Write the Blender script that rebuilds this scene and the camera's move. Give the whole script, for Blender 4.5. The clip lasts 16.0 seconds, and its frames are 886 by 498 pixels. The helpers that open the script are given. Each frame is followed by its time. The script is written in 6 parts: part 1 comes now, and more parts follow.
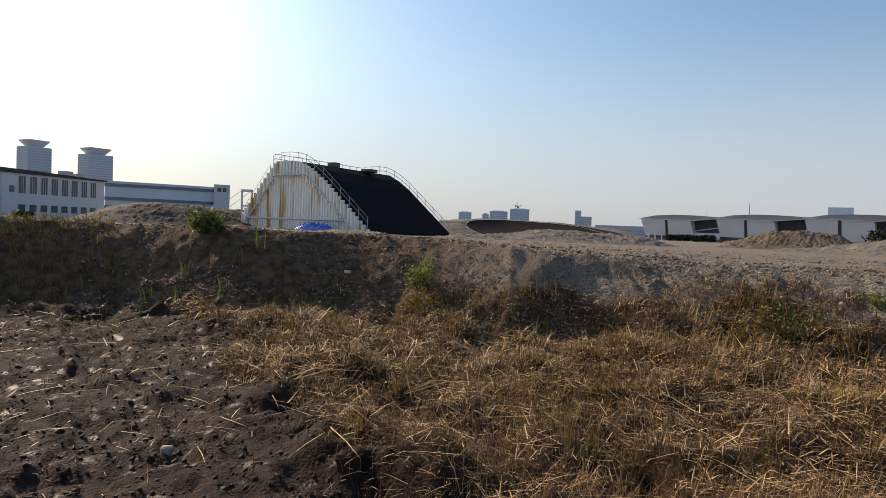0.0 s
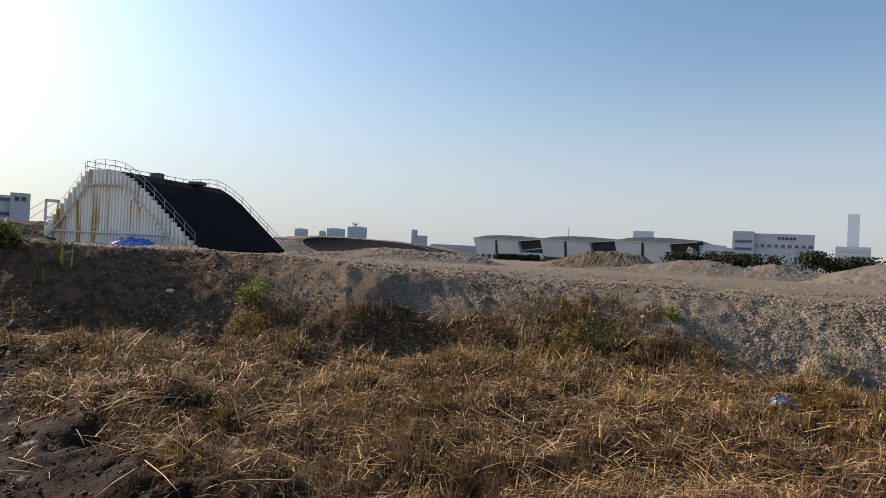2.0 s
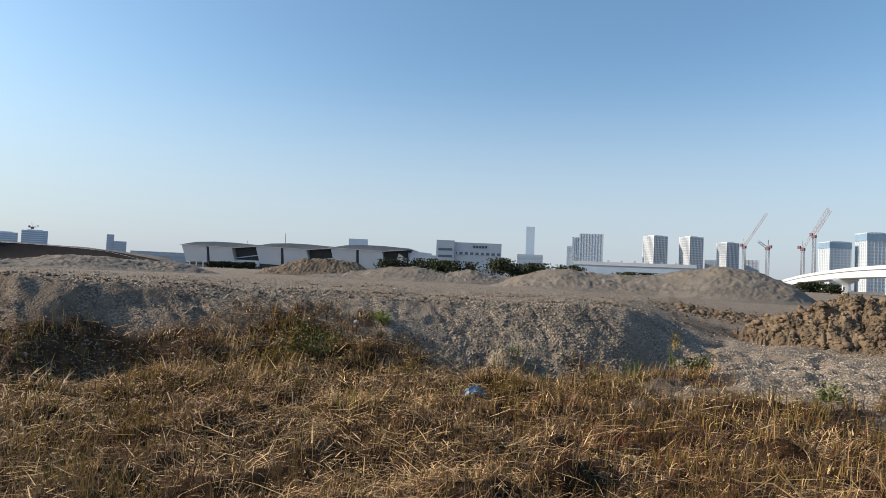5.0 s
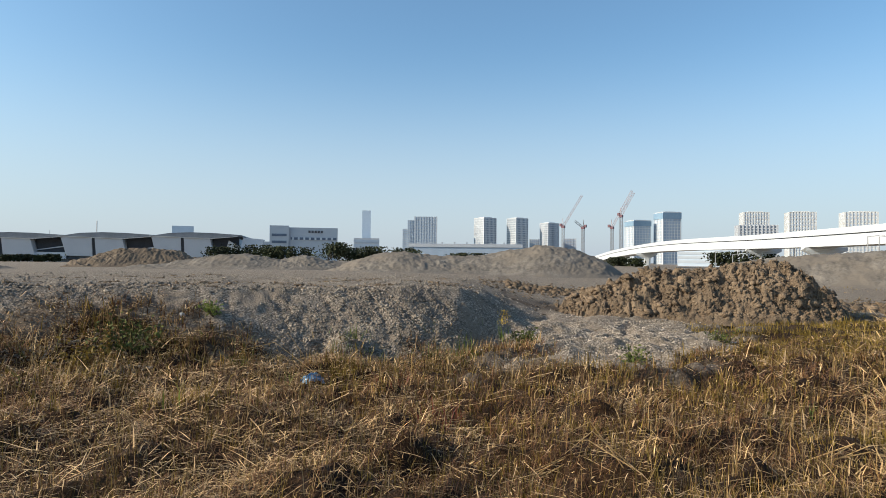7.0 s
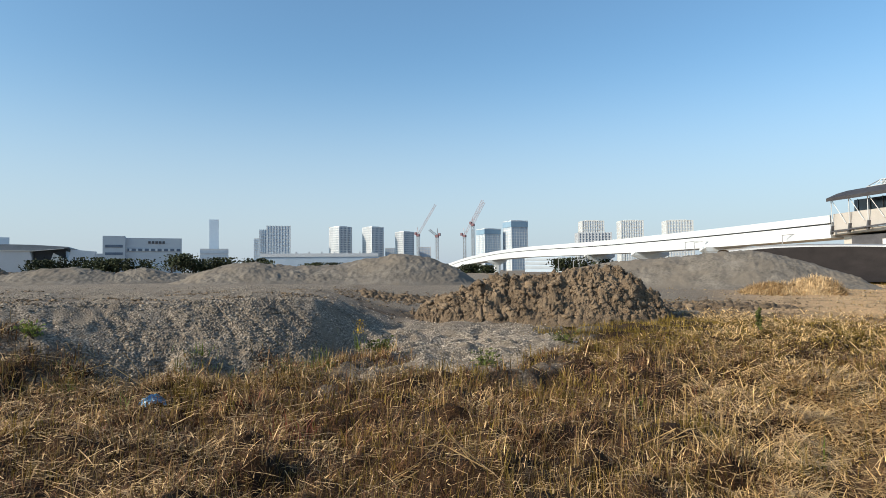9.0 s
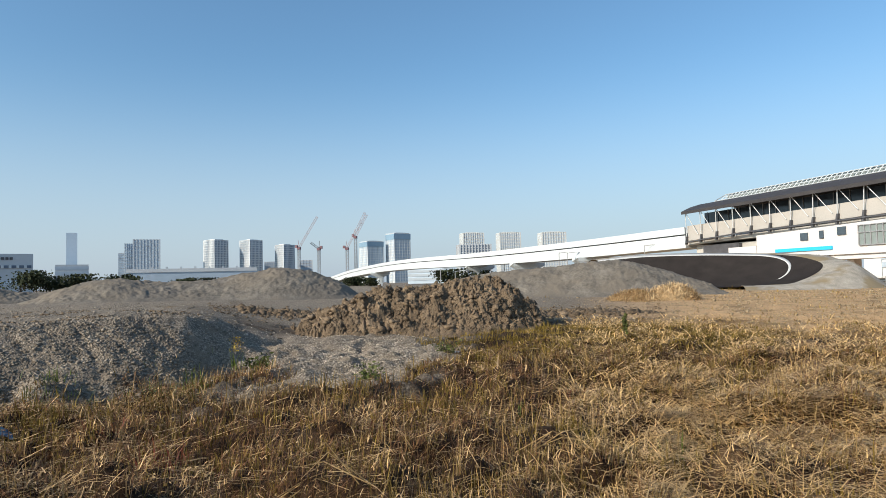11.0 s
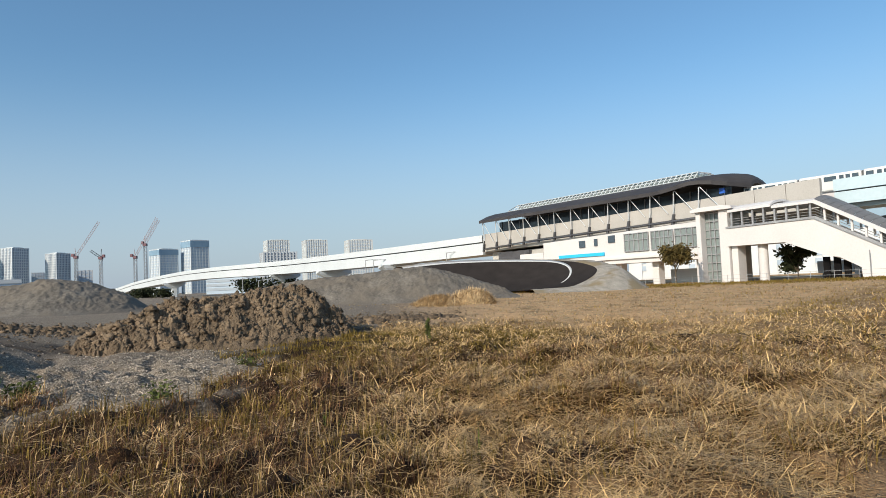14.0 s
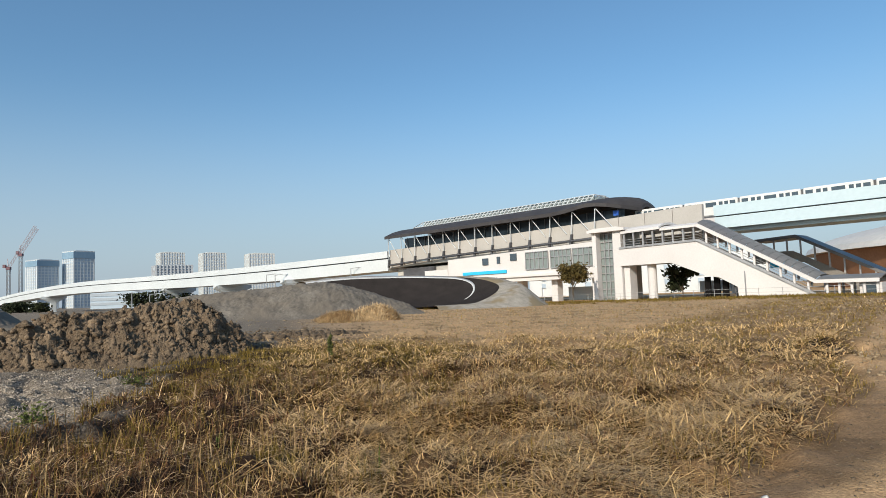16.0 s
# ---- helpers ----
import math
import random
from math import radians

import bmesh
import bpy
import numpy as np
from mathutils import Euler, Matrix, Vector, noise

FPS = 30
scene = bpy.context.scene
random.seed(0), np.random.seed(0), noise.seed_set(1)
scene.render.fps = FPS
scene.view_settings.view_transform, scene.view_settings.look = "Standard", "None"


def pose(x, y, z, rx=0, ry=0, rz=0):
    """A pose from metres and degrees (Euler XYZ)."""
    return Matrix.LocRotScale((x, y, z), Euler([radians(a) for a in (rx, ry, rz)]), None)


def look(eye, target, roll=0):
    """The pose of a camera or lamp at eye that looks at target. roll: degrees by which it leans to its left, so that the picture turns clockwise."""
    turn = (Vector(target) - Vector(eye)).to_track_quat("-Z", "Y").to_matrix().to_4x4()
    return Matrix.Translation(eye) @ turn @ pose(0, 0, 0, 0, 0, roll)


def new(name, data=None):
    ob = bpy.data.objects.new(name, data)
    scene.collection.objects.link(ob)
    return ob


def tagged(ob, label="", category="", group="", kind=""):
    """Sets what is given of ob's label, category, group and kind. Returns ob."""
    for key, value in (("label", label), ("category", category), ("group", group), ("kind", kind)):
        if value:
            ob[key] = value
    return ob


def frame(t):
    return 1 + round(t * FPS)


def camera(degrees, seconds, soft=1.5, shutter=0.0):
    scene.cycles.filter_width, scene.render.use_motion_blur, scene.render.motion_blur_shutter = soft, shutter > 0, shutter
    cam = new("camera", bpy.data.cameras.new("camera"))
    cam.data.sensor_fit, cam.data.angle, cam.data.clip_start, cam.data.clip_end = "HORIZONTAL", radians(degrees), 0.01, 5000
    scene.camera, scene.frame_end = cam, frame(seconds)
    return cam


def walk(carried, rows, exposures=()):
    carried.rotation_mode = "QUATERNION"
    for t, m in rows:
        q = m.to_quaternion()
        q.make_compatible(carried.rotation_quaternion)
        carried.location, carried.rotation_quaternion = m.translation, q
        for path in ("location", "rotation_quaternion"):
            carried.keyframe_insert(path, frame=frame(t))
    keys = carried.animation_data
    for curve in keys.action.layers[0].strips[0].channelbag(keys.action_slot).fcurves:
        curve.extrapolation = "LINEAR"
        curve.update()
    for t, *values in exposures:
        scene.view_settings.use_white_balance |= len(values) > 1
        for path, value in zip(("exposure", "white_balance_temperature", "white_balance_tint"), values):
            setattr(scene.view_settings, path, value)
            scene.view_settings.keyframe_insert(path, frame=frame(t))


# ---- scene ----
EYE = 1.6
cam = camera(69.22, 16.0, soft=0.55)
# seconds, yaw, pitch, roll: the camera turns on the spot, held a little before the pivot
ARM = 0.085
ROWS = [
    (0.0, 0.07, -1.91, -2.20),
    (0.5, -2.42, -1.14, -2.58),
    (1.0, -6.15, -0.65, -2.71),
    (1.5, -9.71, -0.21, -2.93),
    (2.0, -14.37, 0.33, -2.82),
    (2.5, -19.98, 0.94, -2.88),
    (3.0, -22.77, 0.95, -2.95),
    (3.5, -24.70, 1.18, -3.25),
    (4.0, -27.18, 1.46, -3.19),
    (4.5, -33.11, 2.40, -2.71),
    (5.0, -39.25, 2.13, -2.42),
    (7.5, -56.06, 0.73, -0.11),
    (8.0, -58.55, 0.44, 0.15),
    (8.5, -61.95, 1.02, 0.17),
    (9.0, -66.50, 1.87, 0.49),
    (11.5, -79.71, 2.74, 1.59),
    (12.0, -83.21, 2.71, 1.76),
    (12.5, -85.93, 2.65, 2.14),
    (13.0, -88.65, 2.46, 2.44),
    (13.5, -91.57, 2.65, 2.48),
    (14.0, -93.98, 2.87, 2.53),
    (14.5, -96.31, 3.00, 2.41),
    (15.0, -98.29, 3.21, 2.45),
    (15.5, -100.40, 3.51, 2.26),
    (16.0, -102.47, 3.96, 2.08),
]
EXPOSURES = [(0.0, -0.05, 7650, 22), (3.5, 0.04, 7450, 20), (5.0, 0.08, 7000, 16), (7.5, 0.12, 6850, 12), (9.0, 0.1, 6750, 11), (12.5, -0.08, 6600, 11), (16.0, -0.24, 6600, 11)]
walk(cam, [(t, pose(-ARM * math.sin(radians(yaw)), ARM * math.cos(radians(yaw)) - 0.04, EYE, 90 + pitch, roll, yaw)) for t, yaw, pitch, roll in ROWS], EXPOSURES)

# ---- light ----
SUN_AZ, SUN_EL = -48.0, 28.0
world = bpy.data.worlds.new("sky")
scene.world = world
world.use_nodes = True
wn, wl = world.node_tree.nodes, world.node_tree.links
sky = wn.new("ShaderNodeTexSky")
sky.sky_type = "NISHITA"
sky.sun_disc = False
sky.sun_elevation, sky.sun_rotation = radians(SUN_EL), radians(SUN_AZ)
sky.air_density, sky.dust_density, sky.ozone_density = 1.0, 1.9, 3.0
wn["Background"].inputs[1].default_value = 0.165
# thin pale haze that thickens towards the horizon all round
co = wn.new("ShaderNodeTexCoord")
sep = wn.new("ShaderNodeSeparateXYZ")
wl.new(co.outputs["Generated"], sep.inputs[0])
hz = wn.new("ShaderNodeMapRange")
hz.interpolation_type = "SMOOTHERSTEP"
hz.inputs["From Min"].default_value, hz.inputs["From Max"].default_value = -0.02, 0.36
hz.inputs["To Min"].default_value, hz.inputs["To Max"].default_value = 0.75, 0.0
wl.new(sep.outputs["Z"], hz.inputs["Value"])
hm = wn.new("ShaderNodeMix")
hm.data_type = "RGBA"
hm.inputs["B"].default_value = (3.3, 3.95, 4.7, 1)
wl.new(hz.outputs[0], hm.inputs["Factor"])
tint = wn.new("ShaderNodeMix")
tint.data_type, tint.blend_type = "RGBA", "MULTIPLY"
tint.inputs["Factor"].default_value = 1.0
tint.inputs["B"].default_value = (0.81, 1.07, 1.11, 1)
wl.new(sky.outputs[0], tint.inputs["A"])
wl.new(tint.outputs["Result"], hm.inputs["A"])
wl.new(hm.outputs["Result"], wn["Background"].inputs[0])
sun = new("sun", bpy.data.lights.new("sun", "SUN"))
sun.data.energy, sun.data.angle, sun.data.color = 5.4, radians(0.6), (1.0, 0.88, 0.72)
sa, se = radians(SUN_AZ), radians(SUN_EL)
SUN_WAY = Vector((math.sin(sa) * math.cos(se), math.cos(sa) * math.cos(se), math.sin(se)))
sun.matrix_world = look(SUN_WAY * 100, (0, 0, 0))


# ---- small tools ----
def polar(az, d, z=0.0):
    a = radians(az)
    return Vector((d * math.sin(a), d * math.cos(a), z))


def hash2(ix, iy, seed):
    h = (ix.astype(np.int64) * 374761393 + iy.astype(np.int64) * 668265263 + seed * 974634777) & 0x7FFFFFFF
    h = ((h ^ (h >> 13)) * 1274126177) & 0x7FFFFFFF
    return ((h ^ (h >> 16)) & 0xFFFF) / 65535.0


def vnoise(x, y, seed=0):
    """Smooth value noise, 0 to 1, on arrays."""
    ix, iy = np.floor(x), np.floor(y)
    u, v = x - ix, y - iy
    u, v = u * u * (3 - 2 * u), v * v * (3 - 2 * v)
    a, b = hash2(ix, iy, seed), hash2(ix + 1, iy, seed)
    c, d = hash2(ix, iy + 1, seed), hash2(ix + 1, iy + 1, seed)
    return (a * (1 - u) + b * u) * (1 - v) + (c * (1 - u) + d * u) * v


def fbm(x, y, seed=0, octaves=4):
    total, amp, norm = 0, 1.0, 0
    for k in range(octaves):
        total = total + amp * vnoise(x * 2 ** k, y * 2 ** k, seed + 17 * k)
        norm += amp
        amp *= 0.5
    return total / norm


def step(a, b, x):
    t = np.clip((x - a) / (b - a), 0, 1)
    return t * t * (3 - 2 * t)


def part(name, bm, material, parent=None, label=""):
    me = bpy.data.meshes.new(name)
    bm.to_mesh(me)
    bm.free()
    me.materials.append(material)
    ob = new(name, me)
    ob.parent = parent
    if label:
        tagged(ob, label)
    return ob


def tri_mesh(name, verts, tris, material, smooth=False):
    """A big triangle mesh from arrays."""
    me = bpy.data.meshes.new(name)
    nv, nt = len(verts), len(tris)
    me.vertices.add(nv)
    me.vertices.foreach_set("co", np.asarray(verts, np.float32).ravel())
    me.loops.add(nt * 3)
    me.loops.foreach_set("vertex_index", np.asarray(tris, np.int32).ravel())
    me.polygons.add(nt)
    me.polygons.foreach_set("loop_start", np.arange(0, nt * 3, 3, dtype=np.int32))
    if smooth:
        me.polygons.foreach_set("use_smooth", np.ones(nt, bool))
    me.materials.append(material)
    me.update(calc_edges=True)
    return me


def empty(name, m, label, category, group="", kind=""):
    ob = new(name)
    ob.matrix_world = m
    ob.empty_display_size = 0.2
    return tagged(ob, label, category, group, kind)


def box(bm, x0, x1, y0, y1, z0, z1, bevel=0.0):
    vs = [bm.verts.new((x, y, z)) for z in (z0, z1) for y in (y0, y1) for x in (x0, x1)]
    fs = [bm.faces.new([vs[i] for i in f]) for f in ((0, 2, 3, 1), (4, 5, 7, 6), (0, 1, 5, 4), (2, 6, 7, 3), (0, 4, 6, 2), (1, 3, 7, 5))]
    if bevel:
        bmesh.ops.bevel(bm, geom=list({e for f in fs for e in f.edges}), offset=bevel, segments=1, affect="EDGES")
    return bm


def prism(bm, outline, y0, y1):
    """An outline of (x, z) drawn out from y0 to y1."""
    a = [bm.verts.new((x, y0, z)) for x, z in outline]
    b = [bm.verts.new((x, y1, z)) for x, z in outline]
    n = len(outline)
    bm.faces.new(a)
    bm.faces.new(b[::-1])
    for i in range(n):
        bm.faces.new((a[i], b[i], b[(i + 1) % n], a[(i + 1) % n]))
    bmesh.ops.recalc_face_normals(bm, faces=bm.faces)
    return bm


def tube(bm, a, b, r, sides=6, r2=None):
    a, b = Vector(a), Vector(b)
    q = (b - a).to_track_quat("Z", "Y")
    r2 = r if r2 is None else r2
    ring = lambda c, rr: [bm.verts.new(c + q @ Vector((rr * math.cos(2 * math.pi * k / sides), rr * math.sin(2 * math.pi * k / sides), 0))) for k in range(sides)]
    p, s = ring(a, r), ring(b, r2)
    for k in range(sides):
        bm.faces.new((p[k], p[(k + 1) % sides], s[(k + 1) % sides], s[k]))
    bm.faces.new(p[::-1])
    bm.faces.new(s)
    return bm


def B():
    return bmesh.new()


# ---- materials ----
def material(name, c1, c2, scale=3.0, rough=0.8, bump=0.0, fine=40.0, metal=0.0, c3=None, patch=0.3, vary=0.0, thin=0.0):
    """Two colours mixed by coarse and fine noise, c3 in patches, with relief from the fine noise."""
    m = bpy.data.materials.new(name)
    m.use_nodes = True
    n, l = m.node_tree.nodes, m.node_tree.links
    b = n["Principled BSDF"]
    b.inputs["Metallic"].default_value = metal
    pos = n.new("ShaderNodeNewGeometry").outputs["Position"]

    def tex(s, detail):
        t = n.new("ShaderNodeTexNoise")
        t.inputs["Scale"].default_value, t.inputs["Detail"].default_value = s, detail
        l.new(pos, t.inputs["Vector"])
        return t.outputs["Fac"]

    coarse, grain = tex(scale, 4), tex(fine, 3)
    mean = n.new("ShaderNodeMath")
    mean.operation = "MULTIPLY_ADD"
    mean.inputs[1].default_value = 0.55
    l.new(coarse, mean.inputs[0])
    half = n.new("ShaderNodeMath")
    half.operation = "MULTIPLY"
    half.inputs[1].default_value = 0.45
    l.new(grain, half.inputs[0])
    l.new(half.outputs[0], mean.inputs[2])
    ramp = n.new("ShaderNodeMapRange")
    ramp.inputs["From Min"].default_value, ramp.inputs["From Max"].default_value = 0.33, 0.67
    l.new(mean.outputs[0], ramp.inputs["Value"])
    mix = n.new("ShaderNodeMix")
    mix.data_type = "RGBA"
    mix.inputs["A"].default_value, mix.inputs["B"].default_value = (*c1, 1), (*c2, 1)
    l.new(ramp.outputs[0], mix.inputs["Factor"])
    colour = mix.outputs["Result"]
    if c3:
        pr = n.new("ShaderNodeMapRange")
        pr.inputs["From Min"].default_value, pr.inputs["From Max"].default_value = 0.62 - patch * 0.3, 0.72 - patch * 0.3
        l.new(tex(scale * 0.37, 5), pr.inputs["Value"])
        m2 = n.new("ShaderNodeMix")
        m2.data_type = "RGBA"
        m2.inputs["B"].default_value = (*c3, 1)
        l.new(pr.outputs[0], m2.inputs["Factor"])
        l.new(colour, m2.inputs["A"])
        colour = m2.outputs["Result"]
    if vary:
        rnd = n.new("ShaderNodeObjectInfo").outputs["Random"]
        isl = n.new("ShaderNodeNewGeometry").outputs["Random Per Island"]
        add = n.new("ShaderNodeMath")
        add.operation = "ADD"
        l.new(rnd, add.inputs[0])
        l.new(isl, add.inputs[1])
        vr = n.new("ShaderNodeMapRange")
        vr.inputs["From Max"].default_value = 2.0
        vr.inputs["To Min"].default_value, vr.inputs["To Max"].default_value = 1 - vary, 1 + vary
        l.new(add.outputs[0], vr.inputs["Value"])
        hs = n.new("ShaderNodeHueSaturation")
        l.new(vr.outputs[0], hs.inputs["Value"])
        l.new(colour, hs.inputs["Color"])
        colour = hs.outputs["Color"]
    l.new(colour, b.inputs["Base Color"])
    rr = n.new("ShaderNodeMapRange")
    rr.inputs["To Min"].default_value, rr.inputs["To Max"].default_value = max(rough - 0.1, 0.02), min(rough + 0.1, 1)
    l.new(coarse, rr.inputs["Value"])
    l.new(rr.outputs[0], b.inputs["Roughness"])
    if rough > 0.6:
        b.inputs["Specular IOR Level"].default_value = 0.25
    if bump:
        bp = n.new("ShaderNodeBump")
        bp.inputs["Strength"].default_value, bp.inputs["Distance"].default_value = min(1, bump), 0.03
        l.new(grain, bp.inputs["Height"])
        l.new(bp.outputs[0], b.inputs["Normal"])
    if thin:
        # light comes through thin stems and leaves
        tr, ms = n.new("ShaderNodeBsdfTranslucent"), n.new("ShaderNodeMixShader")
        ms.inputs[0].default_value = thin
        l.new(colour, tr.inputs["Color"])
        l.new(b.outputs[0], ms.inputs[1])
        l.new(tr.outputs[0], ms.inputs[2])
        l.new(ms.outputs[0], n["Material Output"].inputs["Surface"])
    return m


def glass_like(name, colour, rough=0.12):
    m = material(name, colour, tuple(c * 1.3 for c in colour), 0.3, rough, 0, 2.0)
    m.node_tree.nodes["Principled BSDF"].inputs["Specular IOR Level"].default_value = 0.6
    return m


M_TRACK = material("track_dirt", (0.078, 0.068, 0.057), (0.212, 0.187, 0.156), 0.9, 0.92, 1.0, 7.0, c3=(0.155, 0.132, 0.106), patch=0.5)
M_SHOULDER = material("pale_gravel", (0.2, 0.18, 0.15), (0.42, 0.38, 0.325), 1.2, 0.92, 1.0, 14.0, c3=(0.24, 0.19, 0.12), patch=0.4)
M_BROWN = material("brown_earth", (0.08, 0.06, 0.042), (0.18, 0.137, 0.096), 0.6, 0.95, 1.0, 8.0)
M_DARKDIRT = material("dark_earth", (0.035, 0.029, 0.024), (0.085, 0.07, 0.056), 0.4, 0.95, 1.0, 6.0)
M_STONE = material("crushed_stone", (0.14, 0.117, 0.092), (0.41, 0.35, 0.283), 2.0, 0.85, 0.3, 60.0, vary=0.6)
M_CLOD = material("earth_clod", (0.055, 0.039, 0.026), (0.25, 0.182, 0.12), 2.0, 0.95, 1.0, 30.0, vary=0.35)
M_ASPHALT = material("asphalt", (0.022, 0.019, 0.018), (0.04, 0.034, 0.032), 0.8, 0.9, 0.5, 60.0)
M_ASPHALT.node_tree.nodes["Principled BSDF"].inputs["Specular IOR Level"].default_value = 0.06
M_DECK = material("black_deck", (0.006, 0.006, 0.007), (0.014, 0.013, 0.013), 0.8, 0.8, 0.4, 20.0)
M_DECK.node_tree.nodes["Principled BSDF"].inputs["Specular IOR Level"].default_value = 0.04
M_PAINT = material("white_paint", (0.54, 0.54, 0.52), (0.68, 0.67, 0.65), 0.7, 0.55, 0.1, 20.0)
M_WHITE = material("white_steel", (0.5, 0.535, 0.56), (0.58, 0.615, 0.64), 0.15, 0.5, 0, 2.0)
M_STATION = material("station_wall", (0.54, 0.525, 0.525), (0.62, 0.605, 0.605), 0.2, 0.75, 0.1, 5.0)
M_PANEL = material("platform_panel", (0.36, 0.34, 0.315), (0.44, 0.415, 0.39), 0.3, 0.7, 0.1, 6.0)
M_ROOFDARK = material("dark_roof", (0.035, 0.033, 0.036), (0.06, 0.056, 0.058), 0.4, 0.65, 0, 6.0)
M_STAIRROOF = material("stair_roof_sheet", (0.12, 0.12, 0.125), (0.17, 0.165, 0.165), 0.6, 0.5, 0, 6.0)
M_STEEL = material("grey_steel", (0.3, 0.3, 0.31), (0.45, 0.45, 0.46), 1.0, 0.45, 0, 12.0, metal=0.5)
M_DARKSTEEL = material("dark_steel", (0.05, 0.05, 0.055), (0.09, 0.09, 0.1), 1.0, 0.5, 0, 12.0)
M_GLASS = glass_like("window_glass", (0.05, 0.07, 0.09))
M_PALEGLASS = glass_like("pale_glass", (0.17, 0.2, 0.2), 0.2)
M_CONC = material("concrete", (0.36, 0.35, 0.33), (0.5, 0.485, 0.46), 0.3, 0.85, 0.2, 6.0)
# tower walls made paler and bluer in base colour to stand for distance haze
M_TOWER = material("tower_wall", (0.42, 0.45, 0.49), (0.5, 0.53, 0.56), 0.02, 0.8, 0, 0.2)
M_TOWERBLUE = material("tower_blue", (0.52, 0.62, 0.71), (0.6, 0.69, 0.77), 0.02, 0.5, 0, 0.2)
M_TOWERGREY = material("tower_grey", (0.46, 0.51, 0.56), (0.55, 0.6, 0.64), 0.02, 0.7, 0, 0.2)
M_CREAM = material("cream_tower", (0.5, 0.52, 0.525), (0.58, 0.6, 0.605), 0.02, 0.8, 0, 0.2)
M_TOWERWIN = material("tower_window", (0.07, 0.1, 0.15), (0.13, 0.17, 0.23), 0.03, 0.35, 0, 0.3)
M_RED = material("crane_red", (0.12, 0.055, 0.07), (0.17, 0.08, 0.1), 0.1, 0.6, 0, 1.0)
M_TARP = material("blue_sheet", (0.02, 0.09, 0.42), (0.04, 0.15, 0.6), 2.0, 0.4, 0.3, 30.0)
M_CYAN = material("sign_blue", (0.02, 0.42, 0.72), (0.03, 0.47, 0.78), 1.0, 0.5, 0, 5.0)
M_LEAF = material("leaf_green", (0.042, 0.055, 0.014), (0.11, 0.125, 0.032), 4.0, 0.85, 0, 30.0, vary=0.5)
M_PINE = material("dark_foliage", (0.014, 0.02, 0.009), (0.04, 0.048, 0.02), 0.3, 0.8, 0, 2.0, vary=0.5)
M_WEED = material("weed_green", (0.07, 0.11, 0.018), (0.19, 0.22, 0.045), 5.0, 0.6, 0, 30.0, vary=0.5, thin=0.35)
M_STRAW = material("dry_straw", (0.19, 0.106, 0.04), (0.78, 0.53, 0.26), 3.0, 0.55, 0, 40.0, vary=0.75, thin=0.1)
M_RUST = material("rusty_grass", (0.034, 0.016, 0.008), (0.28, 0.138, 0.06), 2.0, 0.7, 0, 40.0, vary=0.9, thin=0.08)
M_OLIVE = material("olive_grass", (0.085, 0.06, 0.013), (0.3, 0.2, 0.04), 2.0, 0.7, 0, 40.0, vary=0.6, thin=0.2)
M_BARK = material("bark", (0.05, 0.04, 0.03), (0.12, 0.095, 0.07), 6.0, 0.9, 0.5, 40.0)

# ---- the ground: one sheet round the camera ----
AZ_T = [-180, -60, -45, -34, -27, -18, -9, 0, 6, 13, 20, 28, 35, 42, 50, 55, 58.5]
BASE_T = [12, 12.5, 12.8, 12.8, 12.4, 11.3, 11.6, 10.9, 10.0, 10.0, 10.1, 10.0, 10.2, 10.7, 10.9, 11.6, 12.4]
CREST_EL = [0.5, 0.5, 0.45, 0.5, 0.72, 0.78, 0.95, 1.22, 1.6, 2.0, 2.25, 2.4, 2.52, 2.64, 2.55, 2.5, 2.6]


def bank(az):
    """Foot radius, crest radius and crest height of the bank at an azimuth."""
    rb = np.interp(az, AZ_T, BASE_T)
    tan = np.tan(np.radians(np.interp(az, AZ_T, CREST_EL)))
    slope = np.interp(az, [-14, 6, 24], [0.66, 0.56, 0.43])
    rc = (EYE + slope * rb) / (slope + tan)
    return rb, rc, slope * (rc - rb)


PATH_Y = [-60, -44.6, -15.8, -7.19, -4.99, -2.93, -1.75, 0.3, 2.2, 3.95, 5.9, 8.6, 11.5]
PATH_X = [53, 40.1, 15.3, 7.65, 5.74, 4.42, 3.6, 2.5, 0.9, -0.6, -1.3, -2.7, -5.0]


def path_side(x, y):
    """Distance east of the rutted path's grassy edge, negative on the path."""
    return x - np.interp(y, PATH_Y, PATH_X)


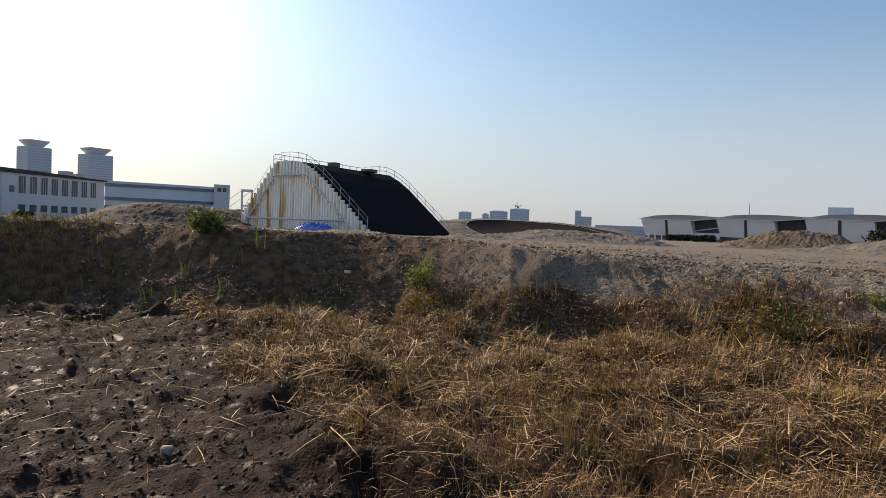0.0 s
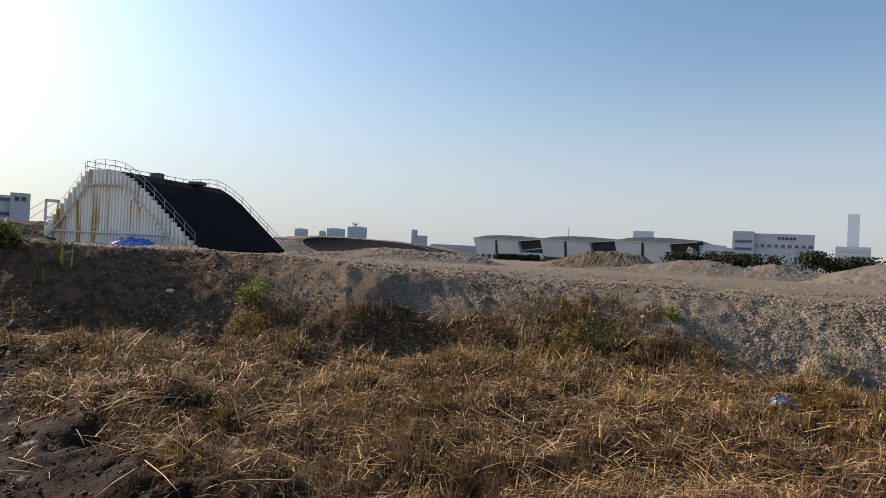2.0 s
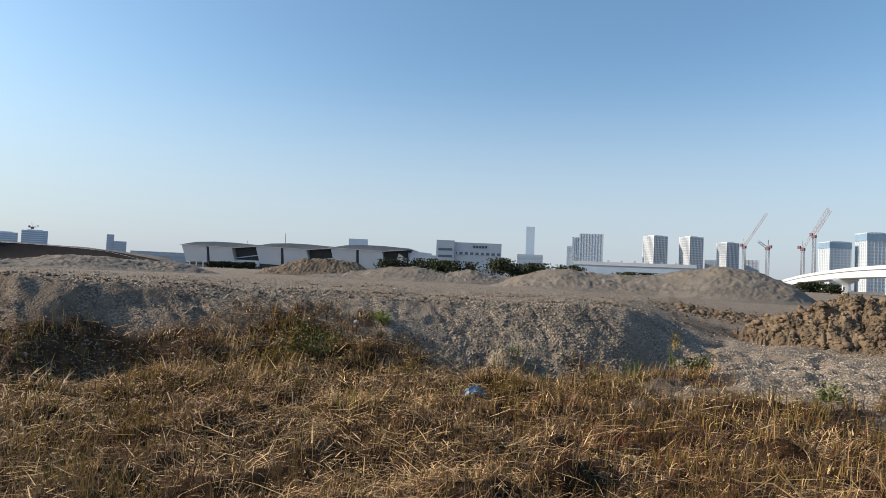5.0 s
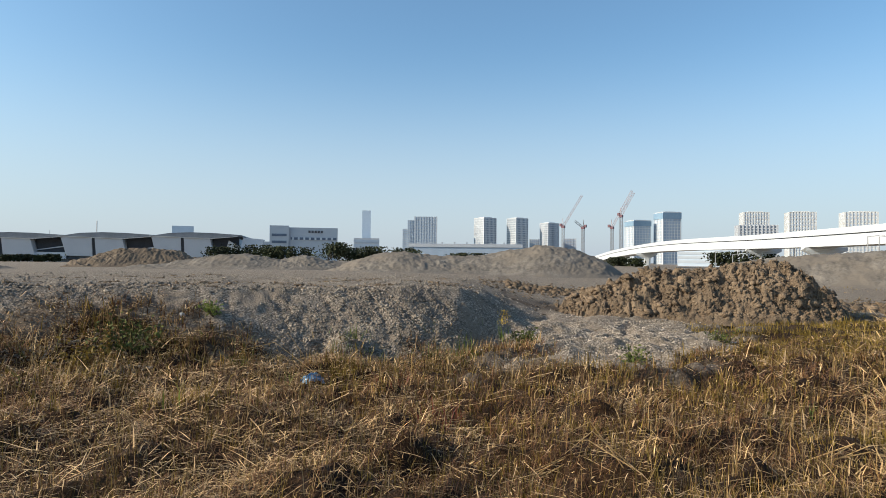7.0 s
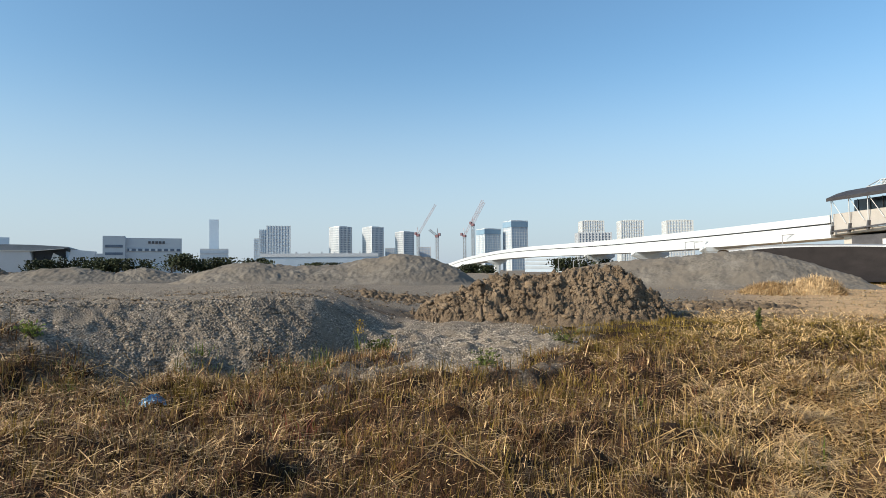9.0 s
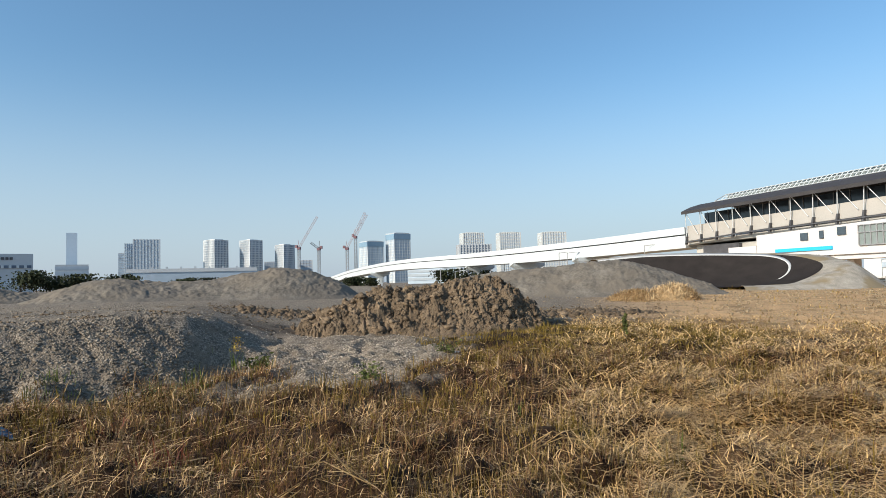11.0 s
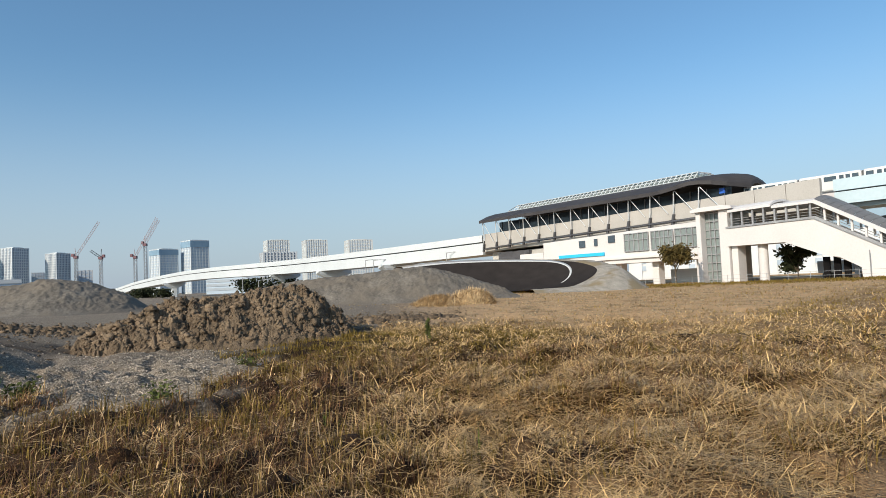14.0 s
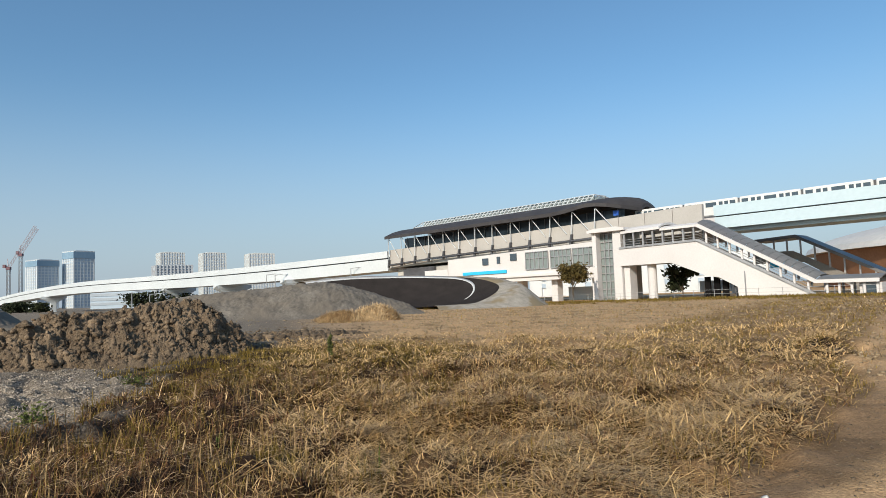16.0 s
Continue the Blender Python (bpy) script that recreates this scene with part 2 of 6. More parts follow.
def terrain(x, y, rough=True):
    """Height of the ground at arrays x, y."""
    az = np.degrees(np.arctan2(x, y))
    d = np.hypot(x, y)
    wob = 1.1 * (fbm(x * 0.28, y * 0.28, 5, 3) - 0.5) + 0.5 * (fbm(x * 1.1, y * 1.1, 6, 3) - 0.5)
    rb, rc, zc = bank(az)
    foot, crest = rb + wob * 0.35, rc + wob * 0.2
    t = np.clip((d - foot) / np.maximum(crest - foot, 0.4), 0, 1)
    rise = zc * (0.75 * t + 0.25 * t * t * (3 - 2 * t))
    # plateau falls gently from the crest to the far ground
    far = np.interp(d, [12, 30, 60, 110, 200, 400], [1.05, 0.86, 0.72, 0.3, -0.2, -0.5])
    k = np.clip((d - crest) / 45, 0, 1)
    plateau = np.where(d > crest, zc * (1 - k) + 0.72 * k, rise)
    plateau = np.where(d > crest + 45, np.minimum(far, plateau), plateau)
    # open field to the right of the bank's end
    field = np.interp(d, [0, 18, 24, 34, 50, 75, 110, 200, 400], [0, 0.02, 0.14, 0.42, 0.5, 0.25, -0.3, -0.4, -0.5])
    right = step(64, 100, az)
    field = field * (1 - right) + np.interp(d, [0, 20, 45, 70, 100, 200, 400], [0, 0.05, 0.2, 0.1, -0.35, -0.4, -0.5]) * right
    end = 58.4 + 2.0 * (fbm(x * 0.5, y * 0.5, 9, 3) - 0.5) + np.clip(d - 16, 0, 14) * 0.1
    spread = np.clip(d - 18, 0, 40) * 0.45
    w = step(end + 5.2 + spread, end - 3.2 - spread, az)
    w = np.where(az < -120, 0, w)
    h = plateau * w + field * (1 - w)
    if rough:
        near = np.clip(1 - d / 120, 0, 1)
        onbank = w * step(0.15, 0.5, t)
        grassy = (1 - onbank) * step(40, 12, d)
        side = path_side(x, y)
        mud = step(0.1, -0.7, side) * step(-9.5, -7.5, side) * step(0.2, 2.5, y) * step(rb, rb - 2, d)
        h = h + near * 0.06 * (fbm(x * 0.3, y * 0.3, 21, 2) - 0.5) + step(30, 18, d) * 0.03 * (fbm(x * 1.5, y * 1.5, 22, 3) - 0.5)
        bare = step(0.1, -0.5, path_side(x, y)) * step(2.5, -1.5, y)
        # broken lip where the grass mat ends at the path
        lip_ = path_side(x, y) + 0.5 * (fbm(x * 1.4, y * 1.4, 48, 3) - 0.5)
        h = h + 0.09 * step(-0.15, 0.2, lip_) * step(2.2, 0.5, lip_) * step(2.5, -1.5, y) * step(30, 14, d)
        h = h + bare * step(30, 12, d) * (0.05 * (fbm(x * 5, y * 5, 45, 3) - 0.5) + 0.1 * (fbm(x * 1.2, y * 1.2, 46, 2) - 0.5))
        h = h + step(84, 92, az) * step(70, 30, d) * step(12, 20, d) * (0.16 * (fbm(x * 0.8, y * 0.8, 47, 3) - 0.5))
        h = h + (1 - 0.9 * bare) * (1 - 0.8 * mud) * grassy * (0.36 * (fbm(x * 0.9, y * 0.9, 31, 3) - 0.5) + step(24, 12, d) * (0.34 * (fbm(x * 3.0, y * 3.0, 35, 3) - 0.5) - 0.14 * step(0.6, 0.85, fbm(x * 1.7, y * 1.7, 38, 3) + 0.08)) - 0.13 * step(0.16, 0.0, np.abs(fbm(x * 0.45, y * 0.45, 37, 2) - 0.5) * 1.6))
        h = h + mud * (0.07 * (fbm(x * 1.5, y * 1.5, 41, 3) - 0.5) + 0.05 * step(0.45, 0.75, fbm(x * 5, y * 5, 43, 3)) + 0.035 * (fbm(x * 15, y * 15, 44, 2) - 0.5) - 0.08 - 0.05 * step(0.35, 0.6, np.sin(side * 3.6 + 3 * fbm(x * 0.6, y * 0.6, 49, 2))))
        h = h + onbank * np.clip(1 - d / 30, 0, 1) * (0.16 * (fbm(x * 1.2, y * 1.2, 51, 3) - 0.5) + 0.16 * (np.abs(fbm(x * 2.6, y * 2.6, 53, 3) - 0.5)) + 0.1 * (fbm(x * 8, y * 8, 55, 3) - 0.5))
        # rills where the loose stone has run down the slope
        rill = fbm(az * 0.5 + 0.9 * d, d * 0.5, 56, 4) - 0.5
        h = h + onbank * step(1.1, 0.8, t) * (0.1 * rill - 0.05 * step(0.05, 0.0, np.abs(fbm(az * 0.35 + 0.9 * d, d * 0.3, 58, 3) - 0.5)))
        # wheel ruts and ridges of pushed gravel along the top
        rut = fbm((d - rc) * 0.9 + 1.5 * fbm(x * 0.2, y * 0.2, 60, 2), az * 0.12, 59, 4) - 0.5
        h = h + w * step(rc - 0.2, rc + 0.8, d) * step(45, 22, d) * 0.3 * rut
        # a slipped hollow in the bank, undercut on one side
        lip = 6.2 + 4.8 * t + 2.5 * (fbm(x * 2, y * 2, 57, 3) - 0.5)
        h = h - 0.13 * step(lip - 0.5, lip + 0.9, az) * step(19.0, 13, az) * step(0.05, 0.3, t) * step(1.0, 0.75, t) * w
    return h


def height(x, y):
    return float(terrain(np.array([x]), np.array([y]), False)[0])


azs = np.concatenate([np.arange(-180, -48, 4.0), np.arange(-48, 146, 0.25), np.arange(146, 180, 4.0)])
rads = np.concatenate([np.arange(0.2, 2.3, 0.2), 2.4 * np.exp(np.arange(0, 79) * 0.0168), np.arange(9.05, 15.6, 0.07), 15.7 * np.exp(np.arange(0, 41) * 0.0168), np.linspace(31.5, 120, 90), [140, 170, 210, 280, 400, 700, 1200, 2200, 4800]])
ga, gr = np.meshgrid(np.radians(azs), rads, indexing="ij")
gx, gy = gr * np.sin(ga), gr * np.cos(ga)
gz = terrain(gx, gy)
na, nr = ga.shape
idx = np.arange(na * nr).reshape(na, nr)
i0, i1 = idx, np.roll(idx, -1, axis=0)
q = np.stack([i0[:, :-1], i0[:, 1:], i1[:, 1:], i1[:, :-1]], -1).reshape(-1, 4)
centre = np.array([[0, 0, gz[:, 0].mean()]])
verts = np.concatenate([np.stack([gx, gy, gz], -1).reshape(-1, 3), centre])
fan = np.stack([i0[:, 0], i1[:, 0], np.full(na, na * nr)], -1)
tris = np.concatenate([q[:, [0, 1, 2]], q[:, [0, 2, 3]], fan])


def zones(x, y):
    """Cover of the ground: gravel, mud, bare dirt and dry growth, each 0 to 1."""
    az, d = np.degrees(np.arctan2(x, y)), np.hypot(x, y)
    rb, rc, zc = bank(az)
    n1, n2 = fbm(x * 0.5, y * 0.5, 61, 4) - 0.5, fbm(x * 2.0, y * 2.0, 71, 4) - 0.5
    inbank = step(60.5, 58, az)
    climb = np.interp(az, [-20, -6, 4, 12, 24, 32, 44, 56], [0.2, 0.7, 1.1, 0.9, 0.8, 0.5, 0.1, 0.0])
    gravel = inbank * step(rb - 0.1, rb + 0.9, d - climb + 3.4 * n1 + 1.4 * n2)
    spill = step(3.4, 2.0, np.hypot((az - 66.5) / 4.6, (d - 15.2) / 2.2) + 3.0 * n1 + 1.5 * n2)
    yard = step(58, 60, az) * step(100, 84, az) * step(19, 24, d + 4 * n1)
    gravel = np.maximum(gravel, np.maximum(spill, yard))
    side = path_side(x, y) + 1.5 * n1 + 0.5 * n2
    on = step(0.3, -0.3, side) * step(-9.5, -7.5, side)
    mud = on * step(0.2, 2.8, y + 2 * n1) * step(rb + 0.5, rb - 0.4, d + 2 * n1)
    dirt = on * step(2.2, 0.0, y + 2 * n1)
    moist = 0.75 * dirt * step(-1.0, -0.6, side) * step(16, 9, d + 3 * n1)
    near_ = np.interp(az, [92, 104, 125], [21, 17, 14])
    open_ = step(86, 92, az) * step(near_, near_ + 6, d + 8 * n1)
    verge = step(-0.2, 0.6, side) * step(9, 6, side - 0.05 * d) * step(8, 12, d) * step(96, 112, az)
    dirt = np.maximum(dirt, np.clip(open_ - 0.5 * verge, 0, 1))
    dirt = np.maximum(dirt, 0.4 * step(92, 108, az) * step(0.45, 0.6, n2 + n1 + 0.5))
    dirt = np.maximum(dirt, 0.7 * step(-7.5, -9.5, side) * step(4, 0, y) * step(0.4, 0.6, n1 + 0.5))
    loam = step(24, -8, az + 30 * n1) * step(rb - 0.8, rb + 0.2, d) * step(rc + 1.5, rc - 0.2, d)
    return gravel, mud, np.clip(dirt, 0, 1), np.clip(np.maximum(loam, 0.8 * moist), 0, 1)


def ground_material():
    m = bpy.data.materials.new("ground_cover")
    m.use_nodes = True
    n, l = m.node_tree.nodes, m.node_tree.links
    b = n["Principled BSDF"]
    pos = n.new("ShaderNodeNewGeometry").outputs["Position"]

    def tex(s, detail=4):
        t = n.new("ShaderNodeTexNoise")
        t.inputs["Scale"].default_value, t.inputs["Detail"].default_value = s, detail
        l.new(pos, t.inputs["Vector"])
        return t.outputs["Fac"]

    def blend(f, a, c, lo=0.0, hi=1.0):
        x = n.new("ShaderNodeMix")
        x.data_type = "RGBA"
        r = n.new("ShaderNodeMapRange")
        r.inputs["From Min"].default_value, r.inputs["From Max"].default_value = lo, hi
        l.new(f, r.inputs["Value"])
        l.new(r.outputs[0], x.inputs["Factor"])
        for v, s in ((a, "A"), (c, "B")):
            if isinstance(v, tuple):
                x.inputs[s].default_value = (*v, 1)
            else:
                l.new(v, x.inputs[s])
        return x.outputs["Result"]

    def zone(name):
        a = n.new("ShaderNodeAttribute")
        a.attribute_name = name
        return a.outputs["Fac"]

    fine, mid, big = tex(38), tex(6), tex(0.7)
    def cells(s):
        t = n.new("ShaderNodeTexVoronoi")
        t.inputs["Scale"].default_value = s
        l.new(pos, t.inputs["Vector"])
        return t

    # dark soil, taken near-black to include the shade between grass stems
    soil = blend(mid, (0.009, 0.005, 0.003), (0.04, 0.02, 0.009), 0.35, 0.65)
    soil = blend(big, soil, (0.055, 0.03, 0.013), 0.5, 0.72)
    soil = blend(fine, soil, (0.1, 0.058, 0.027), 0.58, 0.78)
    pebble = cells(30)
    split = n.new("ShaderNodeSeparateColor")
    l.new(pebble.outputs["Color"], split.inputs[0])
    grav = blend(split.outputs[0], (0.13, 0.108, 0.084), (0.37, 0.312, 0.248), 0.0, 1.0)
    grav = blend(pebble.outputs["Distance"], grav, (0.1, 0.081, 0.062), 0.4, 0.85)
    sand = blend(fine, (0.145, 0.117, 0.089), (0.25, 0.205, 0.158), 0.35, 0.65)
    grav = blend(tex(1.6, 6), grav, sand, 0.5, 0.62)
    mud = blend(mid, (0.007, 0.0035, 0.0022), (0.032, 0.017, 0.0105), 0.35, 0.65)
    mud = blend(big, mud, (0.045, 0.026, 0.017), 0.55, 0.75)
    dirt = blend(fine, (0.3, 0.185, 0.095), (0.58, 0.385, 0.21), 0.3, 0.7)
    dirt = blend(big, dirt, (0.2, 0.132, 0.068), 0.5, 0.72)
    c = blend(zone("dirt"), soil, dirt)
    c = blend(zone("gravel"), c, grav)
    loam = blend(mid, (0.055, 0.031, 0.018), (0.15, 0.09, 0.052), 0.35, 0.65)
    c = blend(zone("loam"), c, loam)
    c = blend(zone("mud"), c, mud)
    l.new(c, b.inputs["Base Color"])
    wet = n.new("ShaderNodeMapRange")
    wet.inputs["From Min"].default_value, wet.inputs["From Max"].default_value = 0.6, 0.68
    wet.inputs["To Min"].default_value, wet.inputs["To Max"].default_value = 0.0, 0.5
    l.new(tex(6.0), wet.inputs["Value"])
    wm = n.new("ShaderNodeMath")
    wm.operation = "MULTIPLY"
    l.new(wet.outputs[0], wm.inputs[0])
    l.new(zone("mud"), wm.inputs[1])
    rr = n.new("ShaderNodeMath")
    rr.operation = "SUBTRACT"
    rr.inputs[0].default_value = 0.93
    l.new(wm.outputs[0], rr.inputs[1])
    l.new(rr.outputs[0], b.inputs["Roughness"])
    b.inputs["Specular IOR Level"].default_value = 0.18
    bp = n.new("ShaderNodeBump")
    bp.inputs["Strength"].default_value, bp.inputs["Distance"].default_value = 0.9, 0.03
    l.new(fine, bp.inputs["Height"])
    stony = n.new("ShaderNodeMath")
    stony.operation = "MULTIPLY"
    l.new(pebble.outputs["Distance"], stony.inputs[0])
    l.new(zone("gravel"), stony.inputs[1])
    bp2 = n.new("ShaderNodeBump")
    bp2.invert = True
    bp2.inputs["Strength"].default_value, bp2.inputs["Distance"].default_value = 0.6, 0.025
    l.new(stony.outputs[0], bp2.inputs["Height"])
    l.new(bp.outputs[0], bp2.inputs["Normal"])
    l.new(bp2.outputs[0], b.inputs["Normal"])
    return m


M_GROUND = ground_material()
me = tri_mesh("ground", verts, tris, M_GROUND, True)
for name, values in zip(("gravel", "mud", "dirt", "loam"), zones(verts[:, 0], verts[:, 1])):
    me.attributes.new(name, "FLOAT", "POINT").data.foreach_set("value", values.astype(np.float32))
tagged(new("ground", me), "uneven ground of dry grass, mud, dirt and gravel bank", "ground", kind="structure")


# ---- mounds of the dirt track ----
def mound(name, spine, material_, label, category="mound", wob=0.15, seed=0, across=72, group="track mounds", steep=1.0, lumps=0.13, steps=260, smooth_=True):
    """A long heap: spine of (azimuth, distance, top height, half width)."""
    s = np.array(spine, float)
    u = np.linspace(0, 1, steps)
    k = np.linspace(0, 1, len(s))

    def smooth(c):
        v = np.interp(u, k, s[:, c])
        for _ in range(steps):
            v[1:-1] = (v[:-2] + 2 * v[1:-1] + v[2:]) / 4
        return v

    az, d, top, hw = smooth(0), smooth(1), smooth(2), smooth(3)
    px_, py_ = d * np.sin(np.radians(az)), d * np.cos(np.radians(az))
    tx, ty = np.gradient(px_), np.gradient(py_)
    ln = np.hypot(tx, ty)
    nx, ny = -ty / ln, tx / ln
    v = np.linspace(-1, 1, across)
    X = px_[:, None] + nx[:, None] * hw[:, None] * v
    Y = py_[:, None] + ny[:, None] * hw[:, None] * v
    ends = np.clip(np.minimum(u, 1 - u) * 12, 0, 1) ** 0.8
    prof = np.clip((1 - np.abs(v)) * 1.16, 0, 1)
    prof = 0.5 * prof + 0.5 * prof * prof * (3 - 2 * prof)
    prof = prof ** steep
    base = terrain(X, Y, False)
    Z = base - 0.06 + np.maximum(top[:, None] - base + 0.06, 0.05) * prof * ends[:, None]
    body = prof * ends[:, None]
    Z += body * wob * 1.3 * (fbm(X * 0.8, Y * 0.8, 100 + seed, 5) - 0.5) * 2
    run = np.cumsum(ln)[:, None]
    rill = fbm(run * 0.8 + 0 * v, v * 0.9 + 0 * run, 120 + seed, 4)
    Z -= body * (1 - body) * (rill - 0.5) * min(1.0, 0.5 + 2 * lumps)
    if lumps:
        Z += np.clip(body * 3, 0, 1) * lumps * ((np.abs(fbm(X * 1.6, Y * 1.6, 140 + seed, 4) - 0.5) - 0.13) * 2.2 + (fbm(X * 5, Y * 5, 145 + seed, 2) - 0.5) * 0.9)
    if lumps > 0.3:
        Z += np.clip(body * 3, 0, 1) * (0.3 * (np.abs(fbm(X * 3.5, Y * 3.5, 150 + seed, 3) - 0.5)) + 0.18 * (fbm(X * 12, Y * 12, 155 + seed, 2) - 0.5) - 0.2 * np.clip(1 - np.abs(fbm(X * 3.2, Y * 3.2, 158 + seed, 3) - 0.5) * 13, 0, 1))
    ids = np.arange(X.size).reshape(X.shape)
    qd = np.stack([ids[:-1, :-1], ids[1:, :-1], ids[1:, 1:], ids[:-1, 1:]], -1).reshape(-1, 4)
    mm = tri_mesh(name, np.stack([X, Y, Z], -1).reshape(-1, 3), np.concatenate([qd[:, [0, 1, 2]], qd[:, [0, 2, 3]]]), material_, smooth_)
    return tagged(new(name, mm), label, category, group)


mound("gravel_mound", [(26, 62, 0.75, 3), (31, 61, 1.2, 4), (36, 60, 2.2, 5), (39.5, 60, 1.5, 5), (41.6, 60, 2.1, 5), (44.5, 60, 1.3, 4), (47, 60, 1.5, 4)], M_TRACK, "low rounded jump mounds of grey-brown compacted gravel", seed=1)
mound("gravel_mound", [(43.4, 46.5, 0.8, 4), (46, 47.1, 1.5, 5), (48.8, 47.7, 2.42, 6), (51.5, 48.2, 2.0, 6), (54, 48.7, 1.95, 6), (57.5, 49, 2.05, 6), (60.5, 49, 2.6, 6.5), (63.2, 49, 2.95, 7), (65.5, 49, 2.55, 6), (68, 48.8, 1.65, 5), (70, 48.5, 0.6, 4)], M_TRACK, "large rolling jump mound of grey-brown compacted gravel", seed=2)
mound("gravel_mound", [(75.5, 50, 0.7, 4), (78.5, 50, 1.8, 5), (82, 50, 2.1, 6), (85.7, 50, 2.35, 6.5), (89, 50, 2.6, 7), (92.2, 50, 2.8, 7), (94.5, 50.2, 2.3, 6), (96.5, 50.5, 1.7, 5.5), (98.5, 50.8, 1.1, 5), (101, 51.2, 0.3, 4)], M_TRACK, "broad track mound of compacted gravel with eroded gullies", seed=3)
mound("gravel_mound", [(-0.5, 54, 0.75, 3), (1.2, 54, 1.3, 4), (3.5, 55, 1.05, 5), (6, 55, 1.25, 5), (8.7, 56, 1.85, 6), (11.5, 57, 1.65, 6), (14.5, 58, 1.6, 5.5), (17, 58, 1.5, 5), (20.5, 58, 0.8, 4)], M_TRACK, "low grey gravel mound before the asphalt berm", seed=4)
mound("brown_earth_ridge", [(22.5, 84, 0.4, 4), (25, 84, 1.6, 5), (27.2, 84, 2.7, 5), (31, 84, 2.65, 5), (33, 84, 1.5, 5), (35.5, 84, 0.4, 4)], M_BROWN, "rough ridge of excavated brown earth", "earth ridge", 0.3, 5, lumps=0.2)
mound("dark_earth_mound", [(-31.5, 74, 0.5, 5), (-29, 75, 1.5, 7), (-27, 76, 2.6, 8), (-24.6, 77, 3.2, 8), (-20, 78, 2.85, 8), (-16, 80, 2.6, 8), (-12, 82, 0.5, 6)], M_DARKDIRT, "long mound of dark bare earth", "earth mound", 0.1, 6)


# ---- start hill of the track ----
def start_hill():
    """Sheet-clad start ramp: local x along the clad side, y to the back, z up from its base."""
    bl = polar(-18.23, 75, 0.55)
    m = Matrix.Translation(bl) @ Matrix(((0.865, 0.5, 0, 0), (-0.5, 0.865, 0, 0), (0, 0, 1, 0), (0, 0, 0, 1)))
    hill = empty("start_hill", m, "tall start ramp with black riding deck and ribbed white rust-streaked cladding", "ramp")
    xs = [0, 5.8, 6.4, 8.6, 10.2, 11.6, 13.2, 19.2]
    zs = [0.15, 7.0, 7.25, 7.3, 7.1, 6.4, 5.3, 0.15]
    top = lambda x: float(np.interp(x, xs, zs))
    wide = 15.4
    # deck and body
    prof = [(x, z) for x, z in zip(xs[2:], zs[2:])]
    part("deck", prism(B(), [(x, z + 0.12) for x, z in prof] + [(x - 0.15, z - 0.25) for x, z in prof[::-1]], 0.35, wide), M_DECK, hill, "black rubbery riding surface")
    bm = prism(B(), [(0.25, 0), (5.9, 6.7), (6.5, 6.9), (8.6, 6.95), (10.1, 6.75), (11.5, 6.0), (13.1, 4.9), (18.7, 0)], 0.45, wide - 0.2)
    part("core", bm, M_DARKDIRT, hill, "dark earth-filled body")
    # recessed ribbed wall between the frames
    n = 46
    for i in range(n):
        x0, x1 = 1.2 + i * 16.6 / n, 1.2 + (i + 1) * 16.6 / n
        h = min(top(x0), top(x1)) - 1.15
        if h > 0.2:
            w = (x1 - x0)
            z0, z1 = max(top(x0) - 1.1, 0.2), max(top(x1) - 1.1, 0.2)
            out = [(x0, 0), (x1, 0), (x1, min(z1, 6.35)), (x0, min(z0, 6.35))]
            bm = prism(B(), out, 0.3, 0.4)
            prism(bm, [(x0 + w * 0.25, 0.02), (x0 + w * 0.75, 0.02), (x0 + w * 0.75, min(z0, z1, 6.3)), (x0 + w * 0.25, min(z0, z1, 6.3))], 0.2, 0.3)
            part("sheet_panel", bm, M_SHEET, hill)
    # proud stepped sheets along both slopes and the top
    n = 42
    for i in range(n):
        x0, x1 = i * 19.2 / n, (i + 1) * 19.2 / n
        zt = min(top(x0), top(x1)) + 0.1 if not 6 < x0 < 10 else top((x0 + x1) / 2) + 0.1
        low = zt - (1.35 if 5.6 < x0 < 10.5 else 1.75)
        bm = box(B(), x0 + 0.03, x1 - 0.03, -0.02, 0.3, max(low, 0), max(zt, 0.3), 0.0)
        box(bm, x0 + 0.13, x1 - 0.13, -0.12, -0.02, max(low, 0) + 0.01, max(zt, 0.3) - 0.01)
        part("edge_sheet", bm, M_SHEET, hill)
    for a, b in (((1.6, 0.35), (6.5, 5.9)), ((6.4, 5.9), (11.0, 5.95)), ((10.9, 5.9), (17.3, 0.2)), ((2.4, 1.35), (15.8, 1.35))):
        bm = B()
        tube(bm, (a[0], -0.14, a[1]), (b[0], -0.14, b[1]), 0.1, 4)
        part("frame_beam", bm, M_PAINT, hill, "white steel frame beam")
    # railings
    for y, x_to in ((0.1, 18.7), (wide - 0.1, 19.2)):
        pts = np.arange(5.9 if y < 1 else 6.4, x_to, 1.15)
        for x in pts:
            part("rail_post", tube(B(), (x, y, top(x)), (x, y, top(x) + 1.05), 0.035, 4), M_STEEL, hill)
        for hgt in (0.55, 1.03):
            bm = B()
            for x0, x1 in zip(pts[:-1], pts[1:]):
                tube(bm, (x0, y, top(x0) + hgt), (x1, y, top(x1) + hgt), 0.03, 4)
            part("hand_rail", bm, M_STEEL, hill)
    for y in np.arange(0.1, wide, 1.4):
        part("rail_post", tube(B(), (6.1, y, 7.1), (6.1, y, 8.2), 0.035, 4), M_STEEL, hill)
    bm = B()
    for hgt in (7.65, 8.15):
        tube(bm, (6.1, 0.1, hgt), (6.1, wide, hgt), 0.03, 4)
    part("hand_rail", bm, M_STEEL, hill)
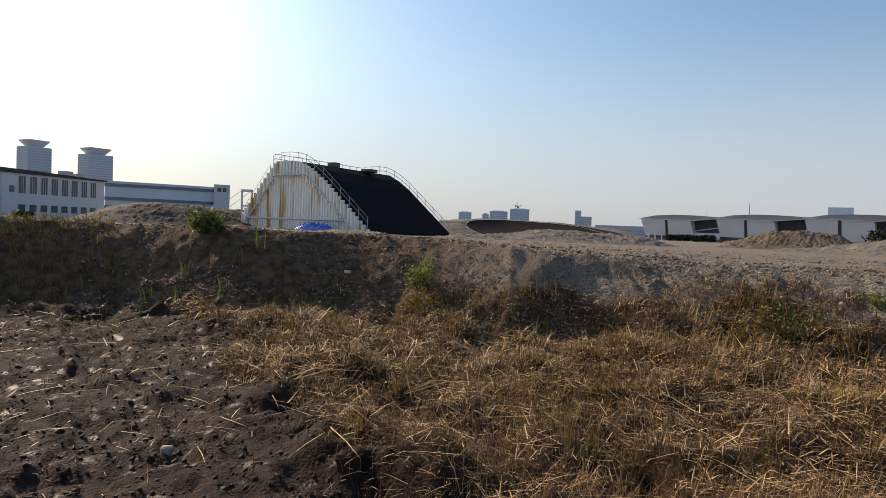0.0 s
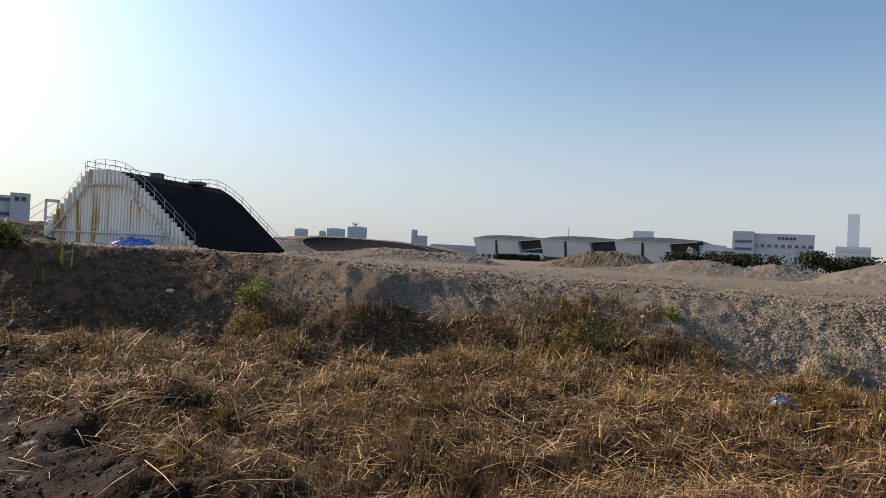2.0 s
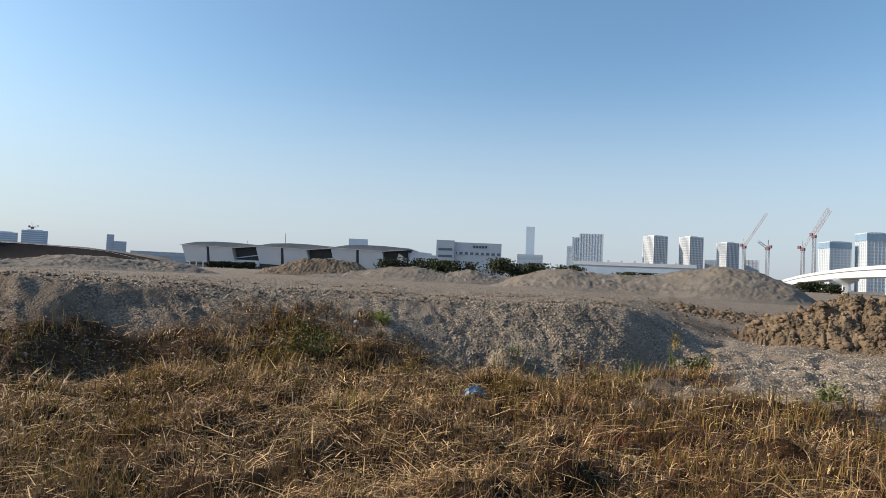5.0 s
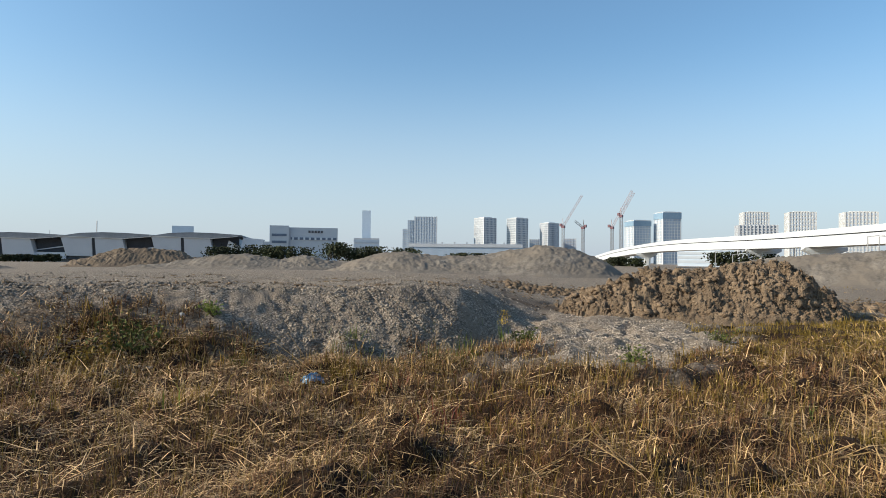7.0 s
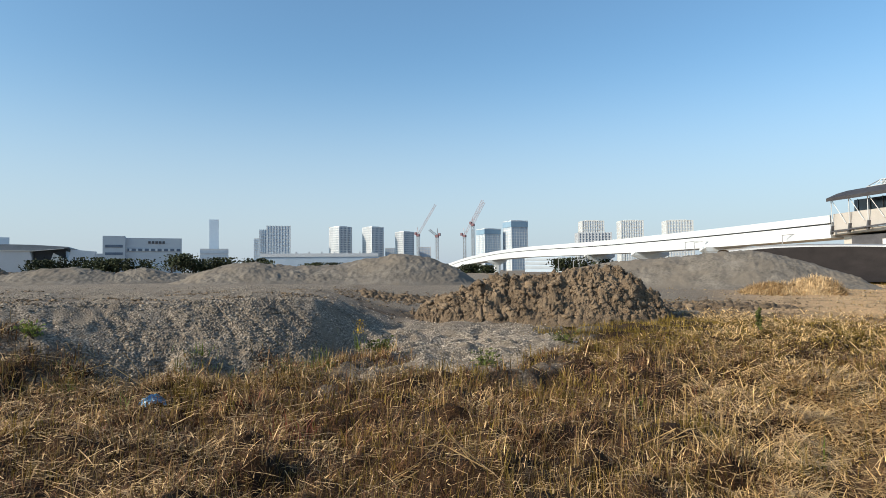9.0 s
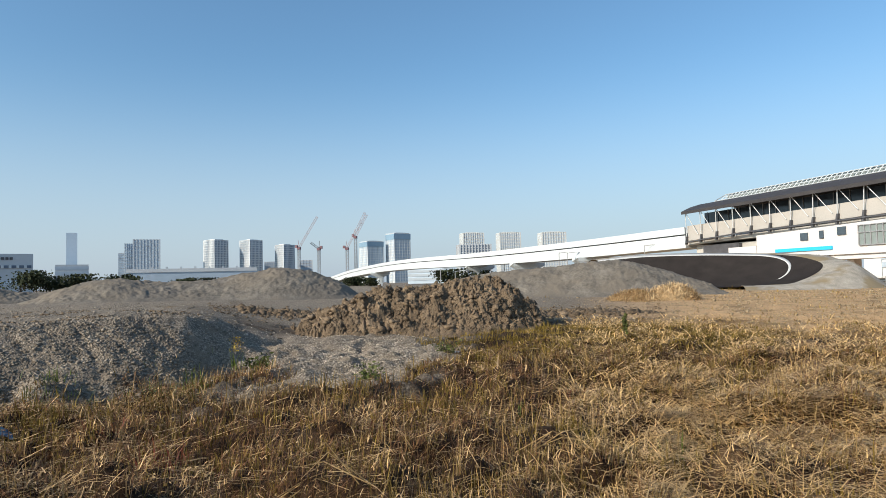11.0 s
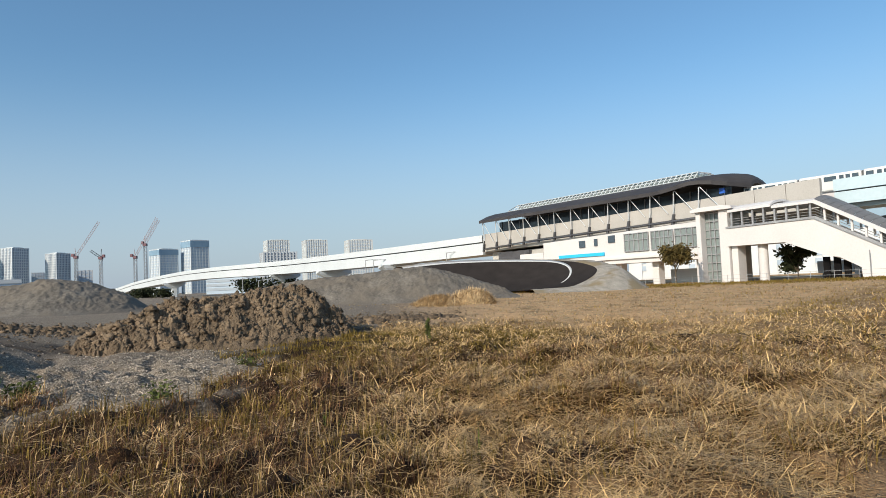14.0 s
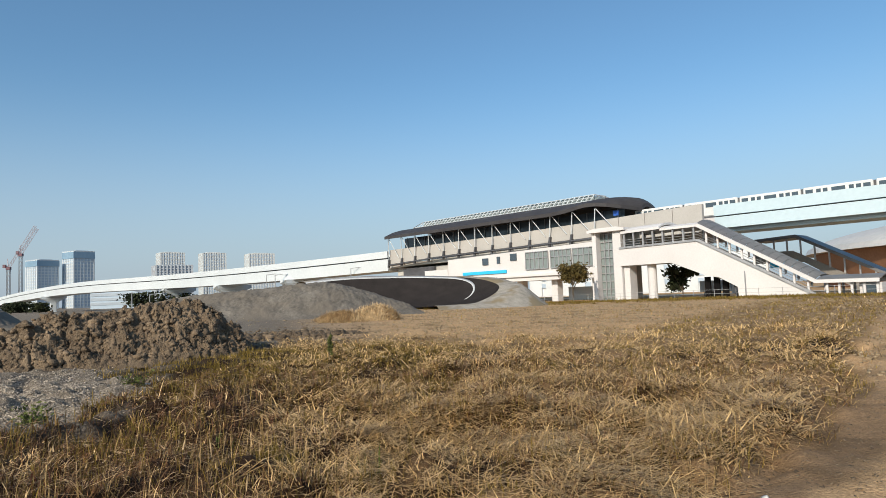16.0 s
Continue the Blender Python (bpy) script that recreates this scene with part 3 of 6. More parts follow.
    for x in (0.8, 2.2, 3.6, 5.0):
        part("rail_post", tube(B(), (x, 0.6, top(x)), (x, 0.6, top(x) + 1.1), 0.035, 4), M_STEEL, hill)
    part("hand_rail", tube(B(), (0.8, 0.6, top(0.8) + 1.05), (5.0, 0.6, top(5.0) + 1.05), 0.03, 4), M_STEEL, hill)
    part("start_gate_box", box(B(), 8.8, 9.8, 5.4, 6.4, 7.2, 7.8, 0.05), M_DARKSTEEL, hill)
    part("start_gate_box", box(B(), 10.2, 11.6, 9.6, 11.0, 7.1, 7.45, 0.05), M_DARKSTEEL, hill)
    return m


def sheet_material():
    """Off-white ribbed sheet with rust runs that hang down it."""
    m = material("ribbed_sheet", (0.82, 0.78, 0.7), (0.9, 0.87, 0.8), 0.5, 0.45, 0.1, 8.0, vary=0.08)
    n, l = m.node_tree.nodes, m.node_tree.links
    b = n["Principled BSDF"]
    old = b.inputs["Base Color"].links[0].from_socket
    geo = n.new("ShaderNodeNewGeometry")
    mp = n.new("ShaderNodeMapping")
    mp.inputs["Scale"].default_value = (1.0, 1.0, 0.08)
    l.new(geo.outputs["Position"], mp.inputs["Vector"])
    t = n.new("ShaderNodeTexNoise")
    t.inputs["Scale"].default_value, t.inputs["Detail"].default_value = 1.3, 3
    l.new(mp.outputs[0], t.inputs["Vector"])
    r = n.new("ShaderNodeMapRange")
    r.inputs["From Min"].default_value, r.inputs["From Max"].default_value = 0.52, 0.66
    l.new(t.outputs["Fac"], r.inputs["Value"])
    x = n.new("ShaderNodeMix")
    x.data_type = "RGBA"
    x.inputs["B"].default_value = (0.55, 0.29, 0.06, 1)
    l.new(r.outputs[0], x.inputs["Factor"])
    l.new(old, x.inputs["A"])
    l.new(x.outputs["Result"], b.inputs["Base Color"])
    return m


M_SHEET = sheet_material()
HILL = start_hill()


def blue_sheet():
    bm = B()
    nx_, ny_ = 54, 24
    grid = [[None] * ny_ for _ in range(nx_)]
    for i in range(nx_):
        for j in range(ny_):
            u, v = i / (nx_ - 1), j / (ny_ - 1)
            env = math.sin(math.pi * u) ** 0.6 * math.sin(math.pi * v) ** 0.5
            z = env * (0.75 + 0.55 * noise.noise((u * 6, v * 3, 2)) + 0.5 * abs(noise.noise((u * 13, v * 6, 5))) + 0.15 * noise.noise((u * 30, v * 12, 9)))
            grid[i][j] = bm.verts.new((u * 5.2 + 0.2 * noise.noise((u * 5, v * 5, 8)), v * 1.5, max(z, 0.02)))
    for i in range(nx_ - 1):
        for j in range(ny_ - 1):
            bm.faces.new((grid[i][j], grid[i + 1][j], grid[i + 1][j + 1], grid[i][j + 1]))
    ob = part("blue_tarpaulin", bm, M_TARP)
    ob.matrix_world = HILL @ pose(10.5, -1.9, 0.12)
    tagged(ob, "crumpled blue plastic tarpaulin heaped against the ramp", "tarpaulin")


blue_sheet()


# ---- asphalt berms ----
def curve(points, n):
    """A smooth curve through a few points."""
    p = np.array([points[0], *points, points[-1]], float)
    out = []
    for i in range(n):
        f = i / (n - 1) * (len(points) - 1)
        k = min(int(f), len(points) - 2)
        t = f - k
        a, b, c, d = p[k], p[k + 1], p[k + 2], p[k + 3]
        out.append(0.5 * (2 * b + (c - a) * t + (2 * a - 5 * b + 4 * c - d) * t * t + (3 * b - a - 3 * c + d) * t ** 3))
    return np.array(out)


def banked_turn(outer, inner, line_end, label, flat, fall, wd=0.02):
    """A banked asphalt bowl: outer edge and inner foot as (azimuth, distance, height), a white line that curls in, gravel shoulders."""
    n, m = 120, 14
    world_ = lambda c: np.stack([c[:, 1] * np.sin(np.radians(c[:, 0])), c[:, 1] * np.cos(np.radians(c[:, 0])), c[:, 2]], -1)
    o, i_ = curve(world_(np.array(outer, float)), n), curve(world_(np.array(inner, float)), n)
    mid = (o.mean(0) + i_.mean(0)) / 2
    root = empty("asphalt_berm", Matrix.Translation((mid[0], mid[1], 0)), label, "berm", "asphalt berms")
    home = np.array([mid[0], mid[1], 0])

    def at(u, v):
        f = u * (n - 1)
        k = min(int(f), n - 2)
        a, b = o[k] + (o[k + 1] - o[k]) * (f - k), i_[k] + (i_[k + 1] - i_[k]) * (f - k)
        p = b + (a - b) * v
        p[2] = b[2] + (a[2] - b[2]) * v ** 1.7
        return p - home

    asp, line, back_ = B(), B(), B()
    g = [[asp.verts.new(at(a / (n - 1), v / m)) for v in range(m + 1)] for a in range(n)]
    for a in range(n - 1):
        for v in range(m):
            asp.faces.new((g[a][v], g[a + 1][v], g[a + 1][v + 1], g[a][v + 1]))
    prev = None
    for a in range(90):
        u = line_end * a / 89
        bend = max(0.0, (a / 89 - 0.62) / 0.38)
        v = 0.985 - 0.5 * bend ** 2.2
        up = Vector((0, 0, 0.025))
        cur = [line.verts.new(Vector(at(u, v - wd)) + up), line.verts.new(Vector(at(u, v + wd)) + up), line.verts.new(Vector(at(u, v + wd)) - up)]
        if prev:
            line.faces.new((prev[0], cur[0], cur[1], prev[1]))
            line.faces.new((prev[1], cur[1], cur[2], prev[2]))
        prev = cur
    prev = None
    for a in range(n):
        p = o[a] - home
        tn = o[min(a + 1, n - 1)] - o[max(a - 1, 0)]
        w_ = np.array([tn[1], -tn[0]])
        c_ = i_[a][:2] - o[a][:2]
        w_ = w_ / np.linalg.norm(w_)
        w_ = -w_ if w_ @ c_ > 0 else w_
        base = height(*(o[a][:2] + w_ * (flat + fall))) - 0.15
        ring = [p + np.array([0, 0, -0.02])]
        for k in range(1, 12):
            s = k / 11
            r = (flat + fall) * s
            z = p[2] + 0.1 if r < flat else p[2] + 0.1 + (base - p[2] - 0.1) * (r - flat) / fall
            q_ = np.array([p[0] + w_[0] * r, p[1] + w_[1] * r, z])
            q_[2] += 0.22 * (float(fbm(np.array([q_[0] * 0.9 + 50]), np.array([q_[1] * 0.9 + 50]), 400, 4)[0]) - 0.5) * min(1, k / 2)
            ring.append(q_)
        cur = [back_.verts.new(q_) for q_ in ring]
        if prev:
            for k in range(11):
                back_.faces.new((prev[k], cur[k], cur[k + 1], prev[k + 1]))
        prev = cur
    for bm in (asp, line, back_):
        bmesh.ops.recalc_face_normals(bm, faces=bm.faces)
        for f in bm.faces:
            f.smooth = True
    part("asphalt_bank", asp, M_ASPHALT, root, "dark smooth asphalt banking")
    part("rim_line", line, M_PAINT, root, "white painted line curling inwards")
    part("gravel_shoulder", back_, M_SHOULDER if flat < 3 else M_TRACK, root, "pale gravel shoulder round the rim")
    return root


# ---- station ----
ST = Matrix(((-0.866, 0.5, 0, 0), (-0.5, -0.866, 0, 0), (0, 0, 1, 0), (0, 0, 0, 1)))


def station():
    st = empty("elevated_station", ST, "elevated railway station with beige walls, dark curved roof and glass skylight", "station")
    wt = lambda x: float(np.interp(x, [-115, -81, -60, -41], [11.6, 11.85, 12.3, 12.9]))
    wb = lambda x: float(np.interp(x, [-115, -97, -78, -60, -40], [8.4, 9.2, 9.45, 9.75, 9.9]))
    # platform side wall in lapped panels
    n = 16
    edges = np.linspace(-113.2, -41.4, n + 1)
    for i in range(n):
        x0, x1 = edges[i], edges[i + 1]
        low = wb(x0) + 0.1
        bm = prism(B(), [(x0 + 0.04, low + 0.12), (x0 + 0.5, low - 0.06), (x1 - 0.6, low + 0.04), (x1 - 0.04, low + 0.3), (x1 - 0.04, wt(x1)), (x0 + 0.04, wt(x0))], 88, 88.6)
        part("platform_panel", bm, M_PANEL, st, "beige platform side panel")
    part("platform_slab", prism(B(), [(-114.5, wb(-114.5) - 0.8), (-42, wb(-42) - 0.8), (-42, wb(-42)), (-114.5, wb(-114.5))], 88.8, 102), M_CONC, st, "concrete platform deck")
    part("platform_glazing", box(B(), -112, -56, 91.5, 91.7, 11.2, 14.2), M_GLASS, st, "dark glazed platform screen")
    part("platform_wall", box(B(), -114, -44, 101, 101.4, 8.0, 14.0), M_STATION, st)
    for x in np.arange(-111, -56, 3.0):
        part("mullion", box(B(), x - 0.06, x + 0.06, 91.35, 91.48, 11.2, 14.3), M_STEEL, st)
    # roof, a shell that swells into a rounded nose at its end
    roof = B()
    prev = None
    for i in range(41):
        u = i / 40
        x = -112.6 + 58.6 * u
        nose = 1 if u < 0.86 else math.sqrt(max(0.0, 1 - ((u - 0.86) / 0.14) ** 2.4))
        swell = 0.9 * math.exp(-((u - 0.93) / 0.08) ** 2)
        front, backy = 95.5 - 9.3 * max(nose, 0.2), 95.5 + 9.0 * max(nose, 0.2)
        ze = 14.5 - 0.1 * u + swell - 0.5 * max(0, u - 0.9) * 10
        ridge = 16.6 + swell * 0.1
        row = []
        for k in range(9):
            v = k / 8
            y = front + (backy - front) * v
            z = ze + (ridge - ze) * math.sin(math.pi * v) ** 0.8 * (0.35 + 0.65 * nose)
            row.append((x, y, z))
        cur = [roof.verts.new(p) for p in row] + [roof.verts.new((x, p[1], p[2] - 0.6)) for p in row[::-1]]
        if prev:
            for k in range(len(cur)):
                roof.faces.new((prev[k], cur[k], cur[(k + 1) % len(cur)], prev[(k + 1) % len(cur)]))
        else:
            roof.faces.new(cur)
        prev = cur
    roof.faces.new(prev[::-1])
    bmesh.ops.recalc_face_normals(roof, faces=roof.faces)
    part("roof", roof, M_ROOFDARK, st, "dark grey curved metal roof")
    # skylight of bars
    xs = np.linspace(-106.5, -62, 46)
    for x in xs:
        bm = B()
        tube(bm, (x, 91.2, 16.25), (x, 92.4, 17.4), 0.07, 4)
        tube(bm, (x, 92.4, 17.4), (x, 96, 17.4), 0.07, 4)
        part("skylight_bar", bm, M_WHITE, st)
    for y, z in ((91.2, 16.25), (91.8, 16.85), (92.4, 17.4), (96, 17.4)):
        a, b = (-108.5, -59) if y == 91.2 else (-106.5, -62)
        part("skylight_rail", tube(B(), (a, y, z), (b, y, z), 0.08, 4), M_WHITE, st)
    for x, xe in ((-106.5, -108.5), (-62, -58.5)):
        part("skylight_rail", tube(B(), (xe, 91.2, 16.25), (x, 92.4, 17.4), 0.08, 4), M_STEEL, st)
    part("skylight_glass", prism(B(), [(-106.4, 15.7), (-62.1, 15.7), (-62.1, 17.3), (-106.4, 17.3)], 92.6, 92.65), M_PALEGLASS, st, "pale skylight glazing")
    part("roof_dome", bmesh_dome(5.0, 1.4, (-65.5, 96, 16.3)), M_PALEGLASS, st, "white domed roof light")
    # paired slanting struts from each bracket to the eave
    for x in edges[:13]:
        foot = wb(x)
        node = (x + 1.0, 86.9, 14.15)
        part("strut", tube(B(), (x + 0.1, 87.7, foot + 0.7), node, 0.08, 6), M_WHITE, st, "white slanting roof strut")
        part("strut", tube(B(), (node[0] + 0.15, node[1], node[2]), (x + 3.6, 87.75, foot + 1.2), 0.065, 6), M_WHITE, st, "white slanting roof strut")
        part("strut_foot", prism(B(), [(x - 0.3, foot - 0.75), (x + 0.1, foot - 0.75), (x + 0.35, foot + 0.9), (x + 0.05, foot + 0.9)], 87.5, 87.96), M_DARKSTEEL, st, "dark steel strut bracket")
    part("walkway_beam", prism(B(), [(-113.0, 8.1), (-97, 8.9), (-78, 9.15), (-58, 9.5), (-58, 9.72), (-78, 9.37), (-97, 9.12), (-113.0, 8.32)], 87.3, 87.95), M_DARKSTEEL, st, "dark maintenance walkway edge")
    # concourse block
    part("concourse_wall", prism(B(), [(-90, 3.2), (-55, 3.2), (-55, 8.8), (-90, 7.9)], 84, 90), M_STATION, st, "plain cream concourse wall")
    part("concourse_sill", box(B(), -77, -54.6, 83.6, 83.98, 3.9, 4.25), M_STATION, st)
    part("platform_support", box(B(), -113, -91.2, 90, 99, -0.5, 7.4), M_CONC, st, "concrete support block")
    part("support_recess", box(B(), -110, -100, 89.2, 89.98, 3.0, 7.3), M_DARKSTEEL, st)
    part("low_block", box(B(), -98, -91.2, 85, 89.9, 3.0, 6.2), M_STATION, st)
    for x0, x1 in ((-70.5, -65.8), (-65.2, -61.2), (-60.8, -55.8)):
        w = part("window", box(B(), x0, x1, 83.86, 83.99, 5.1, 8.0), M_PALEGLASS, st, "grid-framed concourse window")
        for k in range(6):
            x = x0 + (x1 - x0) * k / 5
            part("window_bar", box(B(), x - 0.07, x + 0.07, 83.72, 83.85, 5.1, 8.0), M_STEEL, w)
        for z in (5.1, 6.9, 7.95):
            part("window_bar", box(B(), x0, x1, 83.7, 83.83, z - 0.06, z + 0.06), M_STEEL, w)
    for x, z, wd in ((-80.0, 7.0, 1.4), (-76.8, 7.1, 0.7), (-73.3, 7.4, 1.4)):
        part("small_window", box(B(), x - wd / 2, x + wd / 2, 83.8, 83.99, z - 0.6, z + 0.6), M_GLASS, st, "small dark window")
    part("sign_band", box(B(), -85.8, -75.0, 83.75, 83.99, 4.75, 5.3), M_CYAN, st, "bright blue sign band with pale writing")
    for i in range(9):
        part("sign_mark", box(B(), -82 + i * 0.75, -81.55 + i * 0.75, 83.8, 83.99, 3.6, 4.1), M_STEEL, st, "small grey lettering bar")
    part("shutter", box(B(), -68, -56, 92, 92.2, -0.5, 1.9), M_TOWERGREY, st, "grey roller shutter")
    for x in (-73.5, -66, -58):
        part("column", box(B(), x - 0.6, x + 0.6, 85.5, 87, -0.6, 3.3, 0.05), M_STATION, st)
    # lift tower
    lift = part("lift_tower", box(B(), -54.4, -50.2, 81.5, 86, -0.6, 9.6), M_PALEGLASS, st, "glazed lift tower in cream frame")
    for x0, x1 in ((-54.7, -54.0), (-51.2, -49.9)):
        part("corner_column", box(B(), x0, x1, 80.2, 81.45, -0.6, 9.7, 0.05), M_STATION, lift)
    part("cap", prism(B(), [(-55.1, 9.6), (-48.9, 9.6), (-48.9, 9.95), (-50.2, 10.2), (-53.9, 10.2), (-55.1, 9.95)], 79.6, 86.4), M_STATION, lift, "cream flat cap roof")
    for z in np.arange(0.2, 9.4, 1.15):
        part("glazing_bar", box(B(), -53.95, -51.25, 81.3, 81.45, z - 0.07, z + 0.07), M_STEEL, lift)
    for x in (-53.3, -52.6, -51.9):
        part("glazing_bar", box(B(), x - 0.06, x + 0.06, 81.32, 81.46, -0.6, 9.6), M_STEEL, lift)
    # footbridge and stairs
    top_z = lambda x: float(np.interp(x, [-50, -38.6, -25.5], [6.93, 7.1, -0.1]))
    part("bridge_parapet", prism(B(), [(-50, 4.55), (-42.3, 4.57), (-37.5, 2.6), (-36.1, 2.4), (-33.8, 1.1), (-33.7, -0.6), (-24.8, -0.6), (-25.5, -0.1), (-38.6, 7.1), (-50, 6.93)], 80, 80.4), M_STATION, st, "cream footbridge and stair parapet wall")
    part("bridge_floor", prism(B(), [(-49.8, 4.6), (-42.3, 4.65), (-37.4, 2.7), (-33.7, 1.2), (-30, 0.4), (-29.6, 1.0), (-38.6, 5.6), (-49.8, 5.3)], 80.45, 85.6), M_CONC, st)
    part("bridge_parapet_back", prism(B(), [(-49.8, 4.6), (-42.3, 4.7), (-33, 1.0), (-26, -0.5), (-38.6, 6.6), (-49.8, 6.6)], 85.65, 86), M_STATION, st)
    part("coping", prism(B(), [(-50, 6.95), (-38.6, 7.12), (-25.4, -0.1), (-25.0, 0.05), (-38.4, 7.42), (-50, 7.2)], 79.85, 80.35), M_STEEL, st, "grey metal coping on the stair parapet")

    def arched(name, spine, y0, y1, rise, thick, mat_, label=""):
        """A barrel roof drawn along a spine of (x, z)."""
        bm, prev = B(), None
        for x, z in spine:
            ys = [(y0 + (y1 - y0) * k / 8, rise * math.sin(math.pi * k / 8) ** 0.7 if 0 < k < 8 else 0.0) for k in range(9)]
            cur = [bm.verts.new((x, y, z + h)) for y, h in ys] + [bm.verts.new((x, y, z + h - thick)) for y, h in ys[::-1]]
            if prev:
                for k in range(18):
                    bm.faces.new((prev[k], cur[k], cur[(k + 1) % 18], prev[(k + 1) % 18]))
            else:
                bm.faces.new(cur)
            prev = cur
        bm.faces.new(prev[::-1])
        bmesh.ops.recalc_face_normals(bm, faces=bm.faces)
        part(name, bm, mat_, st, label)

    arched("canopy", [(-49.6, 9.35), (-43.7, 9.5)], 79.8, 86.2, 0.75, 0.3, M_STATION, "cream curved canopy")
    arched("canopy", [(-43.6, 9.25), (-38.5, 9.3)], 79.8, 86.2, 0.5, 0.3, M_STATION, "cream curved canopy")
    for k in range(16):
        x0, x1 = -38.4 + 13.4 * k / 16, -38.4 + 13.4 * (k + 1) / 16 - 0.06
        z0, z1 = np.interp([x0, x1], [-38.4, -25.0], [9.35, 1.55])
        arched("roof_sheet", [(x0, float(z0)), (x1, float(z1))], 79.7, 86.3, 0.7, 0.06, M_STAIRROOF, "dark grey ribbed roof sheet")
    part("roof_fascia", prism(B(), [(-38.5, 9.0), (-25.1, 1.25), (-18.9, 1.2), (-18.9, 1.6), (-24.9, 1.62), (-38.3, 9.4)], 79.6, 79.9), M_STATION, st, "cream edge beam of the stair roof")
    part("roof_fascia_back", prism(B(), [(-38.5, 9.0), (-25.1, 1.25), (-18.9, 1.2), (-18.9, 1.6), (-24.9, 1.62), (-38.3, 9.4)], 86.1, 86.4), M_STATION, st)
    arched("lobby_roof", [(-24.9, 1.66), (-18.7, 1.66)], 79.7, 86.3, 0.45, 0.1, M_STAIRROOF)
    for i, x in enumerate(np.concatenate([np.linspace(-49.2, -39.0, 8), np.linspace(-37.4, -25.9, 9), np.linspace(-24.0, -19.2, 5)])):
        lo = top_z(x) if x < -25.5 else -0.6
        hi = float(np.interp(x, [-50, -38.5, -25.1, -18.9], [9.3, 9.1, 1.3, 1.25]))
        for y in (80.05, 85.7):
            part("bridge_post", box(B(), x - 0.11, x + 0.11, y, y + 0.2, lo, hi), M_STATION if x > -38.5 else M_STEEL, st)
    for hh in (0.55, 0.9, 1.2):
        bm = tube(B(), (-49.8, 80.2, 6.95 + hh), (-38.6, 80.2, 7.1 + hh), 0.035, 4)
        tube(bm, (-38.6, 80.2, 7.1 + hh), (-25.6, 80.2, -0.05 + hh), 0.035, 4)
        part("bridge_rail", bm, M_STEEL, st)
    # dark steel colour puts the shade under the roof into the flight
    part("stair_flight", prism(B(), [(-38.6, 5.6), (-29.6, 1.0), (-26.0, -0.5), (-27.5, -0.5), (-38.6, 5.1)], 80.5, 85.5), M_DARKSTEEL, st, "stair flight coloured dark for the shade under its roof")
    part("round_column", tube(B(), (-45.9, 81.4, -0.6), (-45.9, 81.4, 4.7), 0.6, 20), M_STATION, st, "round cream column")
    part("square_column", box(B(), -49.8, -48.9, 80.6, 82.5, -0.6, 4.8, 0.05), M_STATION, st)
    for x in (-38.2, -37.0, -35.9):
        part("stair_door", box(B(), x - 0.42, x + 0.3, 81.5, 81.8, -0.6, 2.5), M_DECK, st, "dark framed glass door beneath the stairs")
    part("ticket_kiosk", box(B(), -21.0, -18.9, 80.5, 84, -0.6, 1.15, 0.05), M_STATION, st, "small cream kiosk at the stair foot")
    part("kiosk_opening", box(B(), -20.3, -19.2, 80.3, 80.48, -0.2, 0.9), M_GLASS, st)
    part("blue_notice", box(B(), -31.4, -28.2, 84.2, 84.3, 3.3, 4.1), M_CYAN, st)
    part("platform_notice", box(B(), -57.2, -56.3, 90.3, 90.5, 13.1, 13.9), M_TARP, st, "blue platform notice board")
    part("lamp_pole", tube(B(), (-32.6, 79.3, -0.6), (-32.6, 79.3, 3.0), 0.06, 6), M_STEEL, st)
    return st


def bmesh_dome(r, h, c):
    bm = B()
    bmesh.ops.create_uvsphere(bm, u_segments=20, v_segments=8, radius=1.0)
    for v in bm.verts:
        v.co = Vector((v.co.x * r + c[0], v.co.y * r * 0.6 + c[1], max(v.co.z, 0) * h + c[2]))
    bmesh.ops.remove_doubles(bm, verts=bm.verts, dist=0.001)
    return bm


station()


# ---- elevated railway ----
def girder(name, pts, label, bands):
    """A girder swept along (x, y, z) points; bands of (side offset out, side offset in, low, high)."""
    root = empty(name, Matrix.Identity(4), label, "viaduct")
    for nm, y0, y1, lo, hi, mat_ in bands:
        bm = B()
        prev = None
        for i, p in enumerate(pts):
            a, b = pts[max(i - 1, 0)], pts[min(i + 1, len(pts) - 1)]
            t = Vector((b[0] - a[0], b[1] - a[1], 0)).normalized()
            s = Vector((-t.y, t.x, 0))
            c = Vector(p)
            cur = [bm.verts.new(c + s * y + Vector((0, 0, z))) for y, z in ((y0, lo), (y1, lo), (y1, hi), (y0, hi))]
            if prev:
                for k in range(4):
                    bm.faces.new((prev[k], cur[k], cur[(k + 1) % 4], prev[(k + 1) % 4]))
            else:
                bm.faces.new(cur)
            prev = cur
        bm.faces.new(prev[::-1])
        bmesh.ops.recalc_face_normals(bm, faces=bm.faces)
        part(nm, bm, mat_, root)
    return root


M_PALEBLUE = material("pale_blue_steel", (0.42, 0.53, 0.59), (0.49, 0.6, 0.66), 0.1, 0.5, 0, 2.0)


def local(x, y, z=0.0):
    return ST @ Vector((x, y, z))


def along(points, n=60):
    p = np.array(points, float)
    t = np.linspace(0, 1, len(p))
    u = np.linspace(0, 1, n)
    out = np.stack([np.interp(u, t, p[:, k]) for k in range(3)], -1)
    for _ in range(12):
        out[1:-1] = (out[:-2] + 2 * out[1:-1] + out[2:]) / 4
    return [tuple(v) for v in out]


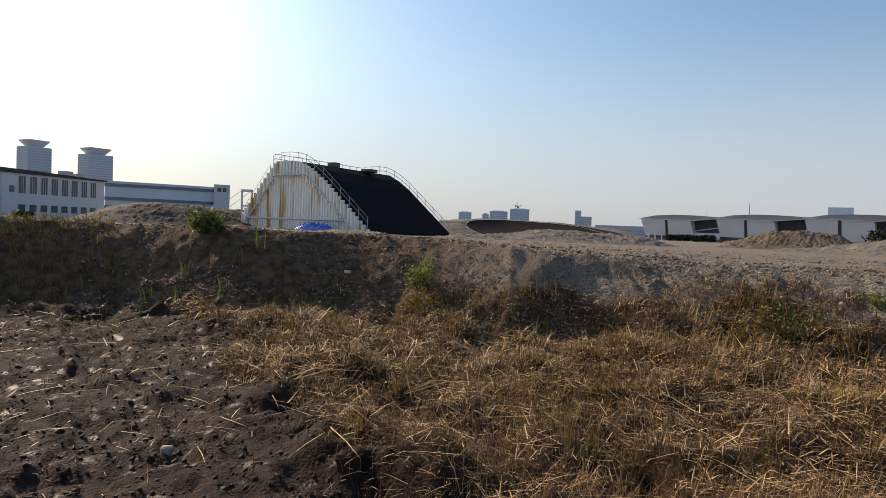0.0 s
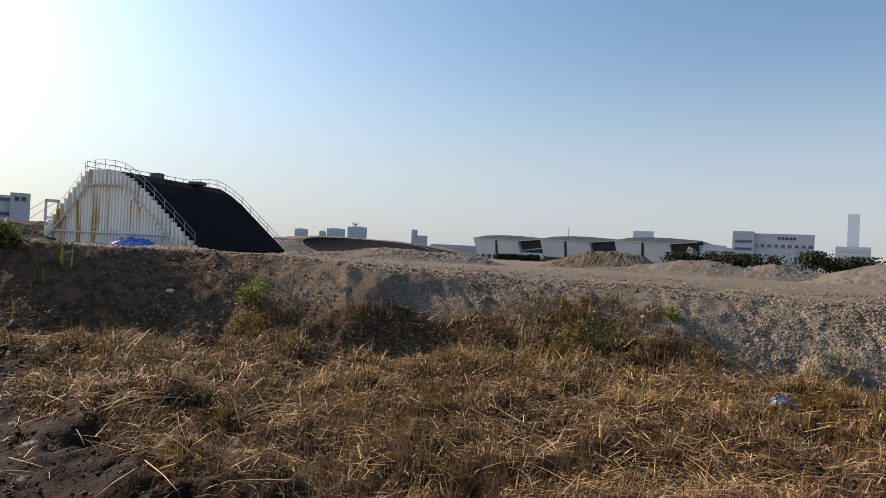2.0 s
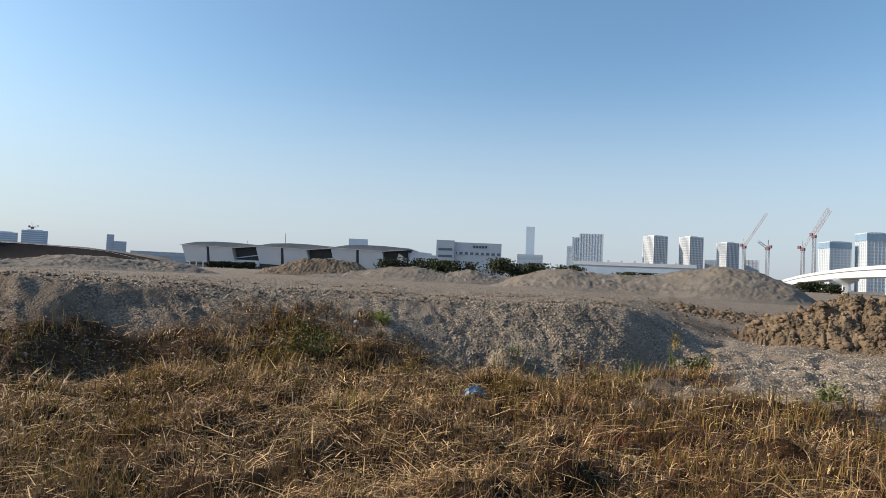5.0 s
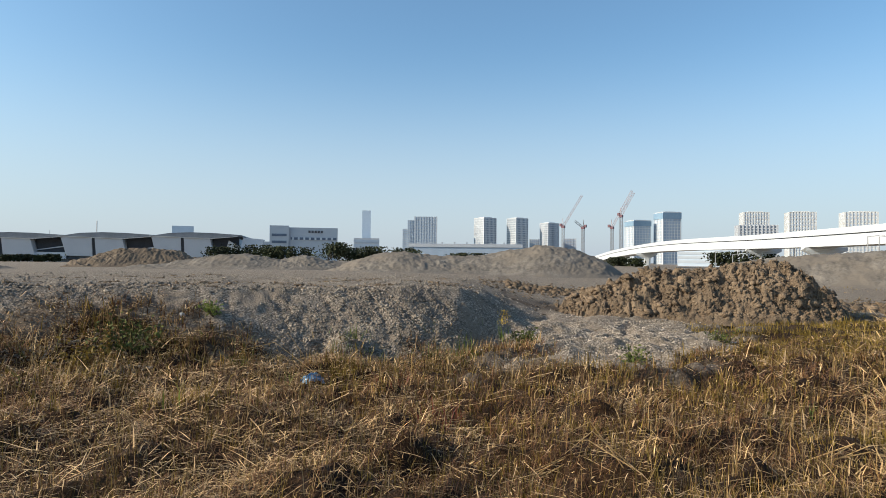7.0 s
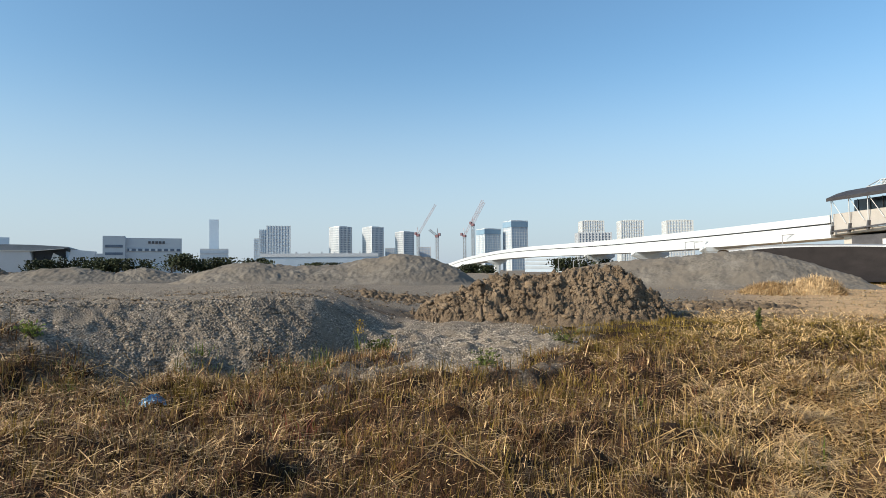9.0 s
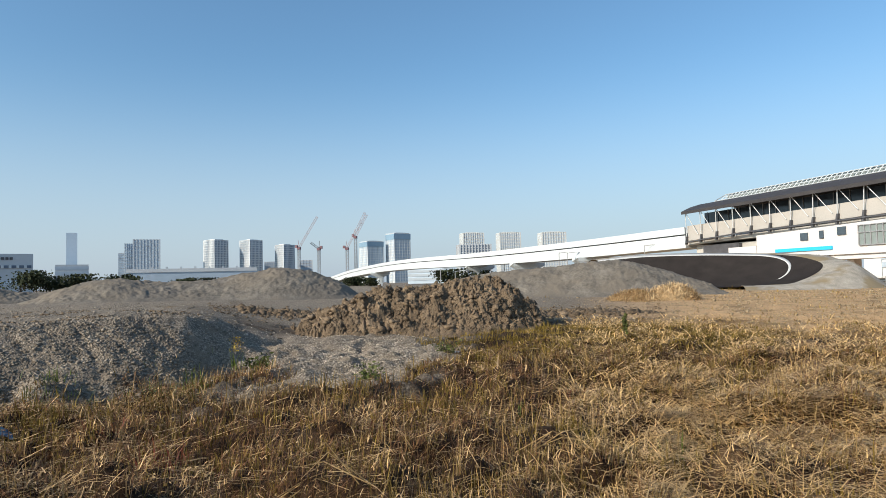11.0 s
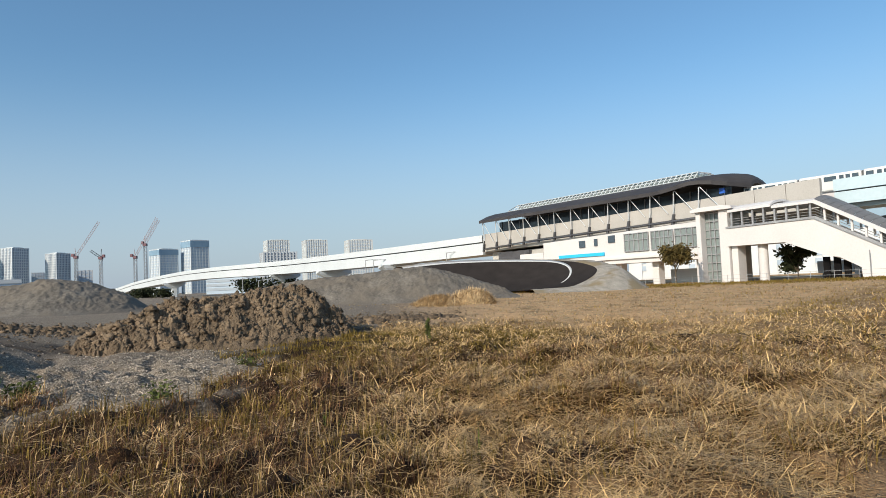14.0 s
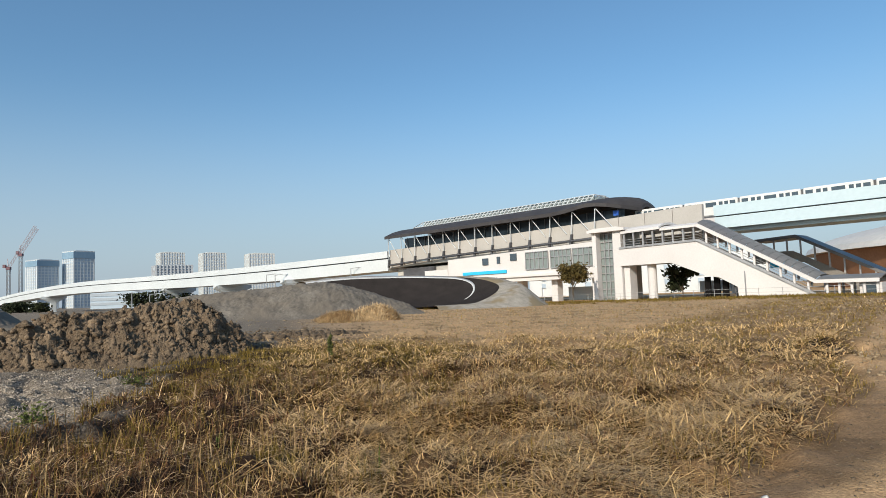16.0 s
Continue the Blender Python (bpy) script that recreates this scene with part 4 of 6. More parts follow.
LEFT = along([local(-115, 92, 11.5), polar(92, 164, 10.95), polar(86.15, 185, 10.55), polar(80.28, 234, 10.95), polar(74.55, 281, 11.35), polar(71.75, 345, 11.4), polar(69.07, 420, 9.6), polar(67.64, 470, 6.6), polar(66.3, 520, 3.0)])
girder("rail_viaduct", LEFT, "long white elevated railway viaduct curving away over the city", [
    ("parapet", 3.4, 4.0, -1.5, 0.0, M_WHITE), ("parapet", -4.0, -3.4, -1.5, 0.0, M_WHITE), ("track_bed", -3.3, 3.3, -2.0, -1.3, M_DARKSTEEL),
    ("box_girder", -3.6, 3.85, -4.4, -1.78, M_WHITE)])
RIGHT = [tuple(local(x, 96, 12.9)) for x in (-41.6, -20, 0, 20, 45, 80)]
girder("rail_viaduct", RIGHT, "pale blue elevated railway viaduct carrying a train", [
    ("parapet", -4.0, -3.4, -1.55, 0.0, M_PALEBLUE), ("parapet", 3.4, 4.0, -1.55, 0.0, M_PALEBLUE), ("track_bed", -3.3, 3.3, -1.9, -1.4, M_DARKSTEEL),
    ("box_girder", -3.85, 3.8, -3.35, -1.72, M_PALEBLUE), ("soffit_beam", -2.6, 2.6, -3.9, -3.37, M_PALEBLUE)])


def pier(x, y, top):
    p = local(x, y)
    z0 = height(p.x, p.y)
    root = empty("viaduct_pier", Matrix.Translation((p.x, p.y, z0)) @ ST, "white hammerhead pier under the viaduct", "pier", "viaduct piers")
    h = top - z0
    part("shaft", box(B(), -1.1, 1.1, -1.3, 1.3, -0.3, h - 1.2, 0.2), M_WHITE, root)
    bm = B()
    prism(bm, [(-1.2, h - 2.6), (1.2, h - 2.6), (1.6, h - 0.9), (1.6, h), (-1.6, h), (-1.6, h - 0.9)], -5.2, 5.2)
    for v in bm.verts:
        if v.co.z < h - 0.95:
            v.co.y *= 0.35
    part("crosshead", bm, M_WHITE, root)


for az, dd, top in ((90.1, 170, 6.5), (84.4, 200, 6.3), (80.2, 235, 6.6), (71.3, 352, 6.8)):
    q_ = ST.inverted() @ polar(az, dd)
    pier(q_.x, q_.y, top)
pier(30, 96, 8.6)


def train():
    root = empty("train", ST @ Matrix.Translation((0, 96, 11.5)), "white automated light-rail train with dark windows", "train")
    for i in range(11):
        x0 = -55.5 + i * 8.4
        car = part("carriage", box(B(), x0 + 0.15, x0 + 8.25, -2.3, 0.3, 0.1, 2.45, 0.15), M_TRAIN, root, "white carriage")
        for wx, ww in ((0.5, 0.9), (1.8, 0.55), (2.6, 0.55), (3.6, 1.6), (5.6, 0.55), (6.4, 0.55), (7.2, 0.8)):
            part("window", box(B(), x0 + wx, x0 + wx + ww, -2.34, -2.31, 1.45, 2.1), M_GLASS, car)
        part("coupling", box(B(), x0 - 0.14, x0 + 0.14, -1.9, 0.0, 0.3, 2.35), M_DARKSTEEL, car)
    return root


M_TRAIN = material("train_white", (0.6, 0.6, 0.59), (0.68, 0.68, 0.67), 0.4, 0.35, 0, 4.0)
train()


# ---- far buildings ----
def tower(name, az0, az1, d, top, label, wall=M_TOWER, strip=M_TOWERWIN, floors=18, turn=0.0, depth=1.0, fins=0, crown=0.0, base=0.0, group="", category="tower"):
    """A block seen between two azimuths at a distance: body, a window strip each storey, upright fins."""
    a = radians((az0 + az1) / 2)
    span = 2 * d * math.tan(radians((az1 - az0) / 2))
    c, s = abs(math.cos(radians(turn))), abs(math.sin(radians(turn)))
    w = span / (c + depth * s)
    dp = w * depth
    m = Matrix.Translation((d * math.sin(a), d * math.cos(a), base - 1)) @ Matrix.Rotation(-a + radians(turn), 4, "Z")
    root = empty(name, m, label, category, group)
    h = top - base + 1
    part("wall", box(B(), -w / 2, w / 2, -dp / 2, dp / 2, 0, h), wall, root)
    e = max(0.25, d * 0.0003)
    if floors:
        fh = (h - 3) / floors
        me = None
        for k in range(floors):
            if me is None:
                ob = part("window_strip", box(B(), -w / 2 - e, w / 2 + e, -dp / 2 - e, dp / 2 + e, 0, fh * 0.62), strip, root)
                me = ob.data
            else:
                ob = new("window_strip", me)
                ob.parent = root
            ob.location = (0, 0, 3 + k * fh)
    e2 = e * 2
    for k in range(fins + 1 if fins else 0):
        x = -w / 2 + w * k / fins
        inner_k = 0 < k < fins
        if inner_k:
            part("fin", box(B(), x - w * 0.022, x + w * 0.022, -dp / 2 - e2, dp / 2 + e2, 0, h + e), wall, root)
        else:
            for y in (-dp / 2, dp / 2):
                part("corner_fin", box(B(), x - w * 0.03, x + w * 0.03, y - dp * 0.03, y + dp * 0.03, 0, h + e), wall, root)
        if turn and inner_k:
            y = -dp / 2 + dp * k / fins
            part("fin", box(B(), -w / 2 - e2, w / 2 + e2, y - dp * 0.022, y + dp * 0.022, 0, h + e), wall, root)
    if crown:
        part("roof_plant", box(B(), -w * 0.3, w * 0.3, -dp * 0.3, dp * 0.3, h, h + crown), wall, root)
        part("parapet", box(B(), -w / 2 - e, w / 2 + e, -dp / 2 - e, dp / 2 + e, h, h + crown * 0.3), wall, root)
    return root, w, dp, h


def el(d, deg):
    return EYE + d * math.tan(radians(deg))


# two paler copies of the tower window colour, distance haze mixed in
M_HAZEWIN = material("hazed_window", (0.32, 0.4, 0.49), (0.39, 0.47, 0.56), 0.03, 0.4, 0, 0.3)
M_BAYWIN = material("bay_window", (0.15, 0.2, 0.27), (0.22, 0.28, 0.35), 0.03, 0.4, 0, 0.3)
M_CROWN = material("blue_crown", (0.16, 0.26, 0.36), (0.22, 0.33, 0.43), 0.03, 0.35, 0, 0.3)
FAR = [
    ("office_tower", 1.3, 2.4, 1900, 1.42, "pale blue-grey office block far off", M_TOWERBLUE, 9, 0),
    ("office_tower", 3.4, 3.95, 1900, 1.33, "small grey block far off", M_TOWERGREY, 8, 0),
    ("office_tower", 4.05, 5.6, 1900, 1.6, "wide blue glass office block far off", M_TOWERBLUE, 10, 0),
    ("office_tower", 5.85, 7.5, 1900, 1.85, "blue glass office tower topped with cranes", M_TOWERBLUE, 12, 0),
    ("slender_tower", 11.5, 12.0, 1900, 1.93, "slender grey tower far off", M_TOWERGREY, 14, 0),
    ("stepped_tower", 12.0, 12.9, 1900, 1.42, "stepped grey tower far off", M_TOWERGREY, 10, 0),
    ("low_block", 13.3, 17.6, 420, 0.72, "low pale concrete block behind the arena", M_CONC, 2, 0),
    ("grey_block", 30.8, 32.45, 900, 2.65, "plain blue-grey slab block behind the arena", M_TOWERBLUE, 0, 0),
    ("pale_block", 34.9, 36.3, 500, 1.45, "pale block at the arena's end", M_TOWER, 3, 0),
    ("pale_works", 37.0, 38.8, 700, 1.5, "pale works building with rooftop plant", M_TOWER, 0, 0),
    ("slender_tower", 46.5, 47.25, 1500, 4.38, "tall slender blue-grey tower", M_TOWERBLUE, 0, 0),
    ("pale_block", 45.8, 48.0, 1450, 1.92, "pale banded podium of a slender tower", M_TOWER, 5, 0),
    ("residential_tower", 50.1, 50.6, 1300, 2.83, "narrow beige tower block", M_TOWER, 14, 0),
    ("residential_tower", 50.55, 51.3, 1300, 3.58, "dark grey curved tower block", M_TOWERGREY, 13, 5),
    ("residential_tower", 51.2, 53.1, 1250, 3.88, "broad grey tower block with faceted front", M_TOWERGREY, 14, 8),
    ("residential_tower", 61.4, 62.3, 1300, 1.98, "low grey residential block", M_TOWERGREY, 8, 5),
    ("residential_tower", 64.35, 65.4, 1300, 2.05, "low cream residential block", M_TOWER, 8, 4),
]
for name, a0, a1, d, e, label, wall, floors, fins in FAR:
    tower(name, a0, a1, d, el(d, e), label, wall, M_HAZEWIN, floors, 0, 0.8, fins, 3.0 if name == "office_tower" else 0)
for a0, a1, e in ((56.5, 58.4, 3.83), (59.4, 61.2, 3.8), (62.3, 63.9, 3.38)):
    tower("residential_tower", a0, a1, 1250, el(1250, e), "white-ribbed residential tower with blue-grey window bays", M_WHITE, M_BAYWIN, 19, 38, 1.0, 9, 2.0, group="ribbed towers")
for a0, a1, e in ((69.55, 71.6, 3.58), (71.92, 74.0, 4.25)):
    root, w, dp, h = tower("office_tower", a0, a1, 1150, el(1150, e), "white banded office tower with blue glass crown", M_WHITE, M_HAZEWIN, 17, 28, 1.0, 6, 1.5, group="banded office towers")
    part("glass_crown", box(B(), -w / 2 - 1.2, w / 2 + 1.2, -dp / 2 - 1.2, dp / 2 + 1.2, h * 0.87, h * 0.985), M_CROWN, root, "blue glass crown")
tower("office_slab", 73.8, 77.0, 520, el(520, 1.08), "low grey-blue curved hall under the viaduct", M_TOWERBLUE, M_TOWERGREY, 3, 0, 0.5, category="hall")
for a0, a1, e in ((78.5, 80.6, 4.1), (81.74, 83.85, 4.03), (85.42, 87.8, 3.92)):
    tower("residential_tower", a0, a1, 1150, el(1150, e), "pale cream residential tower of many balconies", M_CREAM, M_HAZEWIN, 15, 15, 0.7, 9, 2.0, group="cream towers")
tower("office_slab", 78.2, 81.2, 950, el(950, 3.1), "white slab office with dark ribbed top storey", M_TOWER, M_TOWERWIN, 14, 12, 0.5, 10, category="office")

tower("office_block", 111, 128.6, 185, el(185, 2.5), "low white office block behind the station", M_WHITE, M_HAZEWIN, 4, 0, 0.2, 14, category="office")

# office with the parapet lettering
root, w, dp, h = tower("cold_store_office", 38.7, 44.3, 420, el(420, 2.72), "long grey-white warehouse office with strip windows", M_TOWER, M_TOWERWIN, 0, 0, 0.5, category="warehouse")
part("stair_block", box(B(), -w / 2 - 0.3, -w / 2 + w * 0.27, -dp / 2 - 2.5, 0, 0, h + 0.9), M_TOWER, root)
for k in range(4):
    part("window_strip", box(B(), -w / 2 + 1 + (0 if k < 1 else 0), -w / 2 + w * 0.24, -dp / 2 - 2.8, -dp / 2 - 2.52, 4 + k * 4.3, 5.5 + k * 4.3), M_TOWERWIN, root)
part("window_strip", box(B(), -w * 0.2, w * 0.48, -dp / 2 - 0.4, -dp / 2 - 0.02, h * 0.66, h * 0.66 + 1.5), M_TOWERWIN, root)
for k in range(8):
    part("window_pier", box(B(), -w * 0.2 + k * w * 0.083 + 0.8, -w * 0.2 + k * w * 0.083 + 2.0, -dp / 2 - 0.6, -dp / 2 - 0.42, h * 0.66, h * 0.66 + 1.5), M_WHITE, root)
part("blue_band", box(B(), -w * 0.22, w * 0.5, -dp / 2 - 0.4, -dp / 2 - 0.02, h * 0.28, h * 0.28 + 1.6), M_TOWERBLUE, root)
for k in range(5):
    part("sign_mark", box(B(), w * 0.06 + k * 1.9, w * 0.06 + k * 1.9 + 1.3, -dp / 2 - 0.4, -dp / 2 - 0.02, h - 3.2, h - 1.8), M_DARKSTEEL, root, "dark lettering bar on the parapet")
root, w, dp, h = tower("long_hall", 50.8, 60.6, 380, el(380, 1.5), "long low blue-grey hall with rooftop vents", M_HAZEWIN, M_TOWER, 0, 0, 0.3, category="hall")
part("roof_band", box(B(), -w / 2 - 0.2, w / 2 + 0.2, -dp / 2 - 0.4, dp / 2, h - 1.9, h), M_TOWER, root)
for k in range(9):
    part("roof_vent", box(B(), -w / 2 + 4 + k * w / 9, -w / 2 + 5 + k * w / 9, -2, 0, h, h + 1.2), M_TOWERGREY, root)

# twin hotels with flared crowns
for a0, a1, e in ((-33.7, -31.5, 4.82), (-29.75, -27.35, 4.6)):
    root, w, dp, h = tower("hotel_tower", a0, a1, 1200, el(1200, e), "grey high-rise hotel with flared crown", M_TOWERGREY, M_HAZEWIN, 24, 30, 0.8, 0, group="hotel towers")
    bm = B()
    bmesh.ops.create_cone(bm, cap_ends=True, segments=4, radius1=w * 0.38, radius2=w * 0.62, depth=9, matrix=Matrix.Translation((0, 0, h + 6)) @ Matrix.Rotation(radians(45), 4, "Z"))
    part("crown", bm, M_TOWERGREY, root, "flared lattice crown")
    part("neck", box(B(), -w * 0.25, w * 0.25, -w * 0.25, w * 0.25, h, h + 3), M_TOWERGREY, root)


def white_hall():
    a, b = polar(-40, 178), polar(-27.9, 215)
    t = (b - a).normalized()
    m = Matrix.Translation(a) @ Matrix(((t.x, -t.y, 0, 0), (t.y, t.x, 0, 0), (0, 0, 1, 0), (0, 0, 0, 1)))
    L = (b - a).length
    root = empty("white_works_hall", m, "two-storey off-white works hall with tall dark bays", "hall")
    part("wall", box(B(), 0, L, 0, 25, -1, 11.2), M_OFFWHITE, root)
    part("roof", prism(B(), [(-0.5, 11.2), (L + 0.5, 11.2), (L + 0.5, 11.6), (L * 0.55, 12.2), (-0.5, 12.6)], -0.6, 25), M_ROOFDARK, root)
    x0 = L * 0.485
    for k in range(8):
        x = x0 + k * (L - x0 - 2) / 8
        wd = (L - x0 - 2) / 8 * 0.62
        w1 = part("tall_window", box(B(), x, x + wd, -0.06, -0.01, 6.2, 10.6), M_LOUVRE, root, "tall dark louvred bay")
        for j in range(4):
            part("window_bar", box(B(), x + wd * j / 3 - 0.05, x + wd * j / 3 + 0.05, -0.12, -0.07, 6.2, 10.6), M_OFFWHITE, w1)
        w2 = part("window", box(B(), x, x + wd, -0.06, -0.01, 1.6, 3.4), M_GLASS, root)
        part("window_sill", box(B(), x - 0.1, x + wd + 0.1, -0.2, -0.07, 1.45, 1.58), M_OFFWHITE, w2)
    part("small_window", box(B(), L * 0.44, L * 0.465, -0.06, -0.01, 6.4, 8.0), M_GLASS, root)
    part("end_column", box(B(), L * 0.40, L * 0.41, -0.3, -0.01, 0, 11), M_OFFWHITE, root)
    for k, h_ in ((0.72, 1.0), (0.86, 1.6), (0.93, 1.2)):
        part("roof_plant", box(B(), L * k, L * k + 2.4, 6, 9, 11.6, 12 + h_), M_STEEL, root)


M_OFFWHITE = material("offwhite_wall", (0.55, 0.55, 0.56), (0.64, 0.64, 0.64), 0.05, 0.8, 0, 1.0)
M_LOUVRE = material("brown_louvre", (0.1, 0.08, 0.075), (0.16, 0.13, 0.12), 0.4, 0.6, 0, 4.0)
white_hall()
root, w, dp, h = tower("grey_works_block", -28.0, -19.5, 330, el(330, 2.62), "long grey works block with blue window bands", M_TOWERGREY, M_TOWERBLUE, 0, 6, 0.3, category="works")
for z in (0.3, 0.52, 0.86):
    part("window_band", box(B(), -w / 2 - 0.2, w / 2, -dp / 2 - 0.4, -dp / 2 - 0.02, h * z, h * z + 1.4), M_TOWERWIN, root)
part("pale_canopy", box(B(), -w * 0.15, w * 0.42, -dp / 2 - 9, -dp / 2 - 0.5, 0, h * 0.36), M_TOWER, root)
root, w, dp, h = tower("sign_block", -19.75, -18.5, 325, el(325, 2.86), "white square block with two dark marks", M_TOWER, M_TOWERWIN, 0, 0, 1.0, category="block")
for x in (-0.28, 0.06):
    part("sign_mark", box(B(), w * x, w * (x + 0.22), -dp / 2 - 0.3, -dp / 2 - 0.02, h - 3.4, h - 1.6), M_DARKSTEEL, root, "dark lettering bar")


def pylon():
    p = polar(-17.1, 2300, -1)
    root = empty("bridge_pylon", Matrix.Translation(p) @ Matrix.Rotation(radians(17), 4, "Z"), "white suspension bridge pylon far off", "bridge pylon")
    for x in (-16, 16):
        part("leg", box(B(), x - 3.5, x + 3.5, -4, 4, 0, 106), M_WHITE, root)
    part("top_beam", box(B(), -19, 19, -4, 4, 98, 107), M_WHITE, root)
    part("deck_beam", box(B(), -18, 18, -5, 5, 48, 54), M_WHITE, root)
    for s in (-1, 1):
        part("cable", tube(B(), (s * 16, 0, 104), (s * 16 - 70, 0, 46), 0.8, 4), M_WHITE, root)


pylon()


def arena():
    """Long low hall of three tilted white boxes with wedge-shaped glass between."""
    a, b = polar(17.15, 330), polar(36.0, 300)
    t = (b - a).normalized()
    m = Matrix.Translation(a) @ Matrix(((t.x, -t.y, 0, 0), (t.y, t.x, 0, 0), (0, 0, 1, 0), (0, 0, 0, 1)))
    L = (b - a).length
    root = empty("swimming_arena", m, "long low white arena of tilted panels and dark wedge windows", "arena")
    H_ = 10.2
    seg = L / 3.0

    def leaning(bm, k=0.22):
        for v in bm.verts:
            v.co.y -= k * (v.co.z - 1.5)
        return bm

    for k in range(3):
        x = k * seg
        X = lambda q: x + seg * q
        H_ = 10.2 + 0.6 * k
        part("panel_wall", leaning(prism(B(), [(X(0.05), 2.3), (X(0.335), 2.0), (X(0.335), H_ - 0.8), (X(0.0), H_ - 0.5)], 0, 4)), M_ARENA, root, "large white tilted panel")
        part("panel_wall", leaning(prism(B(), [(X(0.375), 2.1), (X(0.715), 2.1), (X(0.675), H_ - 1.15), (X(0.37), H_ - 0.85)], 0, 4)), M_ARENA, root, "large white tilted panel")
        part("slit_window", leaning(prism(B(), [(X(0.33), 2.0), (X(0.38), 2.0), (X(0.375), H_ - 0.6), (X(0.33), H_ - 0.6)], 0.6, 4)), M_SHADEFILL, root, "dark slit between the panels")
        part("fascia", leaning(prism(B(), [(X(-0.02), H_ - 0.45), (X(0.69), H_ - 1.15), (X(1.0), H_ - 0.1), (X(1.0), H_ + 0.15), (X(0.69), H_ - 0.85), (X(-0.02), H_ - 0.15)], -0.6, 0.2)), M_PAINT, root, "white roof edge")
        part("roof", prism(B(), [(X(0.0), H_ - 0.1), (X(0.68), H_ - 0.8), (X(1.05), H_ + 0.3), (X(1.04), H_ + 0.8), (X(0.7), H_ + 1.5), (X(0.45), H_ + 1.65), (X(0.2), H_ + 1.2)], -1.4, 45), M_ARENAROOF, root, "grey arched roof")
        part("wedge_window", prism(B(), [(X(0.7), 4.0), (X(1.0), 3.6), (X(1.0), H_ - 0.2), (X(0.685), H_ - 0.9)], 3.0, 4), M_SHADEFILL, root, "dark wedge-shaped opening")
        part("beam", prism(B(), [(X(0.7), 4.4), (X(1.0), 6.0), (X(1.0), 6.5), (X(0.7), 4.8)], 2.4, 2.9), M_ARENA, root)
        part("low_wall", box(B(), X(0.71), X(1.04), 0.4, 4, 0.8, 3.7), M_ARENA, root)
        part("soffit", box(B(), X(0.05), X(0.72), 0.2, 4, 0.9, 1.6), M_SHADEFILL, root)
    part("end_wall", prism(B(), [(L, 1.0), (L + 9, 1.0), (L + 11, H_ - 1.0), (L + 2, H_ - 0.2)], 1.0, 6), M_ARENA, root, "white end wall")
    part("end_wedge", prism(B(), [(L - 6, 2.2), (L + 6.5, 3.4), (L - 4, H_ - 1.6)], 0.2, 0.9), M_PAINT, root, "white triangular brace")
    part("back_wall", box(B(), 0, L, 4.1, 40, -1, H_ - 0.8), M_TOWERGREY, root)
    part("mast", tube(B(), (L * 0.43, 10, H_), (L * 0.43, 10, H_ + 6.5), 0.2, 5), M_STEEL, root)
    part("mast", tube(B(), (L * 0.24, 14, H_), (L * 0.24, 14, H_ + 2.0), 0.1, 5), M_STEEL, root)
    for k in range(7):
        part("column", box(B(), 6 + k * 3.2, 6.5 + k * 3.2, -6, -5.5, -1, 2.6), M_PAINT, root)


M_ARENAROOF = material("grey_roof", (0.16, 0.165, 0.175), (0.24, 0.245, 0.255), 0.3, 0.5, 0, 3.0)
# dark fill that puts the shade of recesses and undersides into the colour
M_SHADEFILL = material("shade_fill", (0.045, 0.05, 0.058), (0.075, 0.08, 0.09), 0.4, 0.8, 0, 3.0)
M_ARENA = material("arena_panel", (0.5, 0.53, 0.57), (0.58, 0.605, 0.64), 0.2, 0.6, 0, 3.0)
arena()


def dome():
    p = local(10, 215, -1)
    root = empty("domed_arena", Matrix.Translation(p) @ ST, "brown-walled arena with pale shallow domed roof", "arena")
    bm = B()
    bmesh.ops.create_cone(bm, cap_ends=True, segments=64, radius1=71, radius2=74, depth=9, matrix=Matrix.Translation((0, 0, 4.5)))
    part("wall", bm, M_BRONZE, root, "brown timber-like wall")
    bm = B()
    bmesh.ops.create_uvsphere(bm, u_segments=64, v_segments=24, radius=1)
    for v in bm.verts:
        v.co = Vector((v.co.x * 76, v.co.y * 76, 9.1 + max(v.co.z, 0) * 9.6))
    part("dome", bm, M_DOME, root, "pale grey shallow dome")


M_BRONZE = material("brown_wall", (0.2, 0.1, 0.055), (0.28, 0.15, 0.085), 0.2, 0.7, 0, 2.0)
M_DOME = material("dome_roof", (0.42, 0.42, 0.41), (0.52, 0.51, 0.5), 0.3, 0.6, 0, 1.0)
dome()


def back_stairs():
    root = empty("covered_stairs", ST, "second covered stairway with dark roof and steel posts", "stairs")
    part("roof", prism(B(), [(-41, 7.75), (-35, 8.0), (-24, 1.95), (-21, 0.3), (-21, 0.7), (-24, 2.4), (-35, 8.5), (-41, 8.2)], 104, 109), M_STAIRROOF, root, "dark blue-grey stair roof")
    part("parapet", prism(B(), [(-41, 4.4), (-34, 4.3), (-26, -0.8), (-23.5, -0.8), (-28.3, 2.2), (-35.5, 6.1), (-41, 6.1)], 104.1, 104.4), M_BACKWALL, root, "grey concrete stair parapet")
    for x in np.linspace(-40, -25, 9):
        lo, hi = np.interp(x, [-41, -35.5, -23.5], [6.1, 6.1, -0.8]), np.interp(x, [-41, -35, -24], [7.75, 8.0, 1.95])
        part("post", box(B(), x - 0.1, x + 0.1, 104.1, 104.35, float(lo), float(hi)), M_STEEL, root)


M_BACKWALL = material("grey_parapet", (0.16, 0.15, 0.14), (0.22, 0.205, 0.19), 0.5, 0.8, 0, 5.0)
back_stairs()


